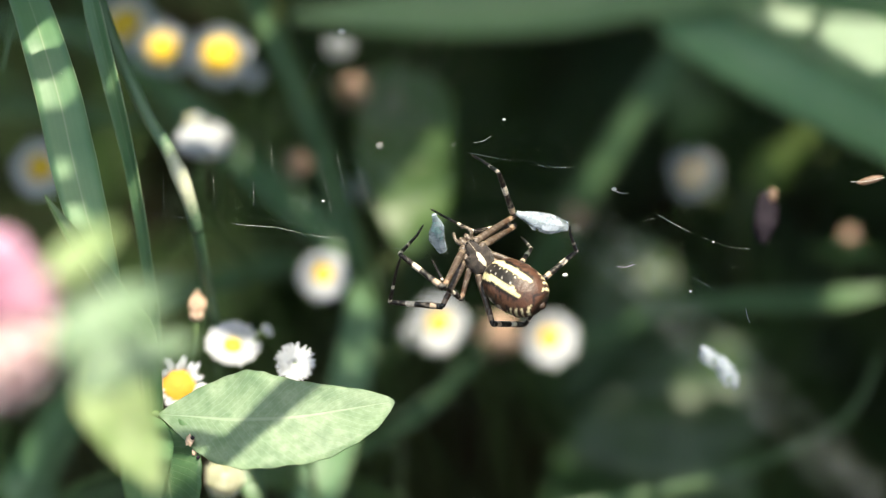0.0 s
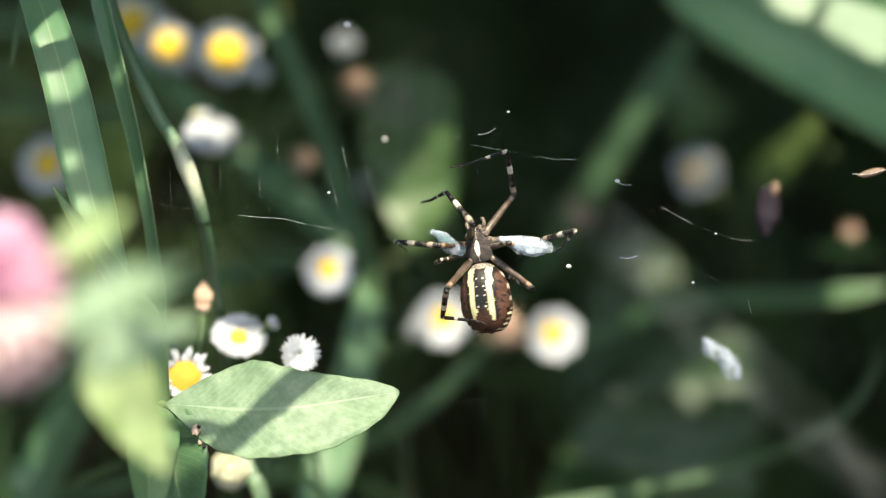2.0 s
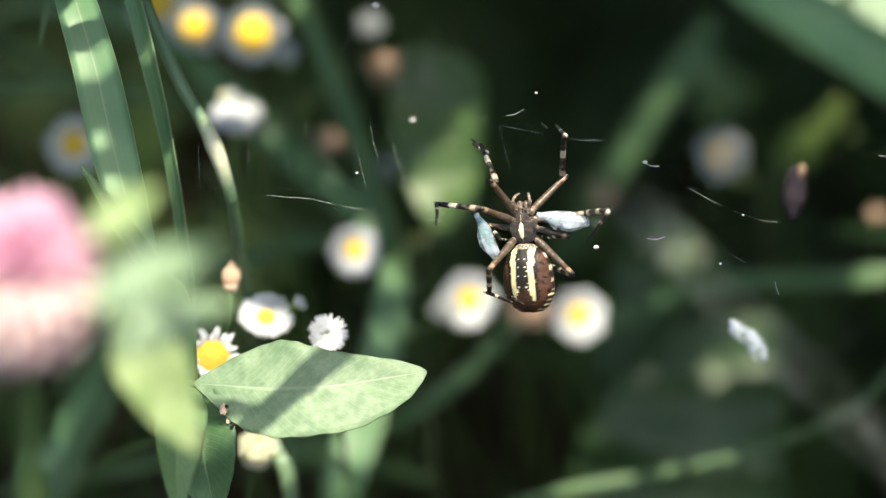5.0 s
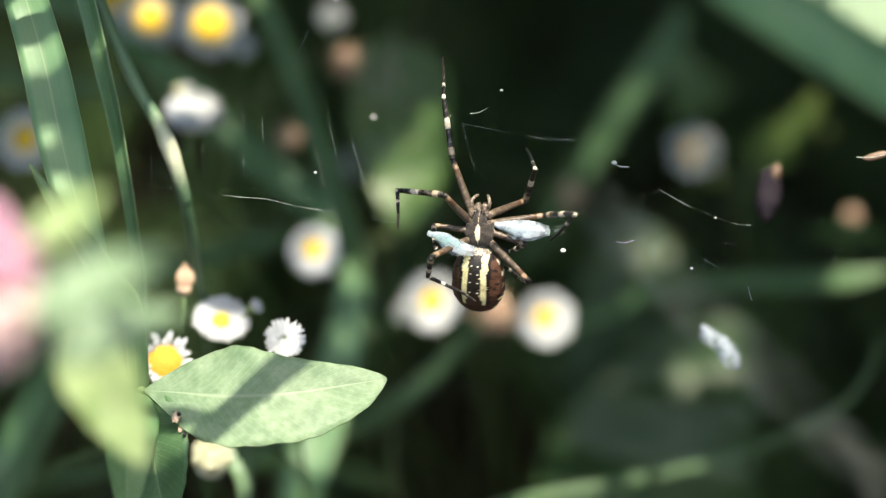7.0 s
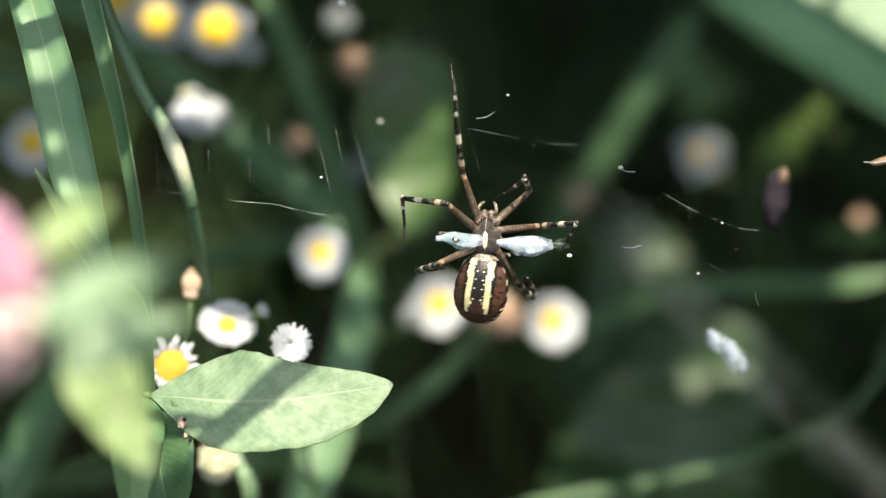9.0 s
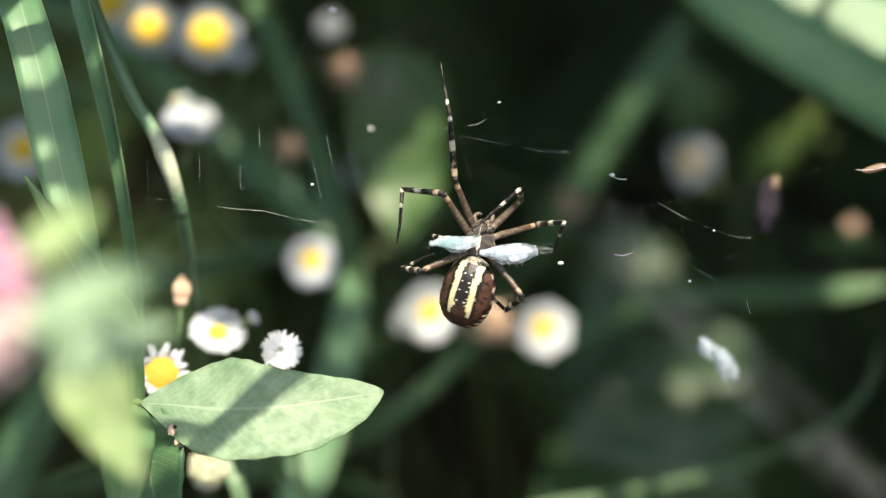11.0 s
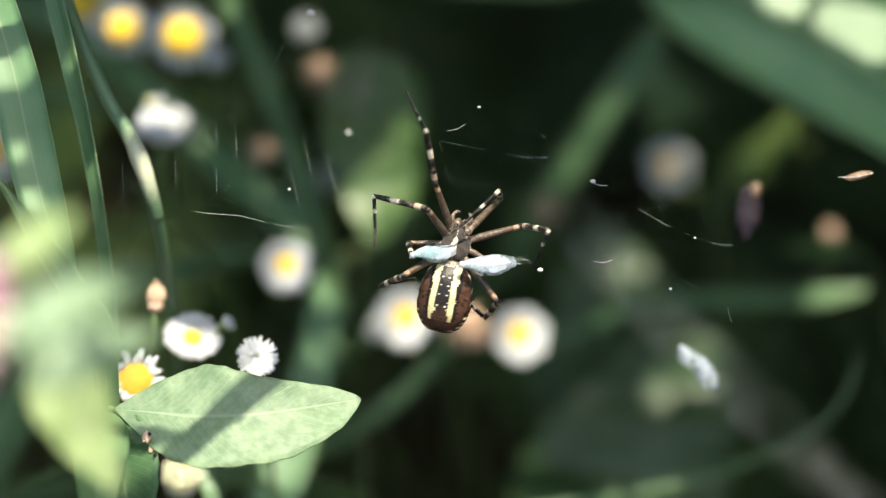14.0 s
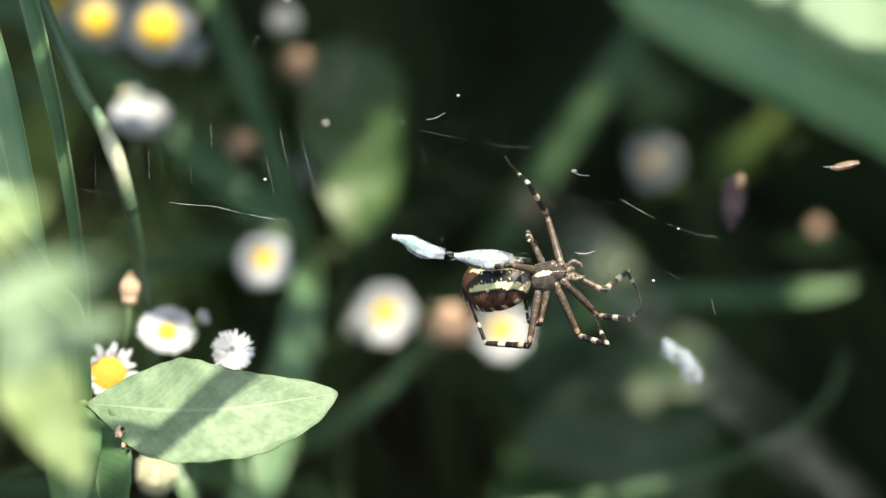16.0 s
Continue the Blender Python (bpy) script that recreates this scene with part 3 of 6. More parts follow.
    tube(bm, [s0, s0 - out * 0.008, s0.lerp(foot, 0.4) + Vector((0.006, 0, 0.012)), foot], [0.0004, 0.0004, 0.0004, 0.0005], 24, 7)
    part("stalk", bm, STALK, thing, shift=foot)


def bud(centre, facing, size, label, material=PETAL, drift=(0, 0), spiky=False, name="flower_bud", seed=1, longer=1.0, via=()):
    """A closed or fading head of short upright rays in a cup of bracts."""
    rnd = random.Random(seed)
    c = V(*centre)
    out = (WEB.to_3x3() @ Vector(facing)).normalized()
    a = out.orthogonal().normalized()
    b = out.cross(a)
    r = size / 2000
    turn = Matrix((a, out, b)).transposed().to_4x4()
    foot = ground_under(c - out * 0.015, (drift[0] / 1000 + rnd.uniform(-0.04, 0.04), drift[1] / 1000 + 0.05))
    thing = root(name, foot, label, "flower bud", "buds")
    bm = bmesh.new()
    dry = material is WITHER and longer < 2
    count = 70 if dry else 34
    for k in range(count):
        th = k * 2.39996
        rad = r * math.sqrt((k + 0.5) / count)
        d = a * math.cos(th) + b * math.sin(th)
        base = c + d * rad * 0.6 - out * r * 0.3
        tip = c + d * rad * (1.25 if spiky else 0.92) + out * r * longer * (1.0 - 0.5 * (rad / r) ** 2 + rnd.uniform(-0.15, 0.2))
        if dry:
            way, at, run = (tip - base).normalized(), base, [base]
            for _ in range(5):
                way = (way + Vector((rnd.gauss(0, 0.5), rnd.gauss(0, 0.5), rnd.gauss(-0.22, 0.5)))).normalized()
                at = at + way * r * 0.36 * min(longer, 1.5)
                run.append(at)
            tube(bm, run, [r * 0.06, r * 0.055, r * 0.05, r * 0.03], 10, 5)
        else:
            tube(bm, [base, base.lerp(tip, 0.6) + d * r * 0.15, tip], [r * 0.12, r * 0.15, r * 0.05], 6, 5)
    part("ray_tuft", bm, material, thing, shift=foot)
    bm = bmesh.new()
    ball(bm, r * 0.8, r * 0.7, r * 0.8, 8, 12, rough=0.12, seed=seed)
    bmesh.ops.transform(bm, matrix=Matrix.Translation(c - out * r * 0.35) @ turn, verts=bm.verts)
    part("calyx", bm, WITHER if material is WITHER else material if material in (YELLOW_BRACT, PALE_BUD) else BRACT, thing, shift=foot)
    bm = bmesh.new()
    s0 = c - out * r * 0.8
    tube(bm, [s0] + ([V(*p) for p in via] or [s0 - out * 0.008 + Vector((0, 0, -0.005)), s0.lerp(foot, 0.4) + Vector((rnd.uniform(-10, 10) / 1000, 0, 0.012))]) + [foot], [0.00028, 0.00028, 0.0003, 0.0004], 18, 6)
    part("stalk", bm, STALK, thing, shift=foot)
    return thing


OPEN = "open white daisy with narrow rays and yellow disc"
daisy((-31.96, 27.66, -70), (0.05, 0.2, 1), 9.4, OPEN, seed=2, disc=0.6)
daisy((-40.94, 29.08, -78), (0.25, 0.35, 1), 9.0, "white daisy with curled rays and yellow disc", seed=3, disc=0.55, cup=0.25, ragged=0.3)
daisy((-46.82, 32.99, -84), (-0.2, 0.3, 1), 9.2, OPEN, seed=4, disc=0.6)
bud((-27.13, 24.39, -66), (0.1, 0.5, 1), 4.0, "small round white daisy bud, closed", seed=5)
closed_daisy((-33.05, 14.80, -52), (0.06, 0.92, 0.36), 8.0, "white daisy with its rays closed into a dome")
bud((-34.94, 17.86, -50), (-0.1, 0.6, 0.8), 1.6, "cream bud resting against a daisy", PALE_BUD, seed=29)
bud((19.89, 5.01, -99), (0.2, 0.5, 0.8), 3.0, "small dry flower head on a thin stem", WITHER, seed=31)
bud((-33.99, 17.93, -52), (-0.2, 0.8, 0.3), 1.9, "tiny pale bud close to a daisy", seed=8)
daisy((-16.93, -3.67, -62), (0.12, -0.05, 1), 7.5, "white daisy with a ragged yellow disc", seed=9, disc=0.36, cup=0.22, ragged=0.12, petals=70)
daisy((-0.57, -10.83, -72), (-0.1, 0.1, 1), 8.4, "white daisy with broken rays", seed=10, disc=0.38, cup=0.25, ragged=0.15, petals=70)
bud((-4.14, -12.25, -70), (-0.2, 0.1, 1), 3.8, "round white bud close by an open daisy", seed=11)
daisy((15.51, -13.05, -76), (0.1, 0.05, 1), 8.0, "sunlit white daisy with a notched rim", seed=12, disc=0.4, cup=0.2, ragged=0.12, petals=70)
daisy((-58.43, 11.74, -76), (-0.3, 0.1, 1), 8.5, "open white daisy in half shade", seed=13, disc=0.5)
daisy((38.68, 11.66, -112), (0.0, 0.1, 1), 7.2, "white daisy in shade with a small yellow disc", seed=14, disc=0.36, cup=0.25, ragged=0.3)
bud((40.6, 12.6, -110), (0.3, 0.5, 0.8), 3.2, "white bud close over a shaded daisy", seed=41)
bud((42.2, 8.0, -111), (0.5, -0.2, 0.8), 2.4, "small yellow-green bud under a shaded daisy", YELLOW_BRACT, seed=42)
daisy((-27.38, -12.59, -22), (0.1, 0.55, 0.7), 7.4, "white daisy tilted upwards", seed=15, disc=0.32, cup=0.12, petals=60)
bud((-23.11, -10.75, -22), (0.8, 0.5, 0.3), 1.9, "tiny white bud on a thin stalk", seed=16)
daisy((-18.71, -14.35, -8), (0.05, 0.0, 1), 4.9, "small round white daisy just opening", seed=17, disc=0.07, cup=0.03, petals=130, ragged=0.26, name="small_daisy", heart=BRACT)
daisy((-33.72, -17.51, -12), (0.2, 0.3, 1), 7.6, "white daisy with an orange-yellow disc and few remaining rays", seed=18, disc=0.6, cup=0.3, bare=0.45, ragged=0.25, heart=OLD_DISC)
bud((-31.82, -8.10, -18), (0.05, 1, 0.1), 2.4, "slender withered orange bud", WITHER, seed=19, longer=2.2)
bud((8.20, -11.00, -66), (0.0, -0.6, 0.8), 3.8, "withered peach-coloured flower head", WITHER, seed=20, longer=1.4, drift=(-22, 30), via=[(5.35, -9.65, -70), (-1.96, -13.00, -74), (-6.95, -21.42, -80)])
bud((35.2, -4.0, -112), (0.1, 0.3, 1), 2.2, "small cream bud deep in the grass", PALE_BUD, seed=33)
bud((60.07, 2.17, -84), (0.1, 0.6, 0.8), 2.0, "withered orange flower head", WITHER, seed=21)
bud((-21.25, 12.39, -76), (0.3, 0.5, 1), 2.2, "curled brown dead flower head on a stalk", WITHER, seed=22, spiky=True, longer=1.8)
bud((-13.15, 24.06, -80), (-0.1, -0.5, 1), 2.7, "dry brown seed head with bristles", WITHER, seed=23, spiky=True, longer=1.6)
bud((-15.33, 29.66, -84), (0, 0.5, 1), 4.4, "pale faded daisy head", seed=24)
bud((-12.18, 8.54, -92), (0, 0.5, 1), 4.4, "faded white daisy head in shade", seed=25)
bud((-28.6, -30.2, -24), (0.1, 0.75, 0.7), 5.4, "cream-white flower bud half open under a clover leaf", PALE_BUD, seed=27)
bud((-26.16, 34.24, -84), (0.1, 0.5, 0.9), 4.6, "fresh yellow-green daisy bud, closed", YELLOW_BRACT, seed=30)

# ---- broad leaves ----
def clover_shape(w, blunt=0.62):
    return lambda f: w / 2000 * (math.sin(math.pi * min(1, f) ** blunt) ** 0.72 if 0 < f < 1 else 0.0)


def heart_shape(w):
    return lambda f: w / 2000 * max(0.0, min(1.0, (f + 0.02) * 9)) ** 0.5 * max(0.0, 1 - f) ** 0.62 * 1.05


def leaflet(thing, foot, base, mid, tip, width, face, material, fold=0.12, blunt=0.62, wave=0.12, shape=None, name="leaflet", seed=1.0, bite=0.012):
    bm = bmesh.new()
    line = curve([V(*base), V(*mid), V(*tip)], 40)
    sheet(bm, line, shape or clover_shape(width, blunt), (WEB.to_3x3() @ Vector(face)).normalized(), fold, 0.00022, 14, wave, seed, bite)
    return part(name, bm, material, thing, shift=foot)


def stalk(thing, foot, points, radii, material=STALK, name="stalk"):
    bm = bmesh.new()
    tube(bm, [V(*p) for p in points] + [foot], radii, 30, 8)
    return part(name, bm, material, thing, shift=foot)


def clover_leaf():
    """The sharp clover leaf: three leaflets on one stalk."""
    foot = ground_under(V(*(-36.55, -22.68, -6)), (-0.01, 0.0))
    thing = root("clover_leaf", foot, "pale green clover leaf with fine veins, dappled by sun", "leaf")
    rim = outline([(0.0, 0.1, 0.1), (0.12, 2.9, 2.7), (0.26, 5.6, 5.9), (0.36, 6.5, 6.7), (0.46, 6.2, 6.8), (0.56, 5.2, 6.7), (0.66, 4.1, 6.3), (0.76, 3.3, 5.5), (0.86, 2.5, 4.3), (0.94, 1.5, 2.7), (0.98, 0.8, 1.2), (1.0, 0.2, 0.2)])
    leaflet(thing, foot, (-35.36, -20.56, 0), (-21.16, -20.95, 3.5), (-6.03, -18.95, 0.5), 12.3, (0.0, 0.4, 0.9), CLOVER, 0.10, 1.12, 0.14, rim, seed=3.0, bite=0.03)
    # These two leaflets take the shade-toned copy; only the first is sunlit.
    leaflet(thing, foot, (-36.00, -21.17, -1), (-34.30, -27.00, 2), (-32.20, -36.80, 3), 10.5, (-0.25, 0.2, 0.95), CLOVER_SHADE_TONE, 0.22, 0.9, 0.3, seed=5.0, bite=0.04)
    leaflet(thing, foot, (-36.06, -20.84, 0), (-36.60, -27.20, 8), (-36.20, -36.00, 14), 6.4, (0.3, 0.5, 0.8), CLOVER_SHADE_TONE, 0.3, 0.7, 0.15, seed=8.0)
    bm = bmesh.new()
    ball(bm, 0.0005, 0.0011, 0.0005, 10, 12, V(-31.2, -23.6, 3.6), 0.5, 2.0)
    ball(bm, 0.0004, 0.0007, 0.0004, 8, 10, V(-30.6, -25.0, 3.4), 0.5, 5.0)
    part("gall", bm, WITHER, thing, "small pinkish-brown gall on the leaf's rim", shift=foot)
    for cx, cy in ((-30.8, -23.2), (-30.1, -25.6)):
        bm = bmesh.new()
        ball(bm, 0.00026, 0.0003, 0.00025, 6, 8, V(cx, cy, 4.6), 0.4, cx)
        part("dark_spot", bm, FLY, thing, "dark speck of rot", shift=foot)
    stalk(thing, foot, [(-35.26, -20.58, -0.5), (-36.28, -21.03, -1), (-36.95, -25.41, -4), (-37.78, -34.92, -8)], [0.0005, 0.0006, 0.0006, 0.0007, 0.0008])
    return thing


clover_leaf()


def clover_head():
    """A clover flower: pink florets above, faded cream ones below."""
    c = V(*(-47.20, -6.86, 80))
    foot = ground_under(c, (0.0, -0.01))
    thing = root("clover_flower", foot, "pink clover flower head fading to cream below", "flower")
    up = (WEB.to_3x3() @ Vector((0.15, 0.95, 0.3))).normalized()
    rnd = random.Random(5)
    top, low = bmesh.new(), bmesh.new()
    for k in range(150):
        h = 1 - 2 * (k + 0.5) / 150
        th = k * 2.39996
        a = up.orthogonal().normalized()
        b = up.cross(a)
        d = (a * math.cos(th) + b * math.sin(th)) * math.sqrt(1 - h * h) + up * h
        base, tip = c + d * 0.0024, c + d * (0.0078 if h > 0.08 else 0.0096) * rnd.uniform(0.9, 1.08) + up * 0.0012 * (1 if h > 0.08 else -0.4)
        tube(top if h > 0.08 else low, [base, base.lerp(tip, 0.55) + up * 0.0004, tip], [0.0004, 0.0007, 0.00035] if h > 0.08 else [0.0005, 0.0011, 0.0007], 6, 7)
    part("floret_crown", top, PINK, thing, "pink tubular florets", shift=foot)
    part("faded_crown", low, FADED, thing, "faded pinkish-white florets", shift=foot)
    stalk(thing, foot, [(-46.63, -9.16, 80), (-46.84, -18.58, 76), (-47.00, -33.09, 70)], [0.0008, 0.0009, 0.0009, 0.001])
    for k, (b, m, t, w, f) in enumerate([
            ((-38.32, -10.09, 98), (-32.75, -6.56, 96), (-25.73, -3.31, 90), 5.8, (0.1, 0.6, 0.8)),
            ((-37.28, -14.19, 84), (-32.33, -11.69, 82), (-25.44, -9.21, 78), 6.0, (0.1, 0.6, 0.8)),
            ((-38.60, -10.50, 62), (-35.40, -17.20, 60), (-30.60, -26.00, 58), 8.2, (0.2, 0.45, 0.9)),
            ((-38.53, -2.70, 96), (-35.70, -0.50, 94), (-32.18, 2.41, 90), 3.6, (0.2, 0.4, 0.9))]):
        # The last two leaflets get their glare of sun from the paler colour.
        leaflet(thing, foot, b, m, t, w, f, CLOVER_SUN_TONE if k > 1 else CLOVER, 0.2, 0.8, 0.2, seed=2.0 + k)


clover_head()


def broad_leaf(base, mid, tip, width, label, face, fold=0.15, heart=True, name="bindweed_leaf", seed=1.0, rim=None):
    low = V(*base)
    foot = ground_under(low, (0.02, 0.05))
    thing = root(name, foot, label, "leaf")
    leaflet(thing, foot, base, mid, tip, width, face, DOCK if name == "dock_leaf" else BINDWEED, fold, 0.7, 0.25, outline(rim) if rim else heart_shape(width) if heart else None, "blade", seed, 0.008)
    stalk(thing, foot, [base, (base[0] + 3, base[1] - 4, base[2] - 9), (base[0] + 14, base[1] - 30, base[2] - 30)], [0.0004, 0.0004, 0.0005])


broad_leaf((-4.60, -0.60, -83), (-6.50, 12.50, -85), (-8.30, 27.20, -86), 21.0, "heart-shaped bindweed leaf with a sunlit tip", (-0.1, 0.35, 1), seed=4.0,
           rim=[(0.0, 1.0, 0.3), (0.067, 2.3, 5.2), (0.22, 3.8, 6.5), (0.385, 5.3, 8.1), (0.55, 6.2, 8.5), (0.67, 5.7, 9.3), (0.79, 4.9, 9.4), (0.855, 4.7, 8.6), (0.93, 4.0, 6.4), (1.0, 1.4, 0.8)])
broad_leaf((39.60, -11.00, -112), (37.20, -28.00, -109), (34.40, -48.00, -104), 24.0, "large dark green broad leaf", (0.1, 0.45, 1), seed=6.0, name="dock_leaf", fold=0.05,
           rim=[(0.0, 8.7, 0.3), (0.09, 9.4, 2.6), (0.19, 9.9, 8.2), (0.35, 10.8, 12.6), (0.53, 11.8, 17.2), (0.74, 12.8, 20.4), (1.0, 13.6, 20.8)])
broad_leaf((35.30, -0.76, -118), (26.33, -12.56, -116), (19.35, -25.32, -118), 17.0, "dark green leaf with a few sun flecks", (-0.1, 0.5, 1), seed=8.0, name="dock_leaf")


def weed_shoot():
    """A young shoot: small leaves and buds in pairs along a thin stem."""
    foot = ground_under(V(46.0, 0.0, -114), (0.01, 0.05))
    thing = root("weed_shoot", foot, "young yellow-green weed shoot with small leaves", "plant")
    line = [(57.6, 19.8, -110), (54.6, 16.2, -110), (50.6, 11.8, -110), (47.4, 6.9, -111), (46.0, 0.0, -114)]
    stalk(thing, foot, line, [0.0002, 0.0003, 0.0004, 0.0004, 0.0005, 0.0005], VINE, "stem")
    spine = curve([Vector(p) for p in line[:4]], 12)
    rnd = random.Random(77)
    for k, p in enumerate(spine[:11]):
        for sx in (-1, 1):
            far = (1.6 + 0.28 * k) * rnd.uniform(0.8, 1.15)
            d = Vector((sx * 0.75 + 0.35, 0.8 - 0.55 * sx, 0.25)).normalized() * far
            leaflet(thing, foot, tuple(p), tuple(p + d * 0.55 + Vector((0, 0, 0.3))), tuple(p + d), far * rnd.uniform(0.45, 0.65), (rnd.uniform(-0.4, 0.4), 0.6, 0.8), SHOOT, 0.2, 0.8, 0.2, seed=k + sx * 0.5)
    for dx, dy in ((57.6, 20.0), (59.0, 15.0)):
        bm = bmesh.new()
        ball(bm, 0.0010, 0.0011, 0.0010, 8, 10, V(dx, dy, -109.6), 0.25, dx)
        part("shoot_bud", bm, YELLOW_BRACT, thing, shift=foot)


weed_shoot()
broad_leaf((43.10, 19.10, -140), (40.27, 22.84, -140), (36.48, 30.33, -140), 13.0, "round green leaf in deep shade", (-0.1, 0.5, 1), seed=10.0)
broad_leaf((-27.01, -33.45, -96), (-16.54, -35.73, -92), (-5.41, -38.23, -92), 9.0, "green leaf near the soil", (0, 0.7, 0.7), seed=11.0, name="dock_leaf")
broad_leaf((66.24, -0.56, -100), (60.80, -0.61, -98), (54.74, -0.22, -98), 4.0, "small leaf beside a withered head", (0, 0.7, 0.7), seed=12.0, heart=False, name="young_leaf")


def seeds():
    """Pale dry florets that fell on the bindweed leaf."""
    rnd = random.Random(31)
    bm = bmesh.new()
    for _ in range(26):
        a = Vector((-8.32, 19.98, -83)) + Vector((rnd.gauss(0, 2.6), rnd.gauss(0, 3.4), 0.5))
        th = rnd.uniform(0.6, 2.2)
        b = a + Vector((math.cos(th), math.sin(th), 0.3)) * rnd.uniform(1.2, 2.4)
        tube(bm, [V(*a), V(*a.lerp(b, 0.5)), V(*b)], [0.00007, 0.0001, 0.00004], 4, 5)
    tagged(part("dry_florets", bm, CREAM), "fallen dry cream florets on a leaf", "seeds", kind="stuff")


seeds()


def vine(points, label):
    """A thin trailing stem that ends in the ground."""
    foot = ground_under(V(*points[-1]), (0.012, 0.05))
    thing = root("bindweed_plant", foot, label, "plant", "trailing stems")
    stalk(thing, foot, points, [0.0002, 0.00028, 0.0003, 0.0003], VINE, "stem")


vine([(2.40, 10.29, -92), (8.77, 8.91, -94), (14.48, 6.43, -98), (20.23, 5.56, -101), (26.92, -0.85, -112)], "thin pale trailing stem beside a dry flower head")
vine([(-16.43, 25.15, -86), (-20.13, 22.47, -84), (-25.05, 18.53, -82), (-30.05, 14.26, -82), (-33.59, 7.12, -86)], "thin yellow-green stem under a dry seed head")
vine([(0.25, -0.27, -86), (-8.15, -2.05, -84), (-19.81, 0.21, -80), (-27.32, 0.49, -80), (-34.96, 0.10, -82), (-41.96, -2.49, -86)], "thin green stem trailing behind the daisies")
vine([(-6.81, -22.70, -70), (-5.93, -30.13, -70), (-4.79, -39.21, -70)], "thin pale stem rising from the ground")
vine([(10.81, 4.95, -88), (5.29, 3.52, -86), (0.66, 1.78, -86), (-4.82, -2.02, -88), (-6.91, -8.90, -90)], "thin curved stem below a bindweed leaf")
vine([(-32.52, 12.09, -58), (-32.58, 8.31, -62), (-34.72, 3.65, -68), (-38.72, 1.04, -76)], "thin green stem under a closed daisy")

# ---- undergrowth ----
def undergrowth(name, label, count, xs, ys, tall, wide, material, seed, lean=0.5):
    """Many grass blades from the soil, in one mesh."""
    rnd = random.Random(seed)
    bm = bmesh.new()
    for _ in range(count):
        foot = Vector((rnd.uniform(*xs), rnd.uniform(*ys), -0.003))
        th = rnd.uniform(0, 6.283)
        d = Vector((math.cos(th), math.sin(th), 0))
        h = rnd.uniform(*tall)
        tip = foot + d * h * rnd.uniform(0.1, lean * 1.6) + Vector((0, 0, h))
        mid = foot.lerp(tip, 0.55) + Vector((0, 0, h * 0.18))
        w = rnd.uniform(*wide) / 2000
        sheet(bm, curve([foot, mid, tip], 7), lambda f: w * min(1.0, 0.6 + f, (1 - f) * 3), d.cross(Vector((0, 0, 1))).cross(d) * 0.6 - d * 0.6, 0.25, 0.00015, 2, 0.1, foot.x * 50)
    tagged(part(name, bm, material), label, "grass", kind="stuff")


def meadow(name, label, count, seed):
    """Grass of the wider meadow, thinning out with distance, clear of the view."""
    rnd = random.Random(seed)
    bm = bmesh.new()
    made = 0
    while made < count:
        r, th = 0.45 + rnd.expovariate(0.75), rnd.uniform(0, 6.283)
        x, y = r * math.cos(th), 0.05 + r * math.sin(th)
        if r > 7 or (abs(x) < 0.36 and -0.62 < y < 0.75):
            continue
        made += 1
        foot = Vector((x, y, -0.003))
        h = rnd.uniform(0.12, 0.38)
        way = rnd.uniform(0, 6.283)
        d = Vector((math.cos(way), math.sin(way), 0))
        tip = foot + d * h * rnd.uniform(0.1, 0.9) + Vector((0, 0, h))
        mid = foot.lerp(tip, 0.55) + Vector((0, 0, h * 0.18))
        w = rnd.uniform(4, 9) / 2000 * (1 + 0.35 * r)
        sheet(bm, curve([foot, mid, tip], 4), lambda f: w * min(1.0, 0.6 + f, (1 - f) * 3), Vector((0, 0, 0.6)) - d * 0.6, 0.25, 0.0002, 2, 0.1, x * 50)
    tagged(part(name, bm, GRASS_SHADE_TONE), label, "grass", kind="stuff")


# Places that the sun reaches between the leaves overhead: x, y, z of the web and a width, in millimetres.
OPENINGS = [((-32.0, 28.2, -70), 2.2), ((-41.0, 29.4, -78), 1.8), ((-17.2, -3.0, -62), 2.8), ((-11.0, -5.5, -74), 2.0), ((-33.05, 16.0, -52), 3.6), ((-13.15, 24.06, -80), 1.2), ((52.6, 14.0, -110), 1.0), ((-3.0, 7.4, -84), 4.0), ((-6.4, 3.2, -83), 4.2), ((-15.33, 29.66, -84), 1.6), ((-0.8, 16.2, -84), 1.0), ((62.3, -6.2, -84), 3.0), ((58.6, -7.6, -84), 1.6), ((35.2, -4.0, -112), 1.2), ((-0.57, -10.83, -72), 3.6), ((-4.14, -12.25, -70), 1.6), ((15.51, -13.05, -76), 4.6), ((-16.0, -29.6, -72), 3.6), ((-17.0, -33.0, -72), 3.0),
            ((8.20, -11.00, -66), 2.6), ((60.07, 2.17, -84), 1.4), ((56.0, 17.0, -110), 0.9), ((52.0, 13.0, -110), 0.6), ((13.0, -37.4, -66), 1.5), ((17.0, -36.9, -66), 2.0), ((21.5, -36.3, -66), 1.7), ((28.3, -34.5, -66), 1.1), ((24.8, 12.2, -107), 1.9), ((28.4, 19.4, -105), 1.3), ((31.3, 20.6, -105), 0.5),
            ((33.4, -4.4, -118), 2.2), ((34.6, -3.4, -118), 1.2), ((26.0, -25.0, -109), 0.8), ((18.5, -31.9, -106), 0.8), ((38.2, -20.6, -109), 1.6), ((44.2, -15.8, -109), 3.0), ((40.6, 12.6, -110), 1.2), ((-10.8, -6.6, -66), 1.4), ((-25.9, 30.9, -68), 1.4),
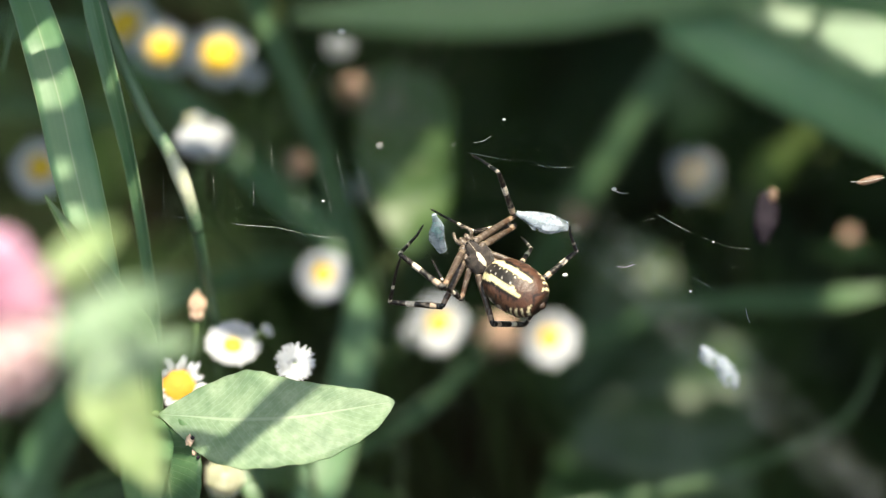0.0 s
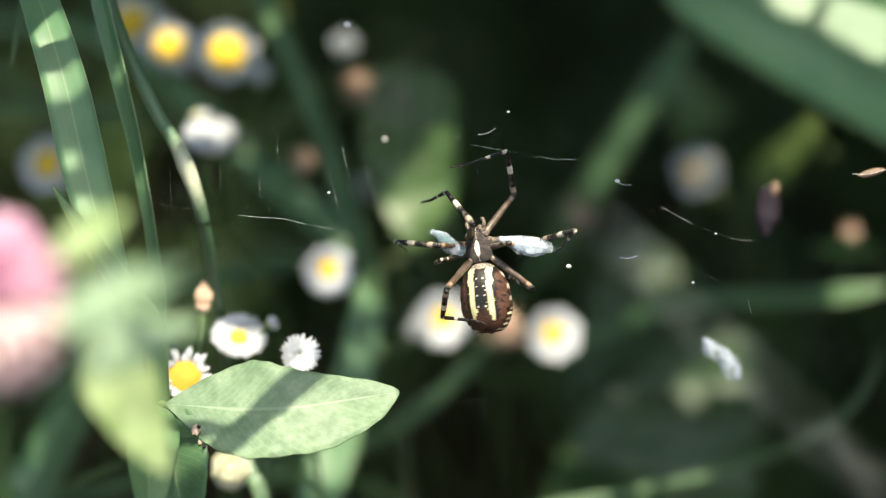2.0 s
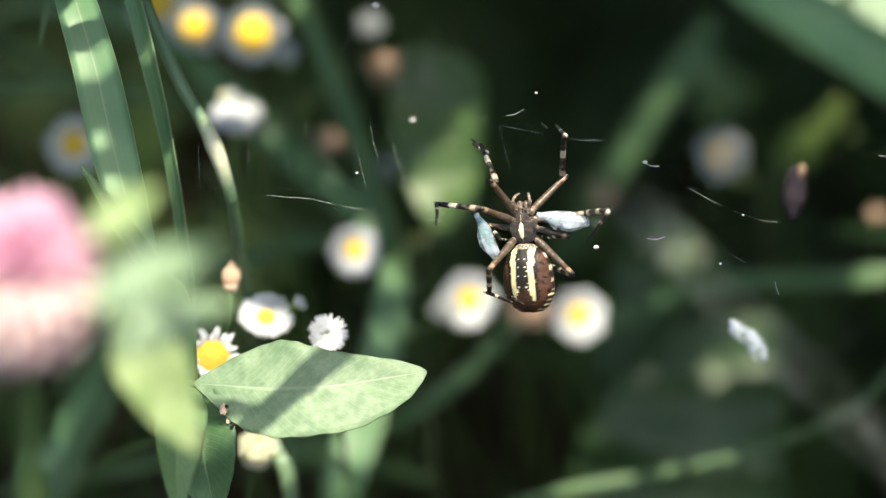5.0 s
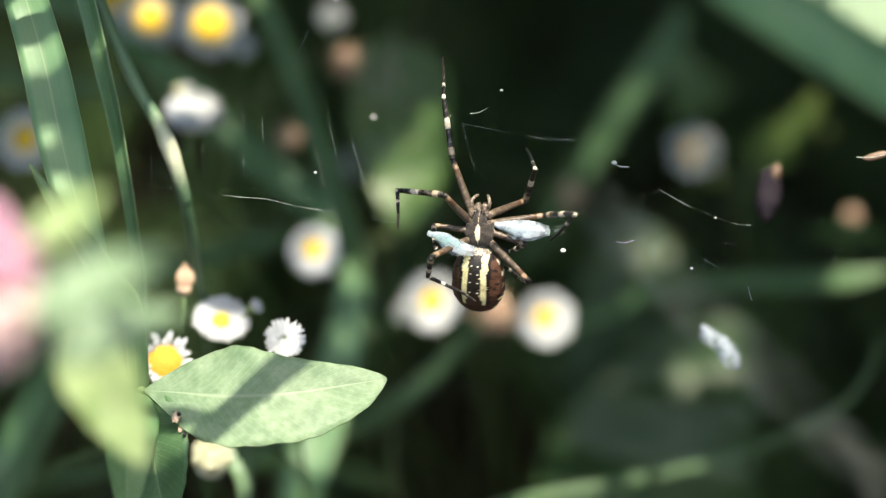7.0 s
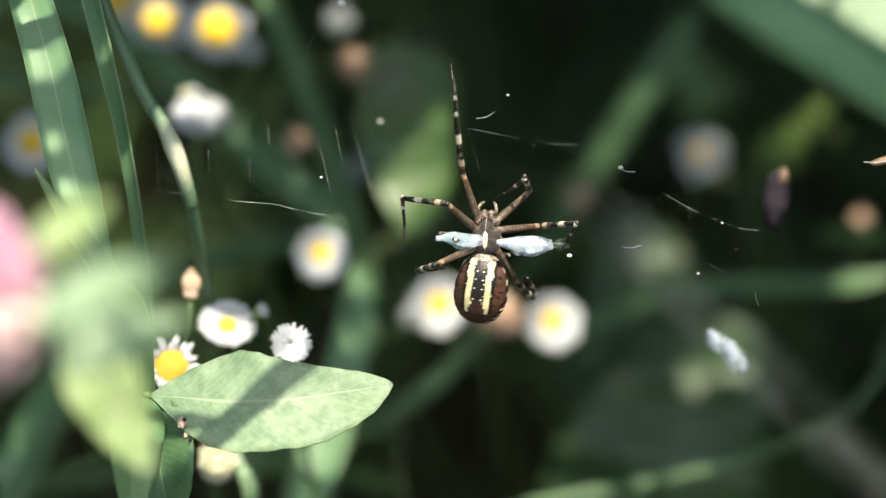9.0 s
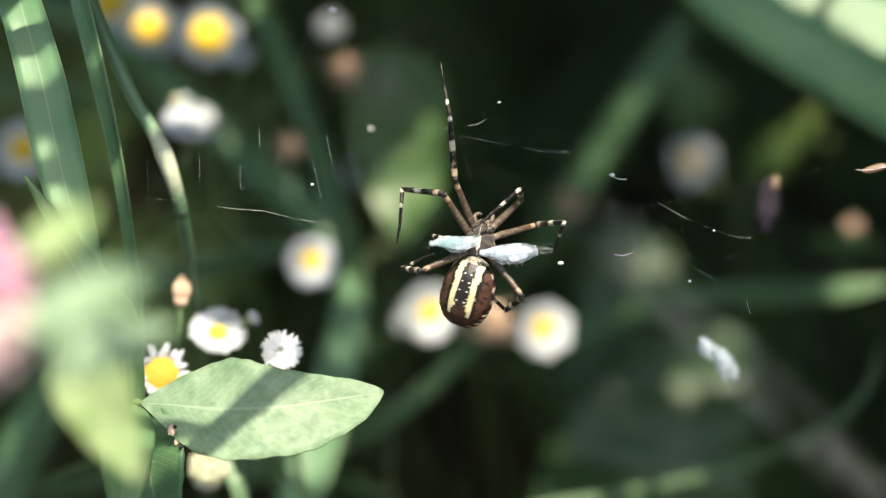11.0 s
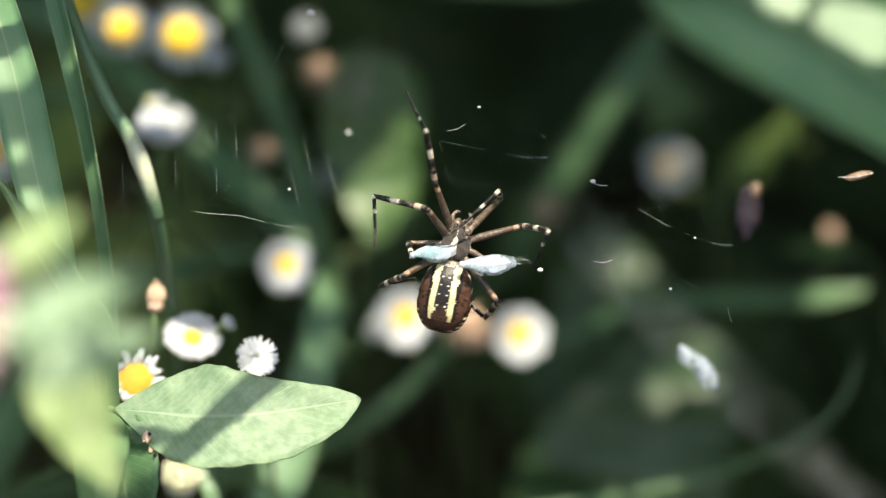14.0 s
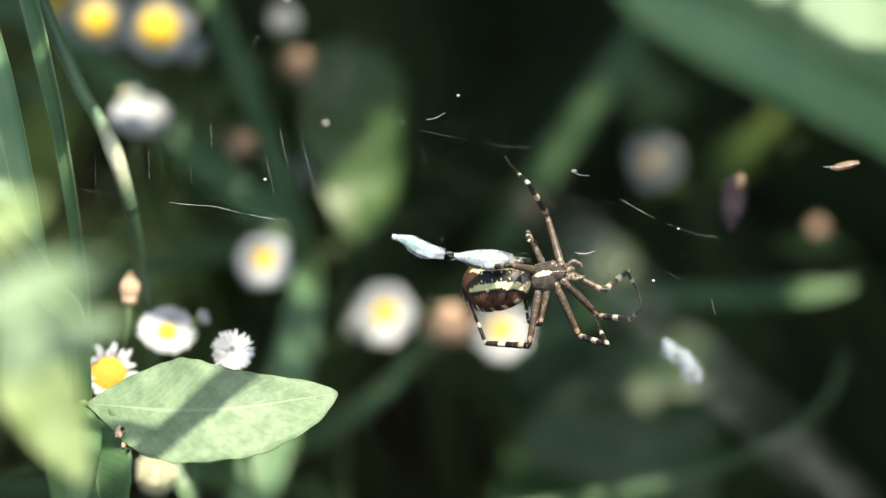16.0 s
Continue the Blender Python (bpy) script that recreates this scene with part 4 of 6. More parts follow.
            ((-15.4, 1.1, -78), 0.7), ((-20.4, 12.4, -76), 0.8), ((-26.16, 34.24, -84), 1.6), ((-34.6, 18.0, -50), 1.2), ((-8.3, 13.5, -20), 1.0), ((-57.6, -25.7, -50), 1.2)]
# Sun flecks on what stands in front, and what lies in full sun there.
FLECKS = [((-51.6, 24.4, -1), 1.0), ((-50.6, 25.4, -1), 1.4), ((-49.4, 26.2, -1), 1.3), ((-48.2, 27.0, 0), 1.0), ((-50.6, 17.2, 0), 1.0), ((-49.4, 17.8, 1), 1.3), ((-48.2, 18.4, 1), 1.4), ((-46.9, 19.2, 1), 1.5), ((-45.6, 20.2, 1), 1.3), ((-47.2, 9.2, 3), 0.9), ((-45.7, 3.2, 4), 1.0), ((-43.6, -1.0, 5), 1.4), ((-32.1, 6.9, -8), 1.5), ((-34.7, 12.6, -8), 0.8), ((-38.5, 9.3, -5), 0.9), ((-41.0, 21.3, -4), 0.6),
          ((39.5, 26.2, 51), 1.7), ((36.6, 27.0, 51), 1.0), ((43.6, 24.0, 51), 1.6), ((46.4, 22.6, 51), 2.4), ((49.8, 21.4, 51), 3.2), ((53.0, 18.8, 51), 3.0), ((56.5, 17.0, 51), 3.0), ((50.5, 24.0, 51), 3.0), ((46.4, 25.5, 51), 2.4), ((29.5, 21.6, 60), 0.9), ((33.0, 22.2, 55), 0.9)]
FULL_SUN = [((5, -3, 2), 21), ((12, 4, 2), 16), ((-33, -20, 2), 7), ((-26, -20, 2), 8), ((-18, -20, 2), 8), ((-10, -19, 2), 7), ((-18.7, -14.3, -8), 4), ((-33.7, -17.5, -12), 5), ((-28.6, -30.2, -24), 4.5), ((-31.8, -8.1, -18), 2.5),
            ((-47, -7, 80), 10), ((-35.4, -17.2, 60), 6), ((-32, -24, 59), 6), ((-32, -7, 96), 5), ((-35, 0, 94), 4), ((42.4, 4.2, -26), 4), ((36, -15.4, -14), 3), ((25, 5, 2), 6)]


def tall_meadow(name, label, stems, seed):
    """Leafy stems added out of view, leaning over the spot from all sides, to shade what lies behind the web."""
    rnd = random.Random(seed)
    bm = bmesh.new()
    back = WEB.inverted()
    for _ in range(stems):
        x, y = rnd.gauss(0, 0.20), rnd.uniform(-0.10, 0.62)
        if abs(x) > 0.5 or (y < 0.1 and rnd.random() < (0.97 if x < 0.03 else 0.35)) or (x < 0.02 and y < 0.34 and rnd.random() < 0.75):
            continue
        top = Vector((x, y, rnd.uniform(0.34, 0.45)))
        far = 0.17 + 0.25 * max(0.0, y)
        foot = Vector((x, y, -0.003)) if y > 0.5 else Vector((math.copysign(max(abs(x), far + rnd.uniform(0.0, 0.12)), x), y + rnd.uniform(-0.03, 0.05), -0.003))
        line = curve([foot, foot.lerp(top, 0.45) + Vector(((foot.x - top.x) * 0.25, 0, 0.07)), top], 14)
        used = 0
        for k in range(20):
            c = line[rnd.randrange(8, 15)] + Vector((rnd.gauss(0, 0.022), rnd.gauss(0, 0.022), rnd.uniform(-0.03, 0.03)))
            if c.z < 0.265:
                continue
            th = rnd.uniform(0, 6.283)
            d = Vector((math.cos(th), math.sin(th), rnd.uniform(-0.4, 0.4))).normalized()
            n = rnd.uniform(24, 60) / 1000
            w = n * rnd.uniform(0.1, 0.22)
            face = Vector((rnd.uniform(-0.5, 0.5), rnd.uniform(-0.5, 0.5), 1))
            free = True
            for f in (-0.5, 0, 0.5):
                local = back @ (c + d * n * f) * 1000
                edge = -50 + 24 * max(0.0, min(1.0, (local.x - 0.2 * local.z + 6) / 12)) if local.y < 400 else -50
                if local.z - 0.944 * local.y > edge - w * 600:
                    free = False
            for spot, wide in OPENINGS:
                for f in (-0.4, -0.2, 0, 0.2, 0.4):
                    ray = c + d * n * f - V(*spot)
                    if (ray - SUN_WAY * ray.dot(SUN_WAY)).length < wide / 1000 + w * 0.8:
                        free = False
            if free:
                used += 1
                sheet(bm, curve([c - d * n / 2, c + Vector((0, 0, n * 0.08)), c + d * n / 2], 5), lambda f: w * max(0.0, math.sin(math.pi * f)) ** 0.7, face, 0.15, 0.0002, 2, 0.2, c.x * 40)
        if used > 3:
            tube(bm, line[::2], [0.0012, 0.0006], 10, 5)
    tagged(part(name, bm, CANOPY), label, "meadow plants", kind="stuff")


def overhanging_leaves(name, label, cover, keep, heights, seed):
    """Unseen leaves added between the sun and the places to cover, with the gaps that let its flecks through."""
    rnd = random.Random(seed)
    sun_web = (WEB.to_3x3().inverted() @ SUN_WAY).normalized()
    e1 = (Vector((1, 0, 0)) - sun_web * sun_web.x).normalized()
    e2 = sun_web.cross(e1)
    flat = lambda p: (Vector(p).dot(e1), Vector(p).dot(e2))
    cells, lit = set(), set()
    for spots, into in ((cover, cells), (keep, lit)):
        for p, r in spots:
            a, b = flat(p)
            for i in range(math.floor((a - r) * 2), math.ceil((a + r) * 2) + 1):
                for k in range(math.floor((b - r) * 2), math.ceil((b + r) * 2) + 1):
                    if (i / 2 - a) ** 2 + (k / 2 - b) ** 2 < r * r:
                        into.add((i, k))
    todo = sorted(cells - lit)
    rnd.shuffle(todo)
    open_cells = set(todo)
    bm = bmesh.new()
    tops = []
    for cell in todo:
        if cell not in open_cells:
            continue
        for n, w in ((44, 4.4), (30, 3.2), (20, 2.4), (12, 1.7), (7, 1.1), (4, 0.8)):
            th = rnd.uniform(0, 3.1416)
            ca, cb = math.cos(th), math.sin(th)
            under = set()
            for i in range(-n, n + 1):
                wide = w * max(0.0, math.cos(i / n * 1.57)) ** 0.6
                for k in range(-math.ceil(wide * 2), math.ceil(wide * 2) + 1):
                    if abs(k / 2) <= wide:
                        under.add((round(cell[0] + i * ca - k * cb), round(cell[1] + i * cb + k * ca)))
            if not under & lit:
                break
        else:
            continue
        open_cells -= under
        z = rnd.uniform(*heights)
        c = e1 * (cell[0] / 2) + e2 * (cell[1] / 2)
        c += sun_web * ((z - c.z) / sun_web.z)
        while 0 < c.z < 300 and abs(c.y) < (448 - c.z) * 0.085 + n / 2 and abs(c.x) < (448 - c.z) * 0.145 + n / 2:
            c += sun_web * 8
        d = e1 * ca + e2 * cb
        face = sun_web + Vector((rnd.uniform(-0.25, 0.25), rnd.uniform(-0.25, 0.25), rnd.uniform(-0.25, 0.25)))
        turn = WEB.to_3x3()
        sheet(bm, curve([V(*(c - d * n / 2)), V(*(c + sun_web * n * 0.05)), V(*(c + d * n / 2))], 6), lambda f: w / 1000 * max(0.0, math.sin(math.pi * f)) ** 0.6, turn @ face, 0.08, 0.0002, 2, 0.1, c.x)
        tops.append(c)
    made = 0
    for c in tops:
        side = 1 if c.x > 0 else -1
        bend = [c, Vector((c.x + side * 45, c.y + 12, c.z)), Vector((c.x + side * 110, c.y - 20, c.z - 10))]
        near = {(round(a * 2) + i, round(b * 2) + k) for a, b in map(flat, curve(bend, 160)) for i in range(-2, 3) for k in range(-2, 3)}
        if made < 16 and not near & lit:
            made += 1
            foot = V(c.x + side * 150, 60, -20)
            foot.z = -0.003
            tube(bm, [V(*p) for p in bend] + [foot], [0.0004, 0.0006, 0.0009, 0.0012], 14, 5)
    tagged(part(name, bm, CANOPY), label, "meadow plants", kind="stuff")


# Floor plants whose dark greens carry part of the shade behind the web.
undergrowth("undergrowth", "shaded grass and weeds of the meadow floor", 600, (-0.30, 0.30), (0.18, 0.75), (0.025, 0.06), (3.0, 7.0), UNDER_SHADE_TONE, 11, 1.1)
undergrowth("ground_weeds", "low broad-leaved weeds in the shade of the meadow", 260, (-0.24, 0.24), (0.16, 0.6), (0.02, 0.055), (8.0, 17.0), WEED_SHADE_TONE, 17, 1.3)
meadow("meadow_grass", "dense meadow grass round about the spot", 5200, 12)
# Added shade casters, all kept out of view.
tall_meadow("tall_meadow", "unseen leafy stems of taller plants, added for shade", 760, 13)
overhanging_leaves("overhanging_leaves", "unseen leaves added to shade the weeds behind the web",
                   [((x, y, -90), 5.0) for x in range(-114, 115, 6) for y in range(-44, 137, 6)] + [((x, y, -66), 5.0) for x in range(-62, 75, 6) for y in range(-44, -13, 6)], OPENINGS + FLECKS + FULL_SUN, (15, 60), 51)
front = [((-36.4, -31, 10), 4.0), ((-33, -33, 3), 4.0), ((-31, -12, 82), 4.0), ((-28, -10.5, 80), 3.0)] + [((-41.2 - 0.29 * q, -2.7 + 1.0 * q, 5 - 0.25 * q), 4.6) for q in range(0, 42, 3)] + [((-37.5 - 0.21 * q, -2 + 1.0 * q, -7), 2.6) for q in range(0, 44, 3)] + [((-30.5 - 0.36 * q, -2 + 1.0 * q, -8), 2.4) for q in range(0, 44, 3)]
broad = [((20 + 1.0 * q, 31 - 0.42 * q, 53), 6.0) for q in range(0, 46, 4)] + [((-4 + 1.0 * q, 28 - 0.25 * q, 66), 5.0) for q in range(0, 66, 4)]
overhanging_leaves("overhanging_leaves", "unseen leaves added to dapple the front grass", front + broad, FLECKS + FULL_SUN + OPENINGS, (90, 140), 52)

# ---- the web ----
def orb_web():
    hub = Vector((6.0, -0.5, -1.2))
    thing = root("orb_web", V(*hub), "torn orb web of thin glinting silk threads", "spider web")
    origin = V(*hub)
    rnd = random.Random(21)
    ends = []
    for k in range(15):
        th = 2 * math.pi * k / 15 + rnd.uniform(-0.12, 0.12)
        far = hub + Vector((math.cos(th) * rnd.uniform(62, 70), math.sin(th) * rnd.uniform(36, 44), rnd.uniform(-8, 4)))
        ends.append(far)
        bm = bmesh.new()
        tube(bm, [V(*hub), V(*hub.lerp(far, 0.5)) + Vector((0, 0, -0.0004)), V(*far)], [0.0000012, 0.0000014], 10, 5)
        part("radial_thread", bm, THREAD, thing, shift=origin)
    for turn in range(11):
        f0 = 0.22 + turn * 0.07
        for k in range(15):
            if rnd.random() < 0.85:
                continue
            a = hub.lerp(ends[k], f0 + k * 0.07 / 15)
            b = hub.lerp(ends[(k + 1) % 15], f0 + (k + 1) * 0.07 / 15)
            bm = bmesh.new()
            tube(bm, [V(*a), V(*a.lerp(b, 0.5)) + Vector((0, 0, -0.0005)), V(*b)], [0.0000017, 0.0000017], 5, 4)
            part("sticky_thread", bm, THREAD, thing, shift=origin)
    # Long thin entries are threads; short thick ones are glints modelled as silk.
    bare = [((-36.6, 4.6, 0), (-30.0, 3.9, 0), 0.016), ((-30.0, 3.9, 0), (-20.7, 2.7, 0.5), 0.022), ((-20.7, 2.7, 0.5), (-11.1, 1.1, 1), 0.022), ((-11.1, 1.1, 1), (-1.7, -0.35, 1), 0.018),
            ((2.86, 11.94, 2), (16.14, 10.06, 2), 0.02), ((10.92, 10.57, 1), (15.82, 10.15, 1), 0.03), ((2.86, 11.94, 2), (4.62, 5.67, 1), 0.014), ((3.8, 13.2, 1), (6.0, 14.0, 1), 0.03), ((0.9, 12.9, 1), (1.5, 13.1, 1), 0.03),
            ((26.7, 4.2, 1), (33.6, 0.9, 1), 0.026), ((33.6, 0.9, 1), (33.0, -1.0, 1), 0.022), ((33.6, 0.9, 1), (38.4, 0.0, -3), 0.014), ((26.0, -0.1, 1), (33.8, -5.1, 1), 0.024), ((37.5, -7.4, 1), (38.0, -9.1, 1), 0.04),
            ((21.5, -2.1, 1), (23.7, -1.9, 1), 0.045), ((17.26, -2.03, 0), (21.5, -2.1, 1), 0.018), ((20.8, 7.5, 2), (22.9, 6.9, 2), 0.05), ((20.7, 4.5, 2), (22.3, 3.7, 2), 0.026), ((50.81, 8.39, -2), (55.04, 8.95, -2), 0.04),
            ((-21.5, 16.6, 0), (-21.1, 8.0, 0), 0.014), ((-19.2, 16.2, 0), (-18.9, 8.3, 0), 0.013), ((-15.6, 12.5, 0), (-13.7, 4.0, 0), 0.013), ((-13.2, 11.8, 0), (-12.1, 7.3, 0), 0.012), ((-10.8, 11.3, 0), (-8.9, 4.7, 0), 0.013),
            ((-28.5, 9.1, 0), (-28.3, 3.9, 0), 0.012), ((-25.8, 7.2, 0), (-25.6, 3.4, 0), 0.012), ((-23.7, 15.8, 0), (-23.5, 5.4, 0), 0.013), ((-34.8, 9.9, 0), (-34.6, 4.8, 0), 0.01), ((-18.0, 18.7, 0), (-15.8, 23.2, 0), 0.02), ((-26.6, 16.9, 0), (-24.1, 16.4, 0), 0.03)]
    for a, b, r in bare:
        bm = bmesh.new()
        m = Vector(a).lerp(Vector(b), 0.5)
        tube(bm, [V(*a), V(m.x, m.y - 0.25, m.z), V(*b)], [r / 1350, r / 1050], 12, 5)
        part("strand", bm, SILK if r > 0.035 else THREAD, thing, shift=origin)
    for c, r in (((21.12, 7.39, 3), 0.33), ((-8.21, 13.41, -20), 0.3), ((-14.87, 5.96, 0), 0.2), ((7.54, 16.00, 2), 0.22), ((30.59, -5.24, 2), 0.2), ((15.16, -3.23, 0), 0.35), ((-12.73, 27.45, -6), 0.5), ((33.5, 0.85, 1), 0.16)):
        bm = bmesh.new()
        ball(bm, r / 1000, r / 1400, r / 1300, 7, 9, V(*c), 0.3, r)
        part("speck", bm, SILK, thing, "bright silk speck", shift=origin)
    bm = bmesh.new()
    for k in range(44):
        off = Vector((rnd.gauss(0, 0.9), rnd.gauss(0, 0.8), rnd.gauss(0, 3)))
        a, b = Vector((16.0, 2.4, 52)) + off * 2.4, Vector((63.0, -43.0, 52)) + off * 2.0
        tube(bm, [V(*a), V(*a.lerp(b, 0.5)), V(*b)], [0.0000066, 0.0000066], 8, 4)
    # Spiral threads whose reddish reflection is given as a brown colour.
    fine = bmesh.new()
    for k in range(16):
        a = Vector((-5.0 + 0.62 * k + rnd.gauss(0, 0.12), 20.4 + rnd.gauss(0, 0.7), -14))
        b = a + Vector((2.9 + rnd.gauss(0, 0.15), rnd.uniform(4.5, 6.5), 0))
        tube(fine, [V(*a), V(*a.lerp(b, 0.5)), V(*b)], [0.000011, 0.000008], 5, 4)
    tagged(part("parallel_threads", fine, HUSK_AND_GLINT, thing, "fine parallel threads coloured with a reddish glint", shift=origin), kind="stuff")
    tagged(part("silk_band", bm, THREAD, thing, "loose white band of silk", shift=origin), kind="stuff")
    return thing


web = orb_web()


def wrapped_prey(name, label, seed, skin, tint, long=6.6, thick=1.15):
    """A small mint-green insect with folded wings in a thin crumpled shroud of silk, loose wisps at its ends."""
    rnd = random.Random(seed)
    thing = root(name, (0, 0, 0), label, "wrapped prey", "wrapped prey")
    bm = bmesh.new()
    line = [Vector((long / 1000 * (f - 0.5) * 0.84, 0.0002 * math.sin(f * 5 + seed), 0)) for f in (0, 0.2, 0.4, 0.6, 0.8, 1)]
    tube(bm, line, [0.0002, thick * 0.00055, thick * 0.00078, thick * 0.0008, thick * 0.0006, 0.00015], 24, 14)
    for v in bm.verts:
        v.co.z *= 0.5
    part("insect", bm, skin, thing, tint)
    bm = bmesh.new()
    line = [Vector((long / 1000 * (f - 0.5), 0.00025 * math.sin(f * 5 + seed), 0)) for f in (0, 0.2, 0.4, 0.6, 0.8, 1)]
    tube(bm, line, [0.0003, thick * 0.0006, thick * 0.0009, thick * 0.001, thick * 0.00095, 0.0006], 13, 8)
    for v in bm.verts:
        n = noise.noise(v.co * 700 + Vector((seed * 3, 0, 0))) * 0.34 + noise.noise(v.co * 2200) * 0.16
        v.co.y *= 1 + n
        v.co.z *= 0.56 * (1 + n)
    part("wrapping", bm, WRAP, thing, "crumpled white silk", smooth=False)
    bm = bmesh.new()
    for k in range(9):
        e = rnd.choice((-1, 1))
        a = Vector((e * long / 2100, rnd.uniform(-0.3, 0.3) / 1000, 0))
        b = a + Vector((e * rnd.uniform(0.4, 2.4), rnd.uniform(-0.9, 0.9), rnd.uniform(-0.5, 0.5))) / 1000
        tube(bm, [a, a.lerp(b, 0.5) + Vector((0, rnd.uniform(-0.2, 0.2) / 1000, 0)), b], [0.000014, 0.000007], 6, 4)
    part("loose_silk", bm, THREAD, thing)
    return thing


prey_a = wrapped_prey("wrapped_prey", "pale green insect wrapped in white silk", 1, MINT, "pale mint-green insect body", 6.4, 1.0)
prey_b = wrapped_prey("wrapped_prey", "silk-wrapped insect held by the spider", 2, ASHEN, "pale bluish insect body", 6.9, 1.15)


def hung_prey(centre, size, turn, label, material, seed, name="hung_prey"):
    at = WEB @ mm(*centre, 0, 0, turn)
    thing = root(name, at.translation, label, "wrapped prey")
    thing.matrix_world = at
    bm = bmesh.new()
    ball(bm, size[0] / 2000, size[1] / 2000, size[0] / 2300, 14, 16, rough=0.25, seed=seed)
    part("body", bm, material, thing)
    bm = bmesh.new()
    ball(bm, size[0] / 5200, size[0] / 3000, size[0] / 4400, 9, 12, (size[0] / 7000, size[1] / 2500, size[0] / 3800), 0.3, seed + 2)
    part("head", bm, HUSK_AND_GLINT if material is FLY else material, thing, "brown head" if material is FLY else "")
    return thing


hung_prey((42.4, 4.2, -26), (3.2, 7.2), -8, "dark dead beetle hanging in the web", FLY, 4.0)
hung_prey((53.4, 8.6, -3), (1.0, 3.2), -75, "small brown husk caught in the web", HUSK_AND_GLINT, 5.0)
hung_prey((36.9, -16.2, -20), (2.5, 4.0), 28, "white silk-wrapped prey in the web", WRAP, 6.0)
hung_prey((34.8, -14.2, -20), (2.2, 3.4), 50, "bluish-white silk-wrapped prey in the web", WRAP, 8.0)

# ---- the spider ----
BLACK, CREAMY, YELLOW = (0.006, 0.005, 0.005), (0.7, 0.62, 0.5), (0.72, 0.65, 0.34)
BROWN, RUST, GREY = (0.045, 0.027, 0.019), (0.1, 0.044, 0.027), (0.048, 0.041, 0.036)


def blend(a, b, f):
    f = max(0.0, min(1.0, f))
    return tuple(x + (y - x) * f for x, y in zip(a, b))


def paint(bm, colour):
    layer = bm.verts.layers.float_color.new("pattern")
    for v in bm.verts:
        v[layer] = (*colour(v.co * 1000), 1.0)


def abdomen_mesh():
    bm = bmesh.new()
    rings, sides, rows = 110, 84, []
    for i in range(rings + 1):
        s = i / rings
        w = 3.25 * max(0.0, 1 - abs(2 * s - 1.06) ** 2.7 / 1.17) ** 0.55
        if s < 0.5:
            w *= 0.93 + 0.14 * s
        h = 2.7 * max(0.0, 1 - abs(2 * s - 1.04) ** 2.4 / 1.1) ** 0.55
        w, h = max(w, 0.02), max(h, 0.02)
        row = []
        for k in range(sides):
            a = 2 * math.pi * k / sides
            x, z = math.cos(a), math.sin(a)
            n = noise.noise((x * 2.2, s * 6, z * 2.2)) * 0.03 + noise.noise((x * 9, s * 22, z * 9)) * 0.012
            scallop = 0.012 * math.sin(s * 42) * max(0.0, abs(x) - 0.6) * 2.5
            row.append(bm.verts.new(Vector((x * w * (1 + n + scallop), -8.8 * s, z * h * (1 + n) * (1.0 if z > 0 else 0.9) - 0.3 * s)) / 1000))
        rows.append(row)
    for i in range(rings):
        for k in range(sides):
            bm.faces.new((rows[i][k], rows[i][(k + 1) % sides], rows[i + 1][(k + 1) % sides], rows[i + 1][k]))
    bm.faces.new(rows[0][::-1])
    bm.faces.new(rows[-1])

    def colour(p):
        s = -p.y / 8.8
        x = abs(p.x)
        n = noise.noise((p.x * 1.1, p.y * 0.9, 3)) * 0.35 + noise.noise((p.x * 4, p.y * 4, 5)) * 0.15
        fine = noise.noise((p.x * 9, p.y * 9, p.z * 9))
        flank = blend(RUST, BROWN, 0.3 + n + fine * 0.35)
        streak = noise.noise((x * 1.5, p.y * 2.6 + x * 1.3, 9))
        if streak > 0.14:
            flank = blend(flank, BLACK, (streak - 0.14) * 4)
        if p.z < 0.5:
            mark = math.sin(p.y * 4.2 + x * 0.8) + fine * 0.8
            if mark > 0.45 and x > 2.2:
                flank = blend(flank, CREAMY, 0.9)
            elif mark < -0.3:
                flank = blend(flank, BLACK, 0.6)
        if p.z < -0.4 and x < 2.6:
            return blend((0.03, 0.025, 0.02), BROWN, 0.5 + fine)
        notch = 0.05 if math.sin(p.y * 5.2) > 0.2 else -0.03
        centre = 1.16 + 0.05 * math.sin(p.y * 2.6) + n * 0.06
        width = (0.36 + notch + fine * 0.06) * (1.0 if s < 0.70 else max(0.0, 1 - (s - 0.70) * 7))
        if p.z > 0 and 0.07 < s < 0.92:
            if abs(x - centre) < width:
                return blend(YELLOW, (0.75, 0.68, 0.4), 0.4 + fine)
            if x < centre:
                dots = min(abs((s * 8.8 - q)) for q in (1.7, 2.7, 3.8, 5.2))
                if dots < 0.09 and abs(x - 0.42) < 0.08:
                    return (0.6, 0.58, 0.52)
                mid = blend(BLACK, (0.03, 0.025, 0.02), 0.3 + fine)
                return mid if s < 0.6 + n * 0.3 else blend(mid, blend(BROWN, RUST, 0.4 + fine), (s - 0.56) * 5)
            if x < centre + width + 0.42 + n * 0.5 and s < 0.8:
                return blend(BLACK, BROWN, (s - 0.55) * 1.5 + fine * 0.3)
        if s <= 0.07:
            return blend(GREY, CREAMY, 0.3 + fine)
        if s > 0.7 and x > 0.9 and p.z < 0.9:
            return blend(YELLOW, CREAMY, 0.4) if math.sin(p.y * 9.0 + x * 1.4) + fine > 0.35 else blend(BLACK, RUST, 0.35 + fine)
        return flank

    paint(bm, colour)
    return bm


def carapace_mesh():
    bm = bmesh.new()
    rings, sides, rows = 80, 96, []
    for i in range(rings + 1):
        s = i / rings
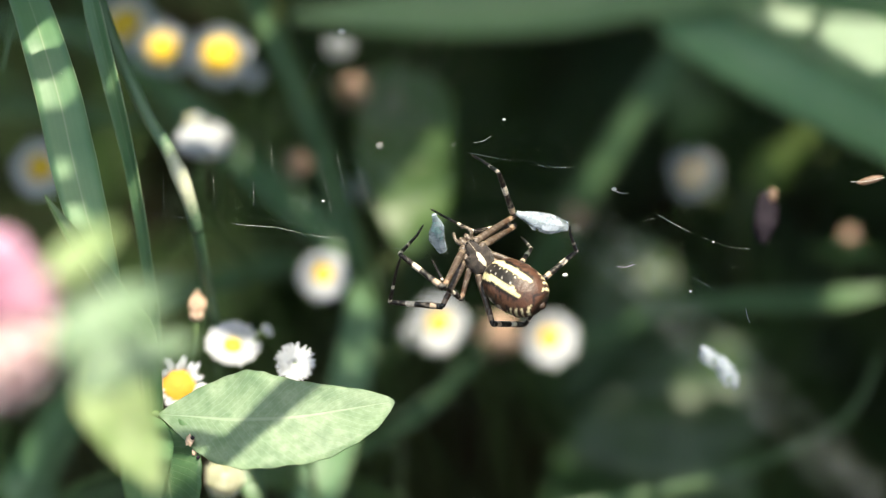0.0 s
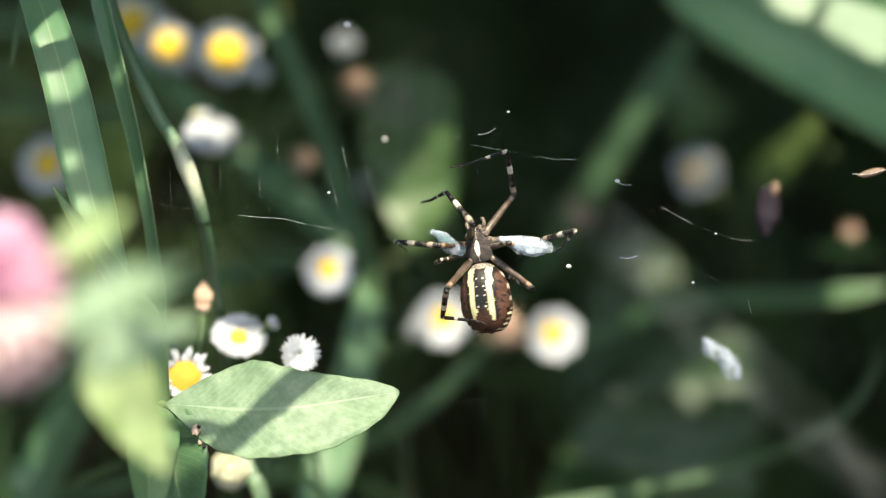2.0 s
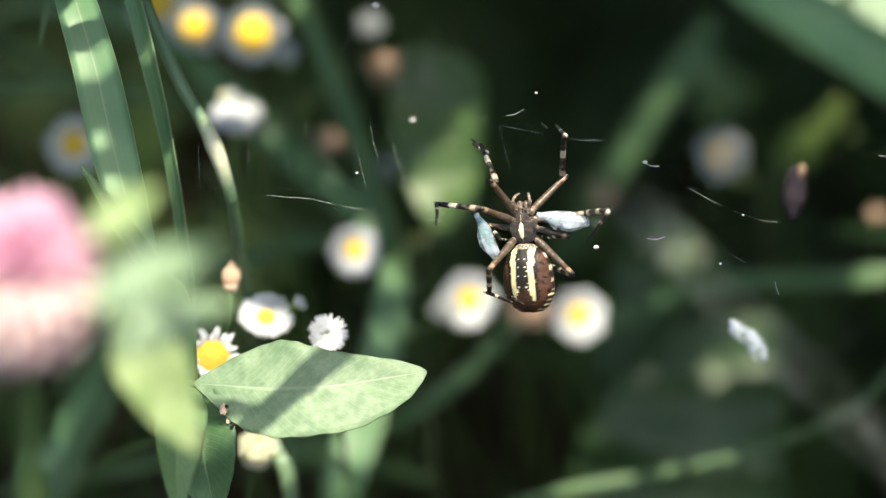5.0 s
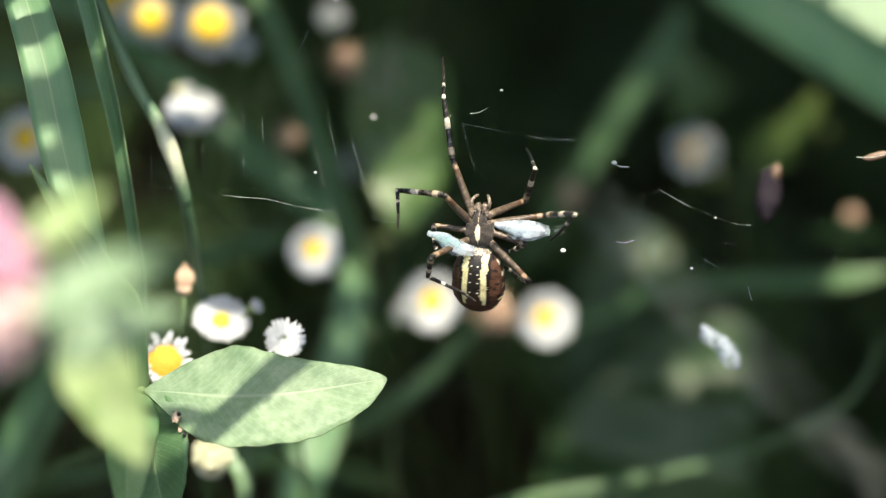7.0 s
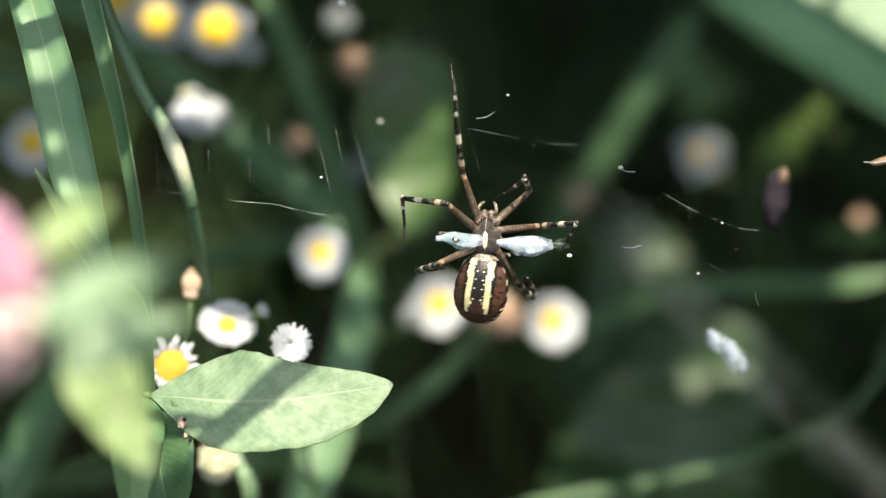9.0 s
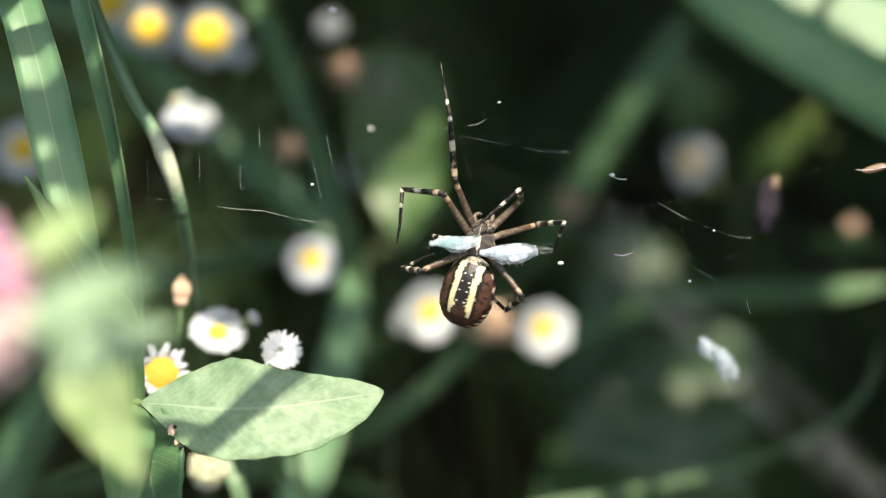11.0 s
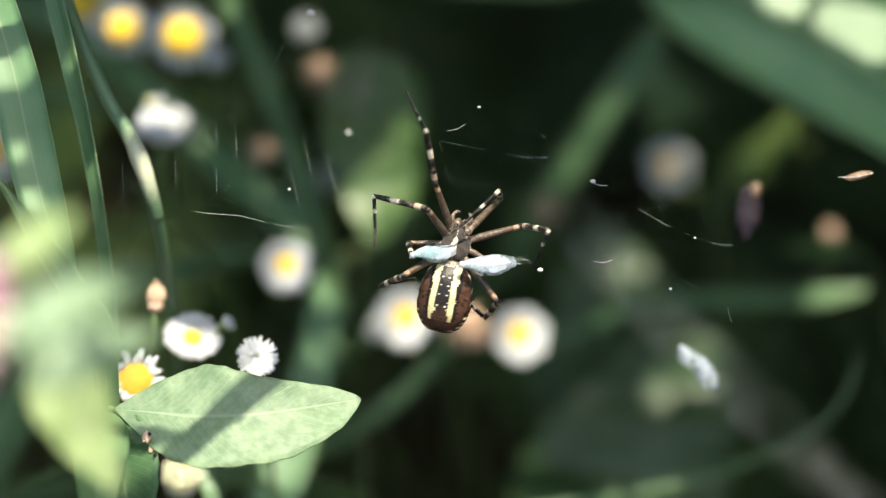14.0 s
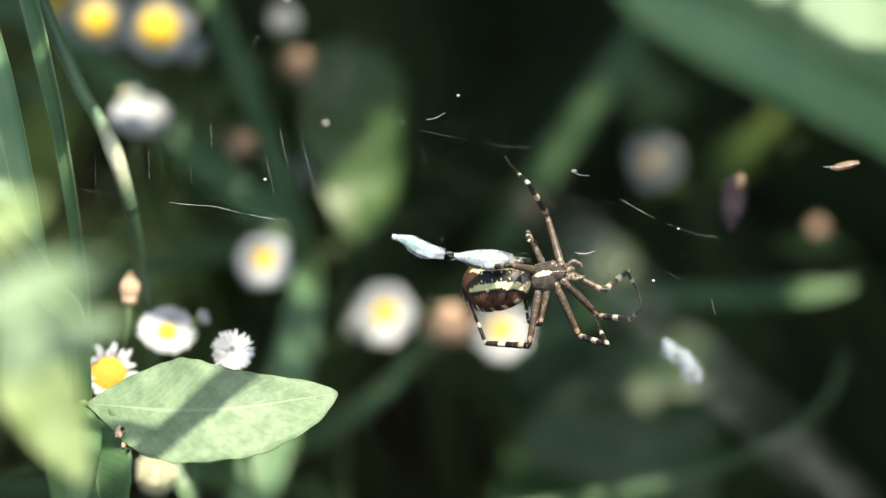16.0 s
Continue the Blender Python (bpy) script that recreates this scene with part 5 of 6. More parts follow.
        w = 1.75 * max(0.0, 1 - abs(2 * s - 0.86) ** 2.4 / 1.36) ** 0.6
        if s > 0.62:
            w = max(min(w, 1.0 - (s - 0.62) * 0.5), 0.05)
        if s > 0.985 or s < 0.015:
            w *= 0.7
        h = 0.95 * max(0.05, 1 - abs(2 * s - 1.0) ** 3) ** 0.6
        row = []
        for k in range(sides):
            a = 2 * math.pi * k / sides
            x, z = math.cos(a), math.sin(a)
            n = noise.noise((x * 3, s * 7, z * 3)) * 0.07
            row.append(bm.verts.new(Vector((x * w * (1 + n), 4.3 * s, z * h * (1 + n) + 0.25)) / 1000))
        rows.append(row)
    for i in range(rings):
        for k in range(sides):
            bm.faces.new((rows[i][k], rows[i + 1][k], rows[i + 1][(k + 1) % sides], rows[i][(k + 1) % sides]))
    bm.faces.new(rows[0])
    bm.faces.new(rows[-1][::-1])

    def colour(p):
        fine = noise.noise((p.x * 7, p.y * 7, p.z * 7))
        x = abs(p.x)
        if p.z > 0.2 and x < 0.34 * math.sqrt(max(0.0, 1 - ((p.y - 1.5) / 1.0) ** 2)) + fine * 0.04:
            return blend((0.62, 0.58, 0.44), CREAMY, 0.5 + fine)
        ray = math.sin(math.atan2(p.y - 1.8, x + 0.01) * 7 + fine)
        base = blend(BROWN, GREY, 0.5 + 0.6 * fine)
        return blend(base, BLACK, 0.75) if ray > 0.0 else blend(base, BLACK, 0.2)

    paint(bm, colour)
    return bm


LEGS = {"1": (6.9, 7.5, 8.2, 0.50), "2": (6.7, 7.2, 8.0, 0.50), "3": (4.4, 3.8, 3.9, 0.42), "4": (7.0, 6.2, 7.6, 0.50)}
HIPS = {"1": (1.0, 3.75, 0.2), "2": (1.3, 2.75, 0.0), "3": (1.3, 1.75, 0.0), "4": (1.05, 0.8, 0.0)}


def banded(marks, first):
    """Rings of colour along a leg piece: marks are where the colour changes, as parts of its length."""
    def colour(f):
        tone = first
        for at, c in marks:
            if f >= at:
                tone = c
        return tone
    return colour


def leg_piece(name, leg, long, radii, tone):
    bm = bmesh.new()
    tube(bm, [(0, 0, 0), (0, long / 1000, 0)], [r / 1000 for r in radii], 40, 10)
    paint(bm, lambda p: blend(tone(p.y / long + noise.noise((p.x * 5, p.y * 2, p.z * 5)) * 0.025), BROWN, 0.04 + 0.22 * noise.noise((p.x * 6, p.y * 5, p.z * 6)))
          if noise.noise((p.x * 9, p.y * 3, p.z * 9)) < 0.27 else blend(tone(p.y / long), (0.3, 0.27, 0.23), 0.35))
    ob = part(name, bm, LEG, leg)
    ob["piece"] = name
    ob["reach"] = long / 1000
    return ob


def spider_leg(owner, side, kind, seed):
    f, t, m, r = LEGS[kind]
    hx, hy, hz = HIPS[kind]
    bm = bmesh.new()
    ball(bm, 0.00062, 0.00055, 0.0005, 10, 14, rough=0.1, seed=seed)
    paint(bm, lambda p: blend(BROWN, CREAMY, 0.1 + 0.5 * noise.noise(p * 4)))
    leg = part("leg", bm, LEG, owner, "banded brown, black and cream leg")
    leg.location = ((hx if side == "R" else -hx) / 1000, hy / 1000, hz / 1000)
    tan, dark = (0.072, 0.051, 0.037), (0.005, 0.004, 0.004)
    leg_piece("femur", leg, f, [r * 0.75, r * 0.98, r * 0.92, r * 0.8, r * 0.74, r * 0.66], banded([(0.12, tan), (0.7, (0.075, 0.042, 0.024)), (0.84, (0.3, 0.2, 0.13)), (0.93, dark)], (0.16, 0.12, 0.085)))
    leg_piece("tibia", leg, t, [r * 0.74, r * 0.82, r * 0.7, r * 0.74, r * 0.66, r * 0.54], banded([(0.09, (0.45, 0.34, 0.25)), (0.21, dark), (0.52, CREAMY), (0.68, dark)], dark))
    leg_piece("metatarsus", leg, m * 0.68, [r * 0.54, r * 0.48, r * 0.44, r * 0.4, r * 0.36], banded([(0.10, dark), (0.42, CREAMY), (0.53, dark)], CREAMY))
    leg_piece("tarsus", leg, m * 0.32, [r * 0.36, r * 0.31, r * 0.2], banded([(0.1, dark)], dark))
    return leg


spider = root("wasp_spider", (0, 0, 0), "wasp spider with yellow and black striped abdomen on its web", "spider")
carapace = part("carapace", carapace_mesh(), HAIRY, spider, "grey-brown head and chest with a pale stripe")
abdomen = part("abdomen", abdomen_mesh(), BODY, spider, "abdomen with two yellow stripes on black, rust-brown flanks")
for sx in (-1, 1):
    bm = bmesh.new()
    ball(bm, 0.00048, 0.00075, 0.0005, 10, 12, (sx * 0.00042, 0.0045, -0.00015), 0.08, sx)
    paint(bm, lambda p: blend(BROWN, CREAMY, 0.08 + noise.noise(p * 5) * 0.5))
    part("jaw", bm, BODY, spider)
    bm = bmesh.new()
    tube(bm, [(sx * 0.0007, 0.0042, 0), (sx * 0.0011, 0.0051, 0.0005), (sx * 0.0009, 0.0058, 0.0002), (sx * 0.0006, 0.0061, -0.0005)], [0.00026, 0.00024, 0.00022, 0.00016], 20, 8)
    paint(bm, lambda p: blend(CREAMY, BROWN, 0.85 + noise.noise(p * 5) * 0.5))
    part("palp", bm, LEG, spider, "pale feeler beside the jaws")
    for ex, ey in ((0.28, 4.15), (0.6, 4.0)):
        bm = bmesh.new()
        ball(bm, 0.00013, 0.00013, 0.00013, 6, 8, (sx * ex / 1000, ey / 1000, 0.001))
        paint(bm, lambda p: BLACK)
        part("eye", bm, LEG, spider)
bm = bmesh.new()
ball(bm, 0.0006, 0.0006, 0.0005, 8, 10, (0, -0.0086, -0.0009), 0.15, 4)
paint(bm, lambda p: BROWN)
part("spinneret", bm, BODY, abdomen)
legs = {}
for n, (side, kind) in enumerate((a, b) for a in "LR" for b in "1234"):
    legs[side + kind] = spider_leg(spider, side, kind, n * 7 + 1)


# ---- what moves ----
def step(leg, rows):
    """Key a leg's four pieces from rows of (seconds, (knee, ankle, tip)) in the leg's millimetres."""
    pieces = leg.children
    by = {p["piece"]: p for p in pieces}
    for k, name in enumerate(("femur", "tibia", "metatarsus")):
        ways = [((Vector(r[1][k]) - (Vector(r[1][k - 1]) if k else Vector((0, 0, 0)))).normalized(), r) for r in rows]
        mean = sum((w for w, _ in ways), Vector((0, 0, 0.01))).normalized()
        rest = Vector((0, 1, 0)).rotation_difference(mean)
        poses = []
        for w, r in ways:
            q = mean.rotation_difference(w) @ rest
            at = Vector(r[1][k - 1]) / 1000 if k else Vector((0, 0, 0))
            poses.append((r[0], Matrix.Translation(at) @ q.to_matrix().to_4x4()))
        walk(by[name], poses)
        if name == "metatarsus":
            walk(by["tarsus"], [(t, m @ Matrix.Translation((0, by[name]["reach"], 0)) @ pose(0, 0, 0, 7, 0, 0)) for t, m in poses])


def motions():
    walk(spider, [(0, WEB @ mm(5.45, -2.59, 1.50, -0.1, 12.0, 35.7)), (0.5, WEB @ mm(5.35, -2.81, 1.50, -23.1, 9.2, 27.9)), (1, WEB @ mm(4.52, -2.98, 1.50, -25.3, 9.1, 25.5)), (1.3, WEB @ mm(4.13, -3.07, 1.50, 0.4, 6.0, 19.7)), (1.5, WEB @ mm(3.66, -2.70, 1.50, -19.4, -3.8, 7.9)), (2, WEB @ mm(4.22, -2.78, 1.50, -24.7, -12.8, 12.9)), (2.5, WEB @ mm(4.00, -3.02, 1.50, -19.6, -13.2, 8.3)), (3, WEB @ mm(4.36, -2.65, 1.50, 0.9, -18.0, 3.7)), (3.5, WEB @ mm(5.27, -3.11, 1.50, 0.9, -20.0, 5.7)), (4, WEB @ mm(7.03, -2.64, 1.50, 0.9, -24.0, 8.0)), (6.4, WEB @ mm(5.00, -2.73, 1.50, 0.6, -14.0, -3.0)), (7, WEB @ mm(5.00, -2.73, 1.50, 0.6, -14.0, -3.0)), (7.5, WEB @ mm(5.20, -3.74, 1.50, 0.5, -10.0, 0.4)), (8, WEB @ mm(5.12, -3.13, 1.50, 0.5, -16.0, 2.6)), (8.5, WEB @ mm(5.07, -2.98, 1.50, 0.4, -10.0, -1.3)), (11, WEB @ mm(5.11, -2.58, 1.50, -28.5, -12.4, -3.5)), (11.5, WEB @ mm(4.04, -2.30, 1.50, -36.1, -6.5, -6.6)), (12, WEB @ mm(4.56, -2.37, 1.50, -36.2, -6.5, -6.6)), (12.5, WEB @ mm(3.69, -2.75, 1.50, -27.9, -5.3, -9.5)), (13, WEB @ mm(3.44, -2.55, 1.50, -27.3, -5.3, -12.6)), (13.5, WEB @ mm(4.41, -2.66, 1.50, -17.4, -7.6, -9.7)), (14, WEB @ mm(4.61, -2.16, 1.50, -14.9, -7.7, -11.4)), (14.5, WEB @ mm(5.47, -2.59, 1.50, -28.9, -15.9, -3.4)), (15, WEB @ mm(9.30, -2.55, 1.50, 1.1, -24.0, -31.7)), (15.2, WEB @ mm(9.97, -1.54, 1.50, -35.7, -21.6, -33.6)), (15.5, WEB @ mm(12.02, -2.66, 1.50, 2.4, -32.0, -57.4)), (15.8, WEB @ mm(14.14, -3.53, 1.50, 3.0, -26.0, -78.2)), (16, WEB @ mm(16.34, -5.31, 1.50, 3.2, -22.0, -80.4))])
    walk(abdomen, [(0, mm(0, 0, 0, -34, 0.4, 15.1)), (0.5, mm(0, 0, 0, -14, -1.0, 17.0)), (1, mm(0, 0, 0, -8, -1.0, 17.0)), (1.3, mm(0, 0, 0, -14, 0.3, 13.7)), (1.5, mm(0, 0, 0, 28.0, 1.7, -5.3)), (2, mm(0, 0, 0, 29.2, 1.8, -6.9)), (2.5, mm(0, 0, 0, 49.7, 2.2, -2.8)), (3, mm(0, 0, 0, 14.6, 0.6, 1.1)), (3.5, mm(0, 0, 0, 15.8, 0.8, -2.2)), (4, mm(0, 0, 0, -2.1, -0.0, -0.2)), (6.4, mm(0, 0, 0, 28.9, 1.8, -4.6)), (7, mm(0, 0, 0, 28.9, 1.8, -4.6)), (7.5, mm(0, 0, 0, 25.8, 1.0, -4.0)), (8, mm(0, 0, 0, 27.1, 1.6, -14.7)), (8.5, mm(0, 0, 0, 16.9, 0.4, -7.0)), (11, mm(0, 0, 0, 42.3, 6.0, -14.1)), (11.5, mm(0, 0, 0, 42.4, 1.4, -4.5)), (12, mm(0, 0, 0, 34.3, 0.5, -3.3)), (12.5, mm(0, 0, 0, 42.0, -2.5, 3.6)), (13, mm(0, 0, 0, 45.0, -1.6, 2.2)), (13.5, mm(0, 0, 0, 25.7, -0.1, -0.6)), (14, mm(0, 0, 0, 27.9, -0.0, -0.1)), (14.5, mm(0, 0, 0, 46.2, 7.9, -18.0)), (15, mm(0, 0, 0, 28.9, 3.2, -6.1)), (15.2, mm(0, 0, 0, 54.0, 6.7, -14.7)), (15.5, mm(0, 0, 0, 24.0, 2.9, -19.4)), (15.8, mm(0, 0, 0, 15.9, 1.0, -8.8)), (16, mm(0, 0, 0, 22.1, 1.5, -11.8))])
    step(legs['L1'], [(0, ((-5.53, -2.39, 3.36), (-6.83, 4.16, -0.06), (-1.03, 5.11, -5.77))), (0.5, ((-5.34, -2.58, 3.52), (-6.10, 4.55, 1.33), (-0.19, 7.35, -3.61))), (1, ((-5.03, -0.76, 4.66), (-4.14, 6.39, 2.60), (1.49, 7.77, -3.20))), (1.3, ((-4.44, 1.58, 5.04), (-4.89, 6.31, -0.76), (-0.07, 4.83, -7.23))), (1.5, ((-1.74, 0.02, 6.68), (-4.59, 6.56, 4.38), (-1.71, 5.32, -3.20))), (2, ((2.18, -1.53, 6.37), (-1.27, 4.76, 4.18), (-6.10, 6.88, -2.11))), (2.5, ((3.00, -0.17, 6.21), (-0.30, 6.41, 4.77), (-4.93, 4.92, -1.83))), (3, ((2.41, 1.96, 6.16), (-1.82, 6.18, 1.63), (-4.69, 3.84, -5.69))), (3.5, ((3.37, 2.99, 5.22), (-0.62, 5.71, -0.52), (-7.63, 7.23, -4.48))), (4, ((2.27, 2.16, 6.14), (-1.25, 4.23, -0.15), (-7.64, 3.74, -5.26))), (6.4, ((-2.63, 6.34, 0.73), (-4.08, 13.67, 1.31), (-5.91, 18.67, -4.93))), (7, ((-2.63, 6.34, 0.73), (-4.08, 13.67, 1.31), (-5.91, 18.67, -4.93))), (7.5, ((-2.38, 6.17, 1.98), (-2.31, 13.27, 4.40), (-3.18, 18.94, -1.46))), (8, ((-1.40, 5.94, 3.22), (-0.77, 13.02, 5.61), (-2.09, 18.99, 0.14))), (8.5, ((-1.72, 6.01, 2.93), (-1.86, 12.66, 6.38), (-3.07, 18.92, 1.22))), (11, ((-2.00, 3.14, 5.81), (-2.46, 7.94, 11.56), (-4.95, 15.75, 11.48))), (11.5, ((-2.90, 1.65, 6.04), (-4.58, 7.28, 10.69), (-6.00, 15.35, 10.30))), (12, ((-3.09, 1.69, 5.93), (-4.74, 7.35, 10.58), (-6.42, 15.26, 9.22))), (12.5, ((-2.85, 1.76, 6.03), (-4.76, 7.24, 10.78), (-6.52, 15.16, 9.58))), (13, ((-2.90, 1.55, 6.06), (-5.18, 7.69, 9.72), (-7.29, 15.54, 8.63))), (13.5, ((-2.22, 3.32, 5.62), (-3.90, 7.67, 11.50), (-7.63, 13.69, 7.36))), (14, ((-2.45, 3.40, 5.48), (-4.08, 7.49, 11.55), (-8.15, 13.07, 7.14))), (14.5, ((1.62, 2.73, 6.13), (-0.17, 6.33, 12.46), (-7.07, 10.73, 12.96))), (15, ((-1.87, 5.51, 3.70), (-7.40, 6.95, 8.56), (-14.43, 4.28, 11.82))), (15.2, ((0.48, 6.28, -2.81), (-5.93, 7.22, 0.98), (-13.27, 3.71, 1.99))), (15.5, ((-3.01, 2.60, -5.64), (-4.55, 2.65, 1.70), (-12.22, -0.26, 1.84))), (15.6667, ((-6.59, 0.36, -2.00), (-8.02, -0.13, 5.34), (-15.51, -2.42, 2.92))), (15.8, ((-5.88, -2.11, 2.94), (-7.19, -3.14, 10.25), (-13.72, -4.58, 5.50))), (16, ((-6.85, -0.63, -0.54), (-8.13, -2.09, 6.70), (-14.03, -4.59, 1.59)))])
    step(legs['L2'], [(0, ((-5.78, -3.19, -1.11), (-10.03, 1.04, -5.10), (-6.63, 5.11, 0.89))), (0.5, ((-5.28, -3.43, -2.29), (-10.02, 1.80, -3.68), (-6.42, 3.16, 3.34))), (1, ((-5.86, -3.08, -1.01), (-9.53, 2.75, -3.08), (-6.15, 2.31, 4.15))), (1.3, ((-6.10, -2.72, -0.58), (-9.36, 0.17, -6.31), (-6.48, 2.11, 0.89))), (1.5, ((-5.04, -3.26, 2.97), (-9.80, 0.80, -0.60), (-6.74, -1.72, 6.35))), (2, ((-2.50, -1.91, 5.91), (-8.51, 1.13, 3.35), (-5.47, -3.22, 9.34))), (2.5, ((-2.20, 0.53, 6.31), (-8.55, 3.10, 4.07), (-5.82, -2.45, 9.15))), (3, ((-1.99, 1.50, 6.22), (-8.68, 3.08, 4.06), (-5.40, 0.08, 10.71))), (3.5, ((-3.30, 2.17, 5.41), (-9.44, 3.34, 1.85), (-6.39, 0.67, 8.74))), (4, ((-2.48, 0.98, 6.15), (-9.25, 2.69, 4.38), (-6.24, 1.09, 11.62))), (6.4, ((-2.10, 3.11, 5.55), (-8.62, 3.35, 2.51), (-6.51, -1.08, 8.83))), (7, ((-2.10, 3.11, 5.55), (-8.62, 3.35, 2.51), (-6.51, -1.08, 8.83))), (7.5, ((-2.38, 2.73, 5.64), (-8.82, 3.62, 2.55), (-7.00, -0.31, 9.28))), (8, ((-2.06, 3.12, 5.56), (-8.52, 4.51, 2.72), (-5.73, -0.08, 8.64))), (8.5, ((-2.98, 2.89, 5.26), (-9.02, 3.43, 1.37), (-7.19, -0.94, 7.82))), (11, ((-2.91, 2.56, 5.47), (-8.91, 4.68, 2.11), (-7.89, -3.20, 2.98))), (11.5, ((-2.80, -0.27, 6.08), (-8.12, 2.98, 2.48), (-6.88, -4.86, 3.43))), (12, ((-3.20, -0.19, 5.88), (-8.78, 2.67, 2.35), (-7.40, -5.17, 3.11))), (12.5, ((-2.84, 0.07, 6.07), (-7.92, 2.83, 1.77), (-6.20, -4.60, 4.21))), (13, ((-2.72, 0.27, 6.12), (-7.98, 2.50, 1.73), (-5.85, -4.85, 4.06))), (13.5, ((-1.76, 0.80, 6.41), (-8.59, 1.80, 4.35), (-6.81, -5.20, 7.79))), (14, ((-2.32, 1.00, 6.21), (-9.09, 1.83, 3.91), (-6.90, -5.08, 7.27))), (14.5, ((-0.87, 1.48, 6.48), (-7.38, 3.63, 4.27), (-7.49, -4.19, 5.97))), (15, ((-0.79, 4.09, 5.24), (-7.68, 2.32, 6.38), (-7.80, -3.48, 11.89))), (15.2, ((1.05, 0.10, 6.62), (-5.53, 2.64, 5.15), (-3.98, -4.16, 9.07))), (15.5, ((-1.06, 1.09, 6.53), (-8.01, 1.27, 4.68), (-5.61, 0.04, 12.21))), (15.8, ((2.17, 5.45, 3.24), (-3.43, 5.15, -1.27), (-5.80, 2.90, 6.03))), (16, ((3.72, 5.40, -1.38), (-0.18, 8.53, -6.56), (6.17, 9.69, -1.84)))])
    step(legs['L3'], [(0, ((-3.32, -2.81, -0.64), (-4.65, -0.60, 2.15), (-4.07, 3.25, 2.28))), (0.5, ((-4.14, -1.37, -0.57), (-3.00, 0.96, 2.21), (-0.15, 3.17, 3.69))), (1, ((-4.32, -0.14, -0.82), (-4.27, 1.36, 2.68), (-1.62, 4.21, 2.97))), (1.3, ((-4.20, -1.24, -0.42), (-4.18, 0.73, 2.84), (-1.16, 3.15, 2.35))), (1.5, ((-4.34, -0.72, 0.07), (-3.50, -0.68, 3.78), (-1.09, 1.72, 1.87))), (2, ((-4.27, -0.75, 0.74), (-2.84, -2.00, 4.03), (-1.08, -0.72, 0.79))), (2.5, ((-4.09, 0.88, 1.36), (-1.44, -0.50, 3.70), (0.81, 0.85, 0.81))), (3, ((-4.29, 0.74, 0.61), (-1.57, 1.00, 3.25), (0.34, -0.62, 0.26))), (3.5, ((-3.89, 0.80, -1.88), (-1.70, -1.10, 0.57), (-0.76, -1.35, -3.21))), (4, ((-3.60, 0.89, -2.37), (-0.63, -0.45, -0.42), (-0.80, -1.40, -4.20))), (6.4, ((-4.25, 0.42, 1.06), (-3.28, -2.36, 3.46), (-2.12, -1.61, -0.19))), (7, ((-4.25, 0.42, 1.06), (-3.28, -2.36, 3.46), (-2.12, -1.61, -0.19))), (7.5, ((-4.30, 0.56, 0.76), (-2.32, -0.01, 3.96), (-0.85, -0.72, 0.42))), (8, ((-4.11, 1.00, 1.20), (-2.83, 0.20, 4.68), (-1.78, -0.59, 1.01))), (8.5, ((-4.31, 0.42, 0.77), (-2.09, -0.14, 3.81), (0.14, -0.76, 0.67))), (11, ((-4.26, 0.05, 1.10), (-1.98, -1.69, 3.59), (-0.67, -0.11, 0.27))), (11.5, ((-4.33, -0.77, 0.06), (-2.28, -2.76, 2.56), (0.11, -0.79, 0.20))), (12, ((-4.33, -0.77, 0.04), (-2.62, -2.91, 2.67), (-0.57, -0.83, 0.08))), (12.5, ((-4.25, -1.13, -0.13), (-3.24, -3.10, 2.95), (-0.91, -0.98, 0.65))), (13, ((-4.17, -1.39, -0.28), (-2.76, -3.70, 2.39), (-0.03, -1.98, 0.21))), (13.5, ((-4.29, -0.90, 0.32), (-2.66, -3.10, 2.96), (-0.46, -1.43, 0.20))), (14, ((-4.28, -0.98, 0.34), (-2.96, -3.25, 3.09), (-0.79, -1.59, 0.30))), (14.5, ((-4.01, 0.68, 1.68), (-1.72, -0.65, 4.41), (-0.56, 0.35, 0.82))), (14.7333, ((-4.04, 0.21, 1.72), (-4.36, -2.37, 4.49), (-4.35, -3.91, 0.91))), (15, ((-4.03, -0.26, 1.74), (-6.77, -2.59, 2.96), (-7.92, -5.89, 1.23))), (15.2, ((-4.03, -1.60, 0.74), (-7.08, -3.86, 0.54), (-8.79, -5.51, -2.56))), (15.5, ((-3.59, -2.51, 0.39), (-5.03, -5.89, 1.36), (-7.18, -8.72, -0.25))), (15.8, ((-1.62, -4.00, 0.86), (-2.94, -7.48, 1.61), (-4.17, -10.88, 0.15))), (15.9, ((-3.06, -2.85, 1.36), (-2.46, -5.39, 4.13), (-3.84, -7.00, 0.85))), (16, ((-3.93, -1.15, 1.61), (-1.76, -1.23, 4.73), (-2.70, -0.36, 1.05)))])
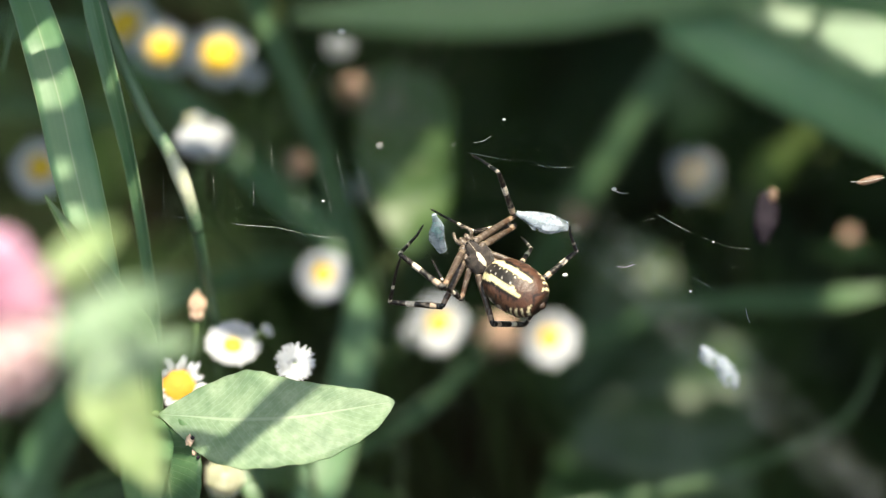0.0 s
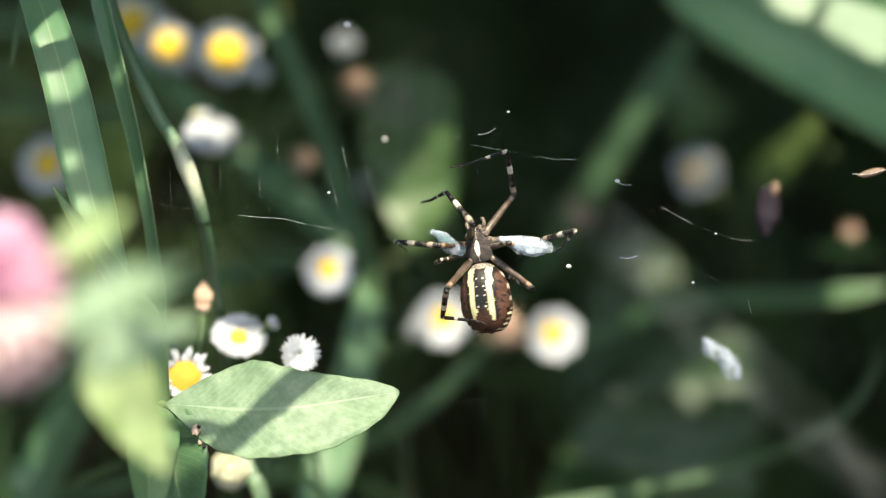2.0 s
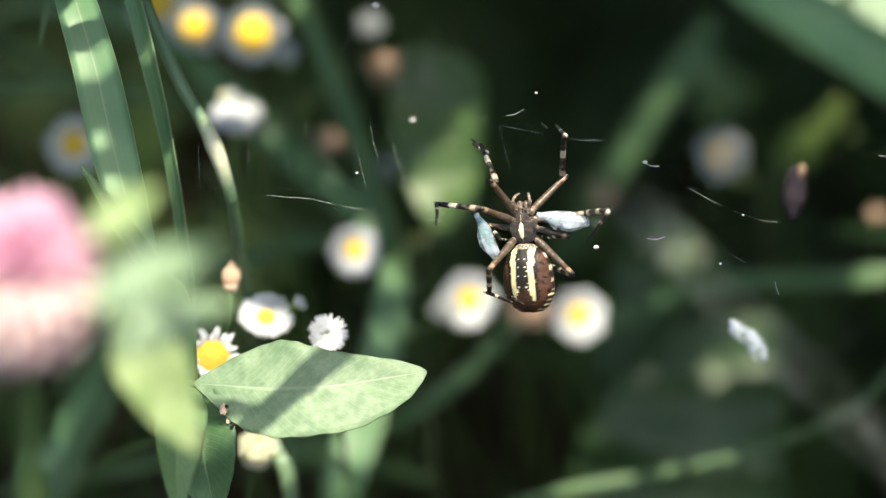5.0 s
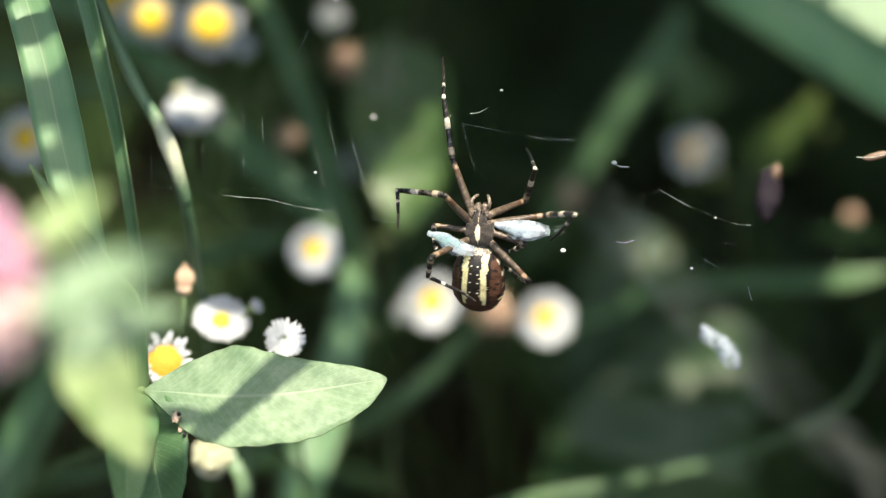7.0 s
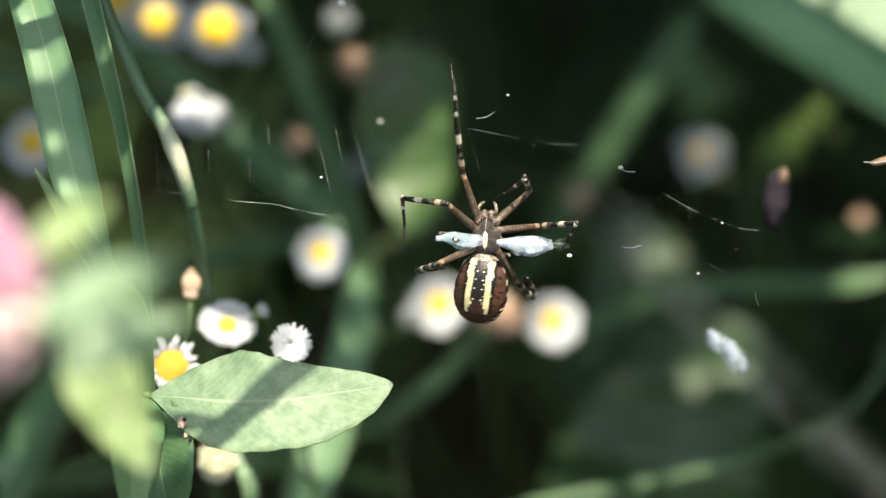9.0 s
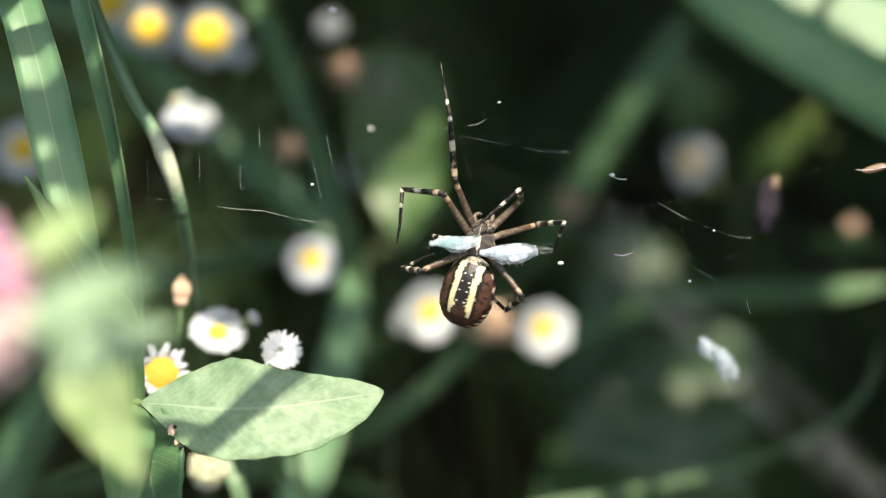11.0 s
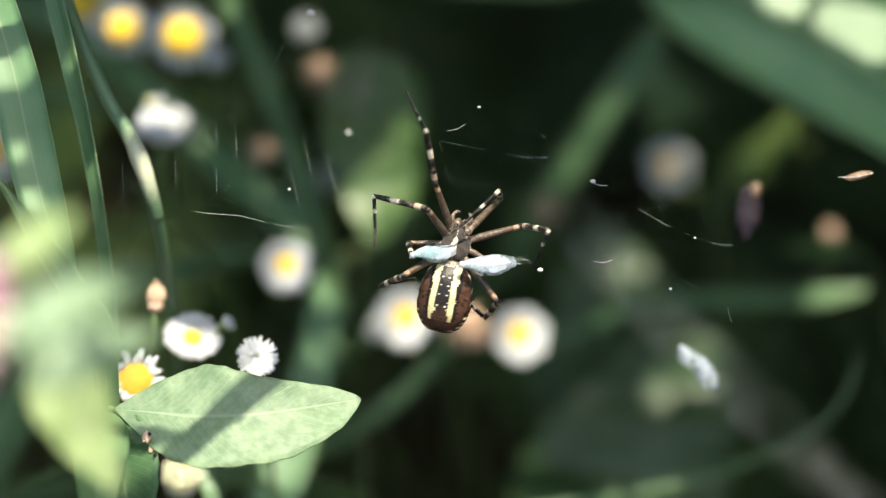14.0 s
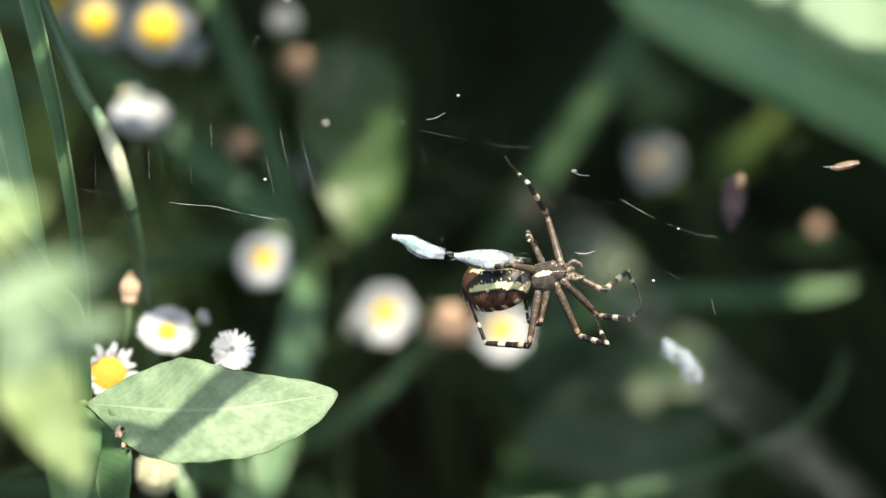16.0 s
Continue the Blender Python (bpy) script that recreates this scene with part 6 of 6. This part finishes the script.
    step(legs['L4'], [(0, ((-2.28, -6.61, -0.31), (1.85, -9.20, -4.14), (2.61, -8.12, 3.35))), (0.5, ((-1.87, -6.15, -2.77), (1.72, -6.58, -7.80), (2.84, -8.66, -0.58))), (1, ((-1.96, -6.45, -1.88), (0.16, -4.43, -7.34), (-1.65, -6.31, -0.20))), (1.3, ((-3.63, -5.98, -0.23), (-3.68, -5.85, -6.43), (-2.39, -2.70, 0.36))), (1.5, ((-4.85, -4.79, 1.59), (-5.13, -7.38, -4.04), (0.86, -8.83, 0.40))), (2, ((-2.86, -5.06, 3.90), (-5.22, -6.16, -1.73), (1.07, -9.35, 1.10))), (2.5, ((-6.43, -2.68, 0.72), (-8.86, 0.49, -4.03), (-2.70, 0.92, 0.41))), (3, ((-3.35, -3.04, 5.34), (-7.61, -2.60, 0.86), (-3.12, -0.90, 6.74))), (3.5, ((-2.10, -3.82, 5.48), (-7.21, -2.68, 2.15), (-2.36, 1.35, 6.38))), (4, ((-1.37, -4.80, 4.91), (-4.53, -7.63, 0.39), (1.30, -8.30, 5.21))), (6.4, ((-3.43, -2.42, 5.60), (-5.06, -4.92, 0.16), (1.80, -7.20, 2.48))), (7, ((-3.43, -2.42, 5.60), (-5.06, -4.92, 0.16), (1.80, -7.20, 2.48))), (7.5, ((-5.24, -3.86, 2.58), (-8.11, -2.92, -2.84), (-2.28, 0.23, 0.87))), (8, ((-6.11, -2.86, 1.85), (-9.23, -1.20, -3.25), (-3.23, 1.76, 0.36))), (8.5, ((-4.08, -2.61, 5.05), (-7.22, -3.58, -0.21), (-2.59, -2.56, 5.73))), (11, ((-4.94, -4.44, 2.20), (-8.42, -1.88, -2.24), (-3.25, -2.36, 3.31))), (11.5, ((-4.77, -5.12, 0.03), (-7.48, -2.09, -4.65), (-2.24, -1.67, 0.84))), (12, ((-5.30, -4.04, -2.14), (-8.15, -1.11, -6.80), (-2.74, -0.91, -1.47))), (12.5, ((-3.48, -5.63, 2.27), (-5.85, -4.14, -3.26), (-0.78, -2.01, 1.99))), (13, ((-4.28, -4.60, 3.08), (-6.74, -3.95, -2.58), (-2.43, -7.36, 2.67))), (13.5, ((-4.04, -4.86, 3.01), (-6.65, -5.20, -2.60), (-1.93, -5.07, 3.35))), (14, ((-3.95, -4.93, 3.02), (-6.91, -5.26, -2.42), (-1.96, -4.56, 3.31))), (14.5, ((-3.51, -4.36, 4.21), (-7.37, -1.78, 0.10), (-2.11, -3.16, 5.41))), (15, ((-0.07, -1.86, 6.75), (-2.06, -3.71, 1.18), (2.25, -4.17, 7.42))), (15.2, ((0.30, -4.05, 5.70), (-4.25, -4.10, 1.50), (-1.94, -9.70, 6.08))), (15.5, ((0.63, -3.63, 5.95), (-3.46, -5.97, 1.91), (0.29, -7.25, 8.40))), (15.8, ((0.84, -3.84, 5.79), (-2.07, -6.53, 1.02), (0.85, -8.96, 7.60))), (16, ((1.25, -3.00, 6.20), (-0.90, -5.76, 1.08), (1.19, -7.43, 8.20)))])
    step(legs['R1'], [(0, ((6.36, -0.33, -2.65), (6.82, 5.24, 2.35), (7.38, 8.79, -5.03))), (0.5, ((6.79, 0.64, -1.03), (6.59, 1.62, 6.40), (7.15, 7.99, 1.27))), (1, ((6.70, 0.37, 1.60), (6.70, 1.64, 8.99), (7.49, 7.44, 3.25))), (1.3, ((6.82, 0.54, 0.93), (6.96, 3.64, 7.76), (6.93, 7.78, 0.68))), (1.5, ((3.63, 5.83, 0.67), (3.71, 7.14, 8.05), (-1.18, 10.75, 2.55))), (2, ((3.85, 5.31, -2.14), (5.19, 8.10, 4.69), (-2.64, 8.57, 2.32))), (2.5, ((5.68, 3.91, 0.22), (7.35, 7.73, 6.45), (-0.58, 9.53, 5.45))), (3, ((5.20, 4.28, -1.50), (6.42, 9.78, 3.45), (-1.36, 8.98, 5.89))), (3.5, ((4.96, 4.52, -1.61), (6.10, 10.05, 3.33), (-1.53, 8.68, 6.02))), (4, ((4.13, 5.28, -1.63), (5.97, 11.14, 2.68), (-1.82, 12.16, 0.32))), (6.4, ((3.14, 2.02, -5.80), (5.45, 5.79, 0.26), (2.84, 8.23, -7.12))), (7, ((3.14, 2.02, -5.80), (5.45, 5.79, 0.26), (2.84, 8.23, -7.12))), (7.5, ((4.38, 3.46, -4.06), (4.18, 6.27, 2.89), (1.28, 4.99, -4.67))), (8, ((3.54, 4.27, -4.10), (4.28, 7.18, 2.77), (0.53, 6.46, -4.49))), (8.5, ((3.42, 3.91, -4.54), (3.76, 6.21, 2.59), (0.05, 4.85, -4.59))), (11, ((2.49, 5.83, -2.73), (3.69, 3.44, 4.28), (-1.96, -2.25, 2.56))), (11.5, ((2.62, 6.26, -1.25), (3.52, 2.67, 5.28), (-1.71, -2.74, 2.02))), (12, ((2.26, 6.36, -1.43), (3.31, 2.93, 5.16), (-1.62, -2.65, 1.73))), (12.5, ((1.85, 6.18, -2.46), (2.59, 4.01, 4.68), (-1.47, -2.44, 1.65))), (13, ((1.67, 6.31, -2.22), (2.09, 4.03, 4.91), (-1.50, -2.66, 1.79))), (13.5, ((2.43, 5.52, -3.35), (3.35, 4.37, 4.00), (-1.38, -2.18, 2.62))), (14, ((2.50, 5.67, -3.04), (2.98, 4.49, 4.35), (-1.66, -2.17, 3.19))), (14.5, ((2.84, 2.52, -5.76), (9.31, 3.41, -2.08), (8.97, -1.95, 4.11))), (15, ((1.42, 0.81, -6.70), (7.57, 3.69, -3.52), (12.92, 4.21, 2.68))), (15.2, ((0.71, 4.76, -4.94), (6.88, 5.41, -0.71), (11.15, 2.85, 5.80))), (15.5, ((0.88, 2.26, -6.46), (5.61, 7.39, -3.71), (2.53, 3.95, 3.07))), (15.8, ((2.97, 2.06, -5.87), (5.59, 7.32, -1.21), (3.12, 4.39, 6.04))), (16, ((3.09, 3.30, -5.21), (6.28, 6.75, 0.63), (7.83, 8.83, 8.41)))])
    step(legs['R2'], [(0, ((5.70, -0.39, -3.50), (0.09, 2.09, 0.27), (-1.31, 7.24, -5.68))), (0.5, ((5.25, 2.91, -2.98), (1.92, 1.81, 3.31), (-0.25, 8.78, 0.03))), (1, ((4.68, 3.42, -3.36), (4.12, 3.55, 3.82), (3.26, 7.64, -3.00))), (1.3, ((5.33, 1.25, -3.86), (6.36, 4.30, 2.57), (7.34, 7.00, -4.89))), (1.5, ((3.38, -0.95, -5.71), (8.31, -1.18, -0.47), (10.20, 2.73, -7.18))), (2, ((6.42, -0.79, -1.74), (11.68, -2.62, 2.83), (7.49, -2.08, -3.96))), (2.5, ((6.57, 0.24, -1.31), (11.50, -1.83, 3.51), (7.59, -2.87, -3.39))), (3, ((6.44, 0.07, -1.86), (11.56, -0.28, 3.19), (7.29, -4.05, -2.43))), (3.5, ((6.35, 0.48, -2.08), (11.95, 0.18, 2.44), (7.26, -3.65, -2.78))), (4, ((6.22, -0.16, -2.48), (11.00, -0.25, 2.90), (5.84, -4.00, -1.92))), (6.4, ((6.41, 1.39, -1.37), (11.11, 1.79, 4.07), (7.12, -1.92, -1.79))), (7, ((6.41, 1.39, -1.37), (11.11, 1.79, 4.07), (7.12, -1.92, -1.79))), (7.5, ((5.23, 0.80, -4.11), (9.69, 1.37, 1.50), (6.52, -2.44, -4.78))), (8, ((4.93, 1.07, -4.41), (9.93, 1.42, 0.76), (6.35, -2.45, -5.26))), (8.5, ((4.55, 0.69, -4.87), (9.74, 1.18, 0.10), (6.87, -2.68, -6.29))), (11, ((4.54, 3.88, -3.03), (8.90, 1.62, 2.24), (6.52, 0.43, -5.31))), (11.5, ((4.84, 4.41, -1.39), (8.90, 1.05, 3.52), (7.92, 0.20, -4.38))), (12, ((5.28, 3.89, -1.37), (9.51, 0.47, 3.35), (7.64, -0.04, -4.41))), (12.5, ((5.77, 3.15, 1.30), (9.64, 0.56, 6.79), (8.73, -1.26, -0.95))), (13, ((5.55, 3.46, 1.45), (9.55, 1.13, 6.96), (9.00, -1.00, -0.73))), (13.5, ((5.61, 3.26, -1.66), (9.56, 1.63, 4.13), (8.33, -1.33, -3.20))), (14, ((5.94, 3.10, 0.23), (9.61, 1.56, 6.23), (8.29, -1.75, -0.93))), (14.5, ((6.19, -1.07, -2.34), (12.10, -2.52, 1.50), (7.97, -0.64, -5.09))), (15, ((4.37, -0.21, -5.08), (9.92, 1.05, -0.67), (4.82, 0.04, -6.75))), (15.2, ((3.84, 3.53, -4.21), (9.27, 1.22, -0.08), (4.53, 4.58, -5.59))), (15.5, ((2.61, 0.59, -6.14), (7.96, 1.84, -1.48), (2.52, 0.69, -7.24))), (15.8, ((6.06, 0.92, -2.70), (10.96, 3.42, 1.94), (5.24, 3.75, -3.64))), (16, ((5.22, 1.61, -3.88), (8.84, 4.66, 1.55), (2.57, 3.43, -3.27)))])
    step(legs['R3'], [(0, ((2.50, -3.57, 0.62), (5.27, -2.82, -1.86), (6.03, -1.09, -5.27))), (0.5, ((2.89, -3.32, -0.01), (4.03, -3.91, -3.58), (6.24, -2.04, -6.20))), (1, ((1.69, -2.65, 3.08), (2.91, -3.04, -0.50), (2.63, -2.49, -4.35))), (1.3, ((2.18, -1.05, 3.68), (3.42, -3.64, 1.20), (5.01, -2.60, -2.21))), (1.5, ((3.26, -1.33, 2.64), (2.86, -1.85, -1.11), (1.44, -1.89, -4.74))), (2, ((3.12, -1.25, 2.84), (4.36, -0.86, -0.73), (2.34, -0.59, -4.06))), (2.5, ((3.91, -1.45, -1.39), (0.74, -0.49, -3.25), (-1.98, 1.06, -5.58))), (3, ((3.89, -2.06, 0.09), (0.25, -1.87, -0.98), (-2.98, -1.39, -3.11))), (3.5, ((3.80, -2.20, 0.27), (0.15, -1.69, -0.65), (-3.44, -0.82, 0.61))), (4, ((4.10, -1.59, -0.10), (0.45, -0.81, -0.81), (-2.73, -0.32, -3.01))), (6.4, ((4.12, -1.25, -0.89), (1.86, -2.24, -3.77), (-2.03, -1.99, -3.76))), (7, ((4.12, -1.25, -0.89), (1.86, -2.24, -3.77), (-2.03, -1.99, -3.76))), (7.5, ((4.12, -1.43, -0.60), (1.21, -1.92, -3.00), (-2.22, -1.32, -4.75))), (8, ((3.99, -1.54, -1.03), (0.38, -1.51, -2.21), (-3.01, -1.43, -4.15))), (8.5, ((4.08, -1.52, -0.60), (1.13, -1.83, -2.97), (-2.66, -1.18, -2.33))), (11, ((3.81, -1.48, -1.63), (1.02, -0.19, -3.88), (-0.34, -1.75, -0.57))), (11.5, ((4.26, -0.60, -0.91), (1.42, 0.58, -3.14), (-0.37, -1.10, -0.11))), (12, ((4.16, -1.43, -0.06), (1.23, -0.31, -2.21), (-0.57, -1.98, 0.81))), (12.5, ((4.11, -1.43, 0.67), (1.58, -0.48, -2.00), (-0.22, -2.11, 1.05))), (13, ((4.29, -0.77, 0.60), (1.78, 0.17, -2.09), (0.02, -1.65, 0.88))), (13.5, ((4.12, -1.31, -0.84), (2.02, -0.57, -3.92), (0.29, -1.29, -0.49))), (14, ((4.12, -1.32, -0.79), (2.03, -0.60, -3.88), (0.29, -1.26, -0.45))), (14.5, ((2.67, -2.70, -2.22), (2.29, -1.98, -5.94), (1.67, -2.26, -2.09))), (15, ((2.65, -3.37, -1.00), (1.05, -4.58, -4.23), (0.18, -3.09, -0.73))), (15.2, ((2.31, -2.48, -2.81), (0.60, -1.41, -6.03), (-0.16, -1.70, -2.21))), (15.5, ((3.33, -2.17, -1.88), (0.52, -2.62, -4.40), (0.74, -2.25, -0.52))), (15.8, ((3.79, -1.44, -1.70), (1.90, -3.47, -4.30), (1.67, -4.04, -0.45))), (16, ((3.85, -1.60, -1.41), (2.14, -2.98, -4.51), (-1.49, -2.94, -3.11)))])
    step(legs['R4'], [(0, ((3.78, -5.80, 1.01), (9.73, -5.44, -0.70), (9.12, -2.01, 6.05))), (0.5, ((3.85, -5.47, 2.05), (7.42, -5.74, -3.02), (3.36, -8.20, 2.92))), (1, ((4.04, -5.70, -0.49), (7.87, -5.22, -5.34), (4.38, -5.18, 1.41))), (1.3, ((4.69, -4.44, -2.70), (9.32, -6.16, -6.45), (5.08, -3.66, -0.66))), (1.5, ((5.47, -4.04, -1.64), (8.50, -2.54, -6.84), (3.79, -1.18, -1.03))), (2, ((4.47, -4.48, -2.99), (1.00, -0.77, -6.54), (-3.58, 0.87, -0.70))), (2.26667, ((5.54, -3.38, -2.62), (1.93, -4.11, -7.61), (-4.15, -3.54, -3.08))), (2.5, ((6.33, -2.10, -2.12), (4.63, -6.85, -5.72), (-2.42, -7.41, -2.92))), (3, ((4.53, -5.20, -1.21), (0.71, -3.60, -5.82), (-4.95, 1.17, -4.07))), (3.5, ((6.14, -2.74, -1.96), (3.81, -7.39, -5.33), (-3.35, -7.79, -2.80))), (4, ((4.11, -5.46, -1.54), (-0.64, -4.10, -5.29), (-6.25, 0.44, -2.90))), (6.4, ((5.08, -4.71, -1.01), (2.69, -4.50, -6.73), (-0.09, -1.56, -0.30))), (7, ((5.08, -4.71, -1.01), (2.69, -4.50, -6.73), (-0.09, -1.56, -0.30))), (7.5, ((6.06, -1.57, 3.13), (5.73, -5.74, -1.44), (-0.07, -5.32, 3.44))), (8, ((5.27, -4.43, -1.28), (1.66, -7.45, -5.32), (-5.39, -5.41, -3.35))), (8.5, ((2.19, -4.31, -5.06), (3.82, -6.15, -10.75), (3.39, -3.09, -3.81))), (11, ((4.83, -4.68, -1.94), (1.88, -3.94, -7.35), (-1.38, -3.50, -0.49))), (11.5, ((4.98, -4.21, -2.54), (3.27, -2.13, -8.13), (-1.09, -1.96, -1.90))), (12, ((4.91, -3.82, -3.21), (3.27, -1.78, -8.83), (-1.02, -1.89, -2.56))), (12.5, ((5.46, -3.72, -2.31), (4.54, -2.29, -8.28), (-0.31, -1.66, -2.46))), (13, ((5.61, -4.12, -0.69), (4.64, -3.19, -6.74), (0.08, -3.10, -0.66))), (13.5, ((5.20, -4.32, -1.81), (3.48, -4.81, -7.75), (-0.95, -3.44, -1.72))), (14, ((5.31, -4.26, -1.64), (3.59, -5.03, -7.55), (-0.77, -3.75, -1.45))), (14.5, ((3.50, -4.89, -3.58), (-0.97, -6.41, -7.60), (-5.90, -4.40, -2.17))), (15, ((3.19, -6.13, -1.09), (-0.97, -8.43, -5.08), (0.28, -8.09, 2.41))), (15.2, ((3.17, -4.36, -4.46), (-1.66, -4.50, -8.35), (-4.38, -5.00, -1.27))), (15.5, ((4.28, -5.03, -2.32), (0.45, -9.07, -5.05), (-4.58, -7.06, 0.28))), (15.8, ((4.97, -4.45, -2.13), (3.26, -10.32, -1.12), (-3.54, -9.35, 2.12))), (16, ((6.19, -2.39, -2.22), (3.90, -7.38, -5.12), (-2.07, -8.74, -0.61)))])
    walk(prey_a, [(0, WEB @ mm(-0.63, 1.98, 3.60, 0, 44.2, -72.9)), (0.5, WEB @ mm(-1.09, 1.98, 3.60, 0, 55.8, -85.7)), (1, WEB @ mm(-0.41, 2.47, 3.60, 0, 55.2, -33.9)), (1.3, WEB @ mm(0.03, 1.87, 3.60, 0, 54.2, -5.4)), (1.5, WEB @ mm(0.16, 1.93, 3.60, 0, 45.5, 1.5)), (2, WEB @ mm(-0.01, -0.23, 3.60, 0, 43.3, -28.8)), (2.5, WEB @ mm(0.42, -1.82, 3.60, 0, 30.0, -80.9)), (3, WEB @ mm(0.45, -0.73, 3.60, 0, 40.1, -65.1)), (3.5, WEB @ mm(0.48, -1.54, 3.60, 0, 28.8, -66.6)), (4, WEB @ mm(0.88, -1.62, 3.60, 0, 14.8, -85.3)), (6.4, WEB @ mm(1.54, -2.41, 3.60, 0, 22.3, -19.0)), (7, WEB @ mm(1.54, -2.41, 3.60, 0, 22.3, -19.0)), (7.5, WEB @ mm(1.71, -1.99, 3.60, 0, 28.8, -37.4)), (8, WEB @ mm(2.51, -2.46, 3.60, 0, 28.9, -44.6)), (8.5, WEB @ mm(1.89, -1.81, 3.60, 0, 26.5, -2.9)), (11, WEB @ mm(2.20, -0.91, 3.60, 0, 28.9, 7.3)), (11.5, WEB @ mm(2.21, -0.79, 3.60, 0, 25.1, 10.3)), (12, WEB @ mm(2.42, -1.36, 3.60, 0, 24.7, 7.1)), (12.5, WEB @ mm(2.88, -1.07, 3.60, 0, 27.2, 6.9)), (13, WEB @ mm(2.74, -0.88, 3.60, 0, 24.0, 6.7)), (13.5, WEB @ mm(2.47, -1.81, 3.60, 0, 31.7, 10.6)), (14, WEB @ mm(2.32, -1.35, 3.60, 0, 31.4, 11.1)), (14.5, WEB @ mm(1.70, -0.79, 3.60, 0, 30.2, -2.6)), (15, WEB @ mm(2.36, -1.17, 3.60, 0, 29.1, -8.8)), (15.2, WEB @ mm(1.60, -1.21, 3.60, 0, 19.9, -14.3)), (15.5, WEB @ mm(1.62, -1.74, 3.60, 0, 7.9, -19.3)), (15.8, WEB @ mm(1.87, -0.94, 3.60, 0, 0.0, -25.6)), (16, WEB @ mm(3.09, -1.55, 3.60, 0, 0.0, -15.9))])
    walk(prey_b, [(0, WEB @ mm(12.18, 3.48, 3.60, 0, 17.0, -14.0)), (0.5, WEB @ mm(10.94, 1.39, 3.60, 0, 17.7, -19.5)), (1, WEB @ mm(10.67, 1.63, 3.60, 0, 17.6, -31.6)), (1.3, WEB @ mm(11.40, 2.42, 3.60, 0, 11.1, -14.0)), (1.5, WEB @ mm(11.19, 2.76, 3.60, 0, 0.0, -27.1)), (2, WEB @ mm(9.67, -0.50, 3.60, 0, 14.1, -9.4)), (2.5, WEB @ mm(9.77, -0.68, 3.60, 0, 18.1, -8.6)), (3, WEB @ mm(9.33, -1.06, 3.60, 0, 17.6, -9.5)), (3.5, WEB @ mm(10.69, -0.79, 3.60, 0, 11.3, -9.2)), (4, WEB @ mm(11.29, 0.72, 3.60, 0, 17.1, -9.5)), (6.4, WEB @ mm(10.07, -0.65, 3.60, 0, 16.2, -5.7)), (7, WEB @ mm(10.07, -0.65, 3.60, 0, 16.2, -5.7)), (7.5, WEB @ mm(9.01, -2.00, 3.60, 0, 15.9, -2.0)), (8, WEB @ mm(10.00, -2.07, 3.60, 0, 17.9, 12.9)), (8.5, WEB @ mm(9.82, -1.92, 3.60, 0, 17.3, 0.4)), (11, WEB @ mm(8.79, -2.03, 3.60, 0, 0.0, 3.4)), (11.5, WEB @ mm(8.35, -2.09, 3.60, 0, 17.0, 9.7)), (12, WEB @ mm(8.53, -2.82, 3.60, 0, 16.9, 9.9)), (12.5, WEB @ mm(8.62, -2.54, 3.60, 0, 20.6, 3.5)), (13, WEB @ mm(8.41, -2.68, 3.60, 0, 24.5, 3.5)), (13.5, WEB @ mm(8.87, -3.10, 3.60, 0, 16.3, 3.4)), (14, WEB @ mm(8.75, -2.59, 3.60, 0, 15.7, 3.8)), (14.5, WEB @ mm(8.91, -1.53, 3.60, 0, 23.9, 0.8)), (15, WEB @ mm(10.16, -1.68, 3.60, 0, 21.0, 4.3)), (15.2, WEB @ mm(9.98, -1.69, 3.60, 0, 8.9, 4.2)), (15.5, WEB @ mm(9.13, -2.22, 3.60, 0, 18.4, 4.3)), (15.8, WEB @ mm(9.54, -2.38, 3.60, 0, 14.6, -3.1)), (16, WEB @ mm(10.72, -2.92, 3.60, 0, 0.0, -1.9))])
    for leaf, (px, py, pz), turns in ((swaying_leaf, (62, 5, 52), ((0, -1.5), (2, -4), (3.5, -6), (8, -6), (13, -4), (16, 0))), (lifted_leaf, (50, 24, 62), ((0, 0), (0.8, -1), (1.2, -2.2), (1.6, -4.5), (2, -8), (8, -9), (13, -8), (14, -3.5), (15, -7), (16, -9)))):
        rest = WEB.inverted() @ Matrix.Translation(leaf.location)
        walk(leaf, [(t, WEB @ mm(px, py, pz, 0, 0, turn) @ mm(-px, -py, -pz) @ rest) for t, turn in turns])
    walk(sharp, [(0, WEB @ mm(5, 0, 1.5)), (5.2, WEB @ mm(5, 0, 1.5)), (5.9, WEB @ mm(5, 0, -78)), (6.5, WEB @ mm(5, 0, -78)), (6.6, WEB @ mm(5, 0, -62)), (6.7, WEB @ mm(5, 0, -34)), (6.8, WEB @ mm(5, 0, -10)), (6.9, WEB @ mm(5, 0, 1.5)), (16, WEB @ mm(5, 0, 1.5))])

motions()
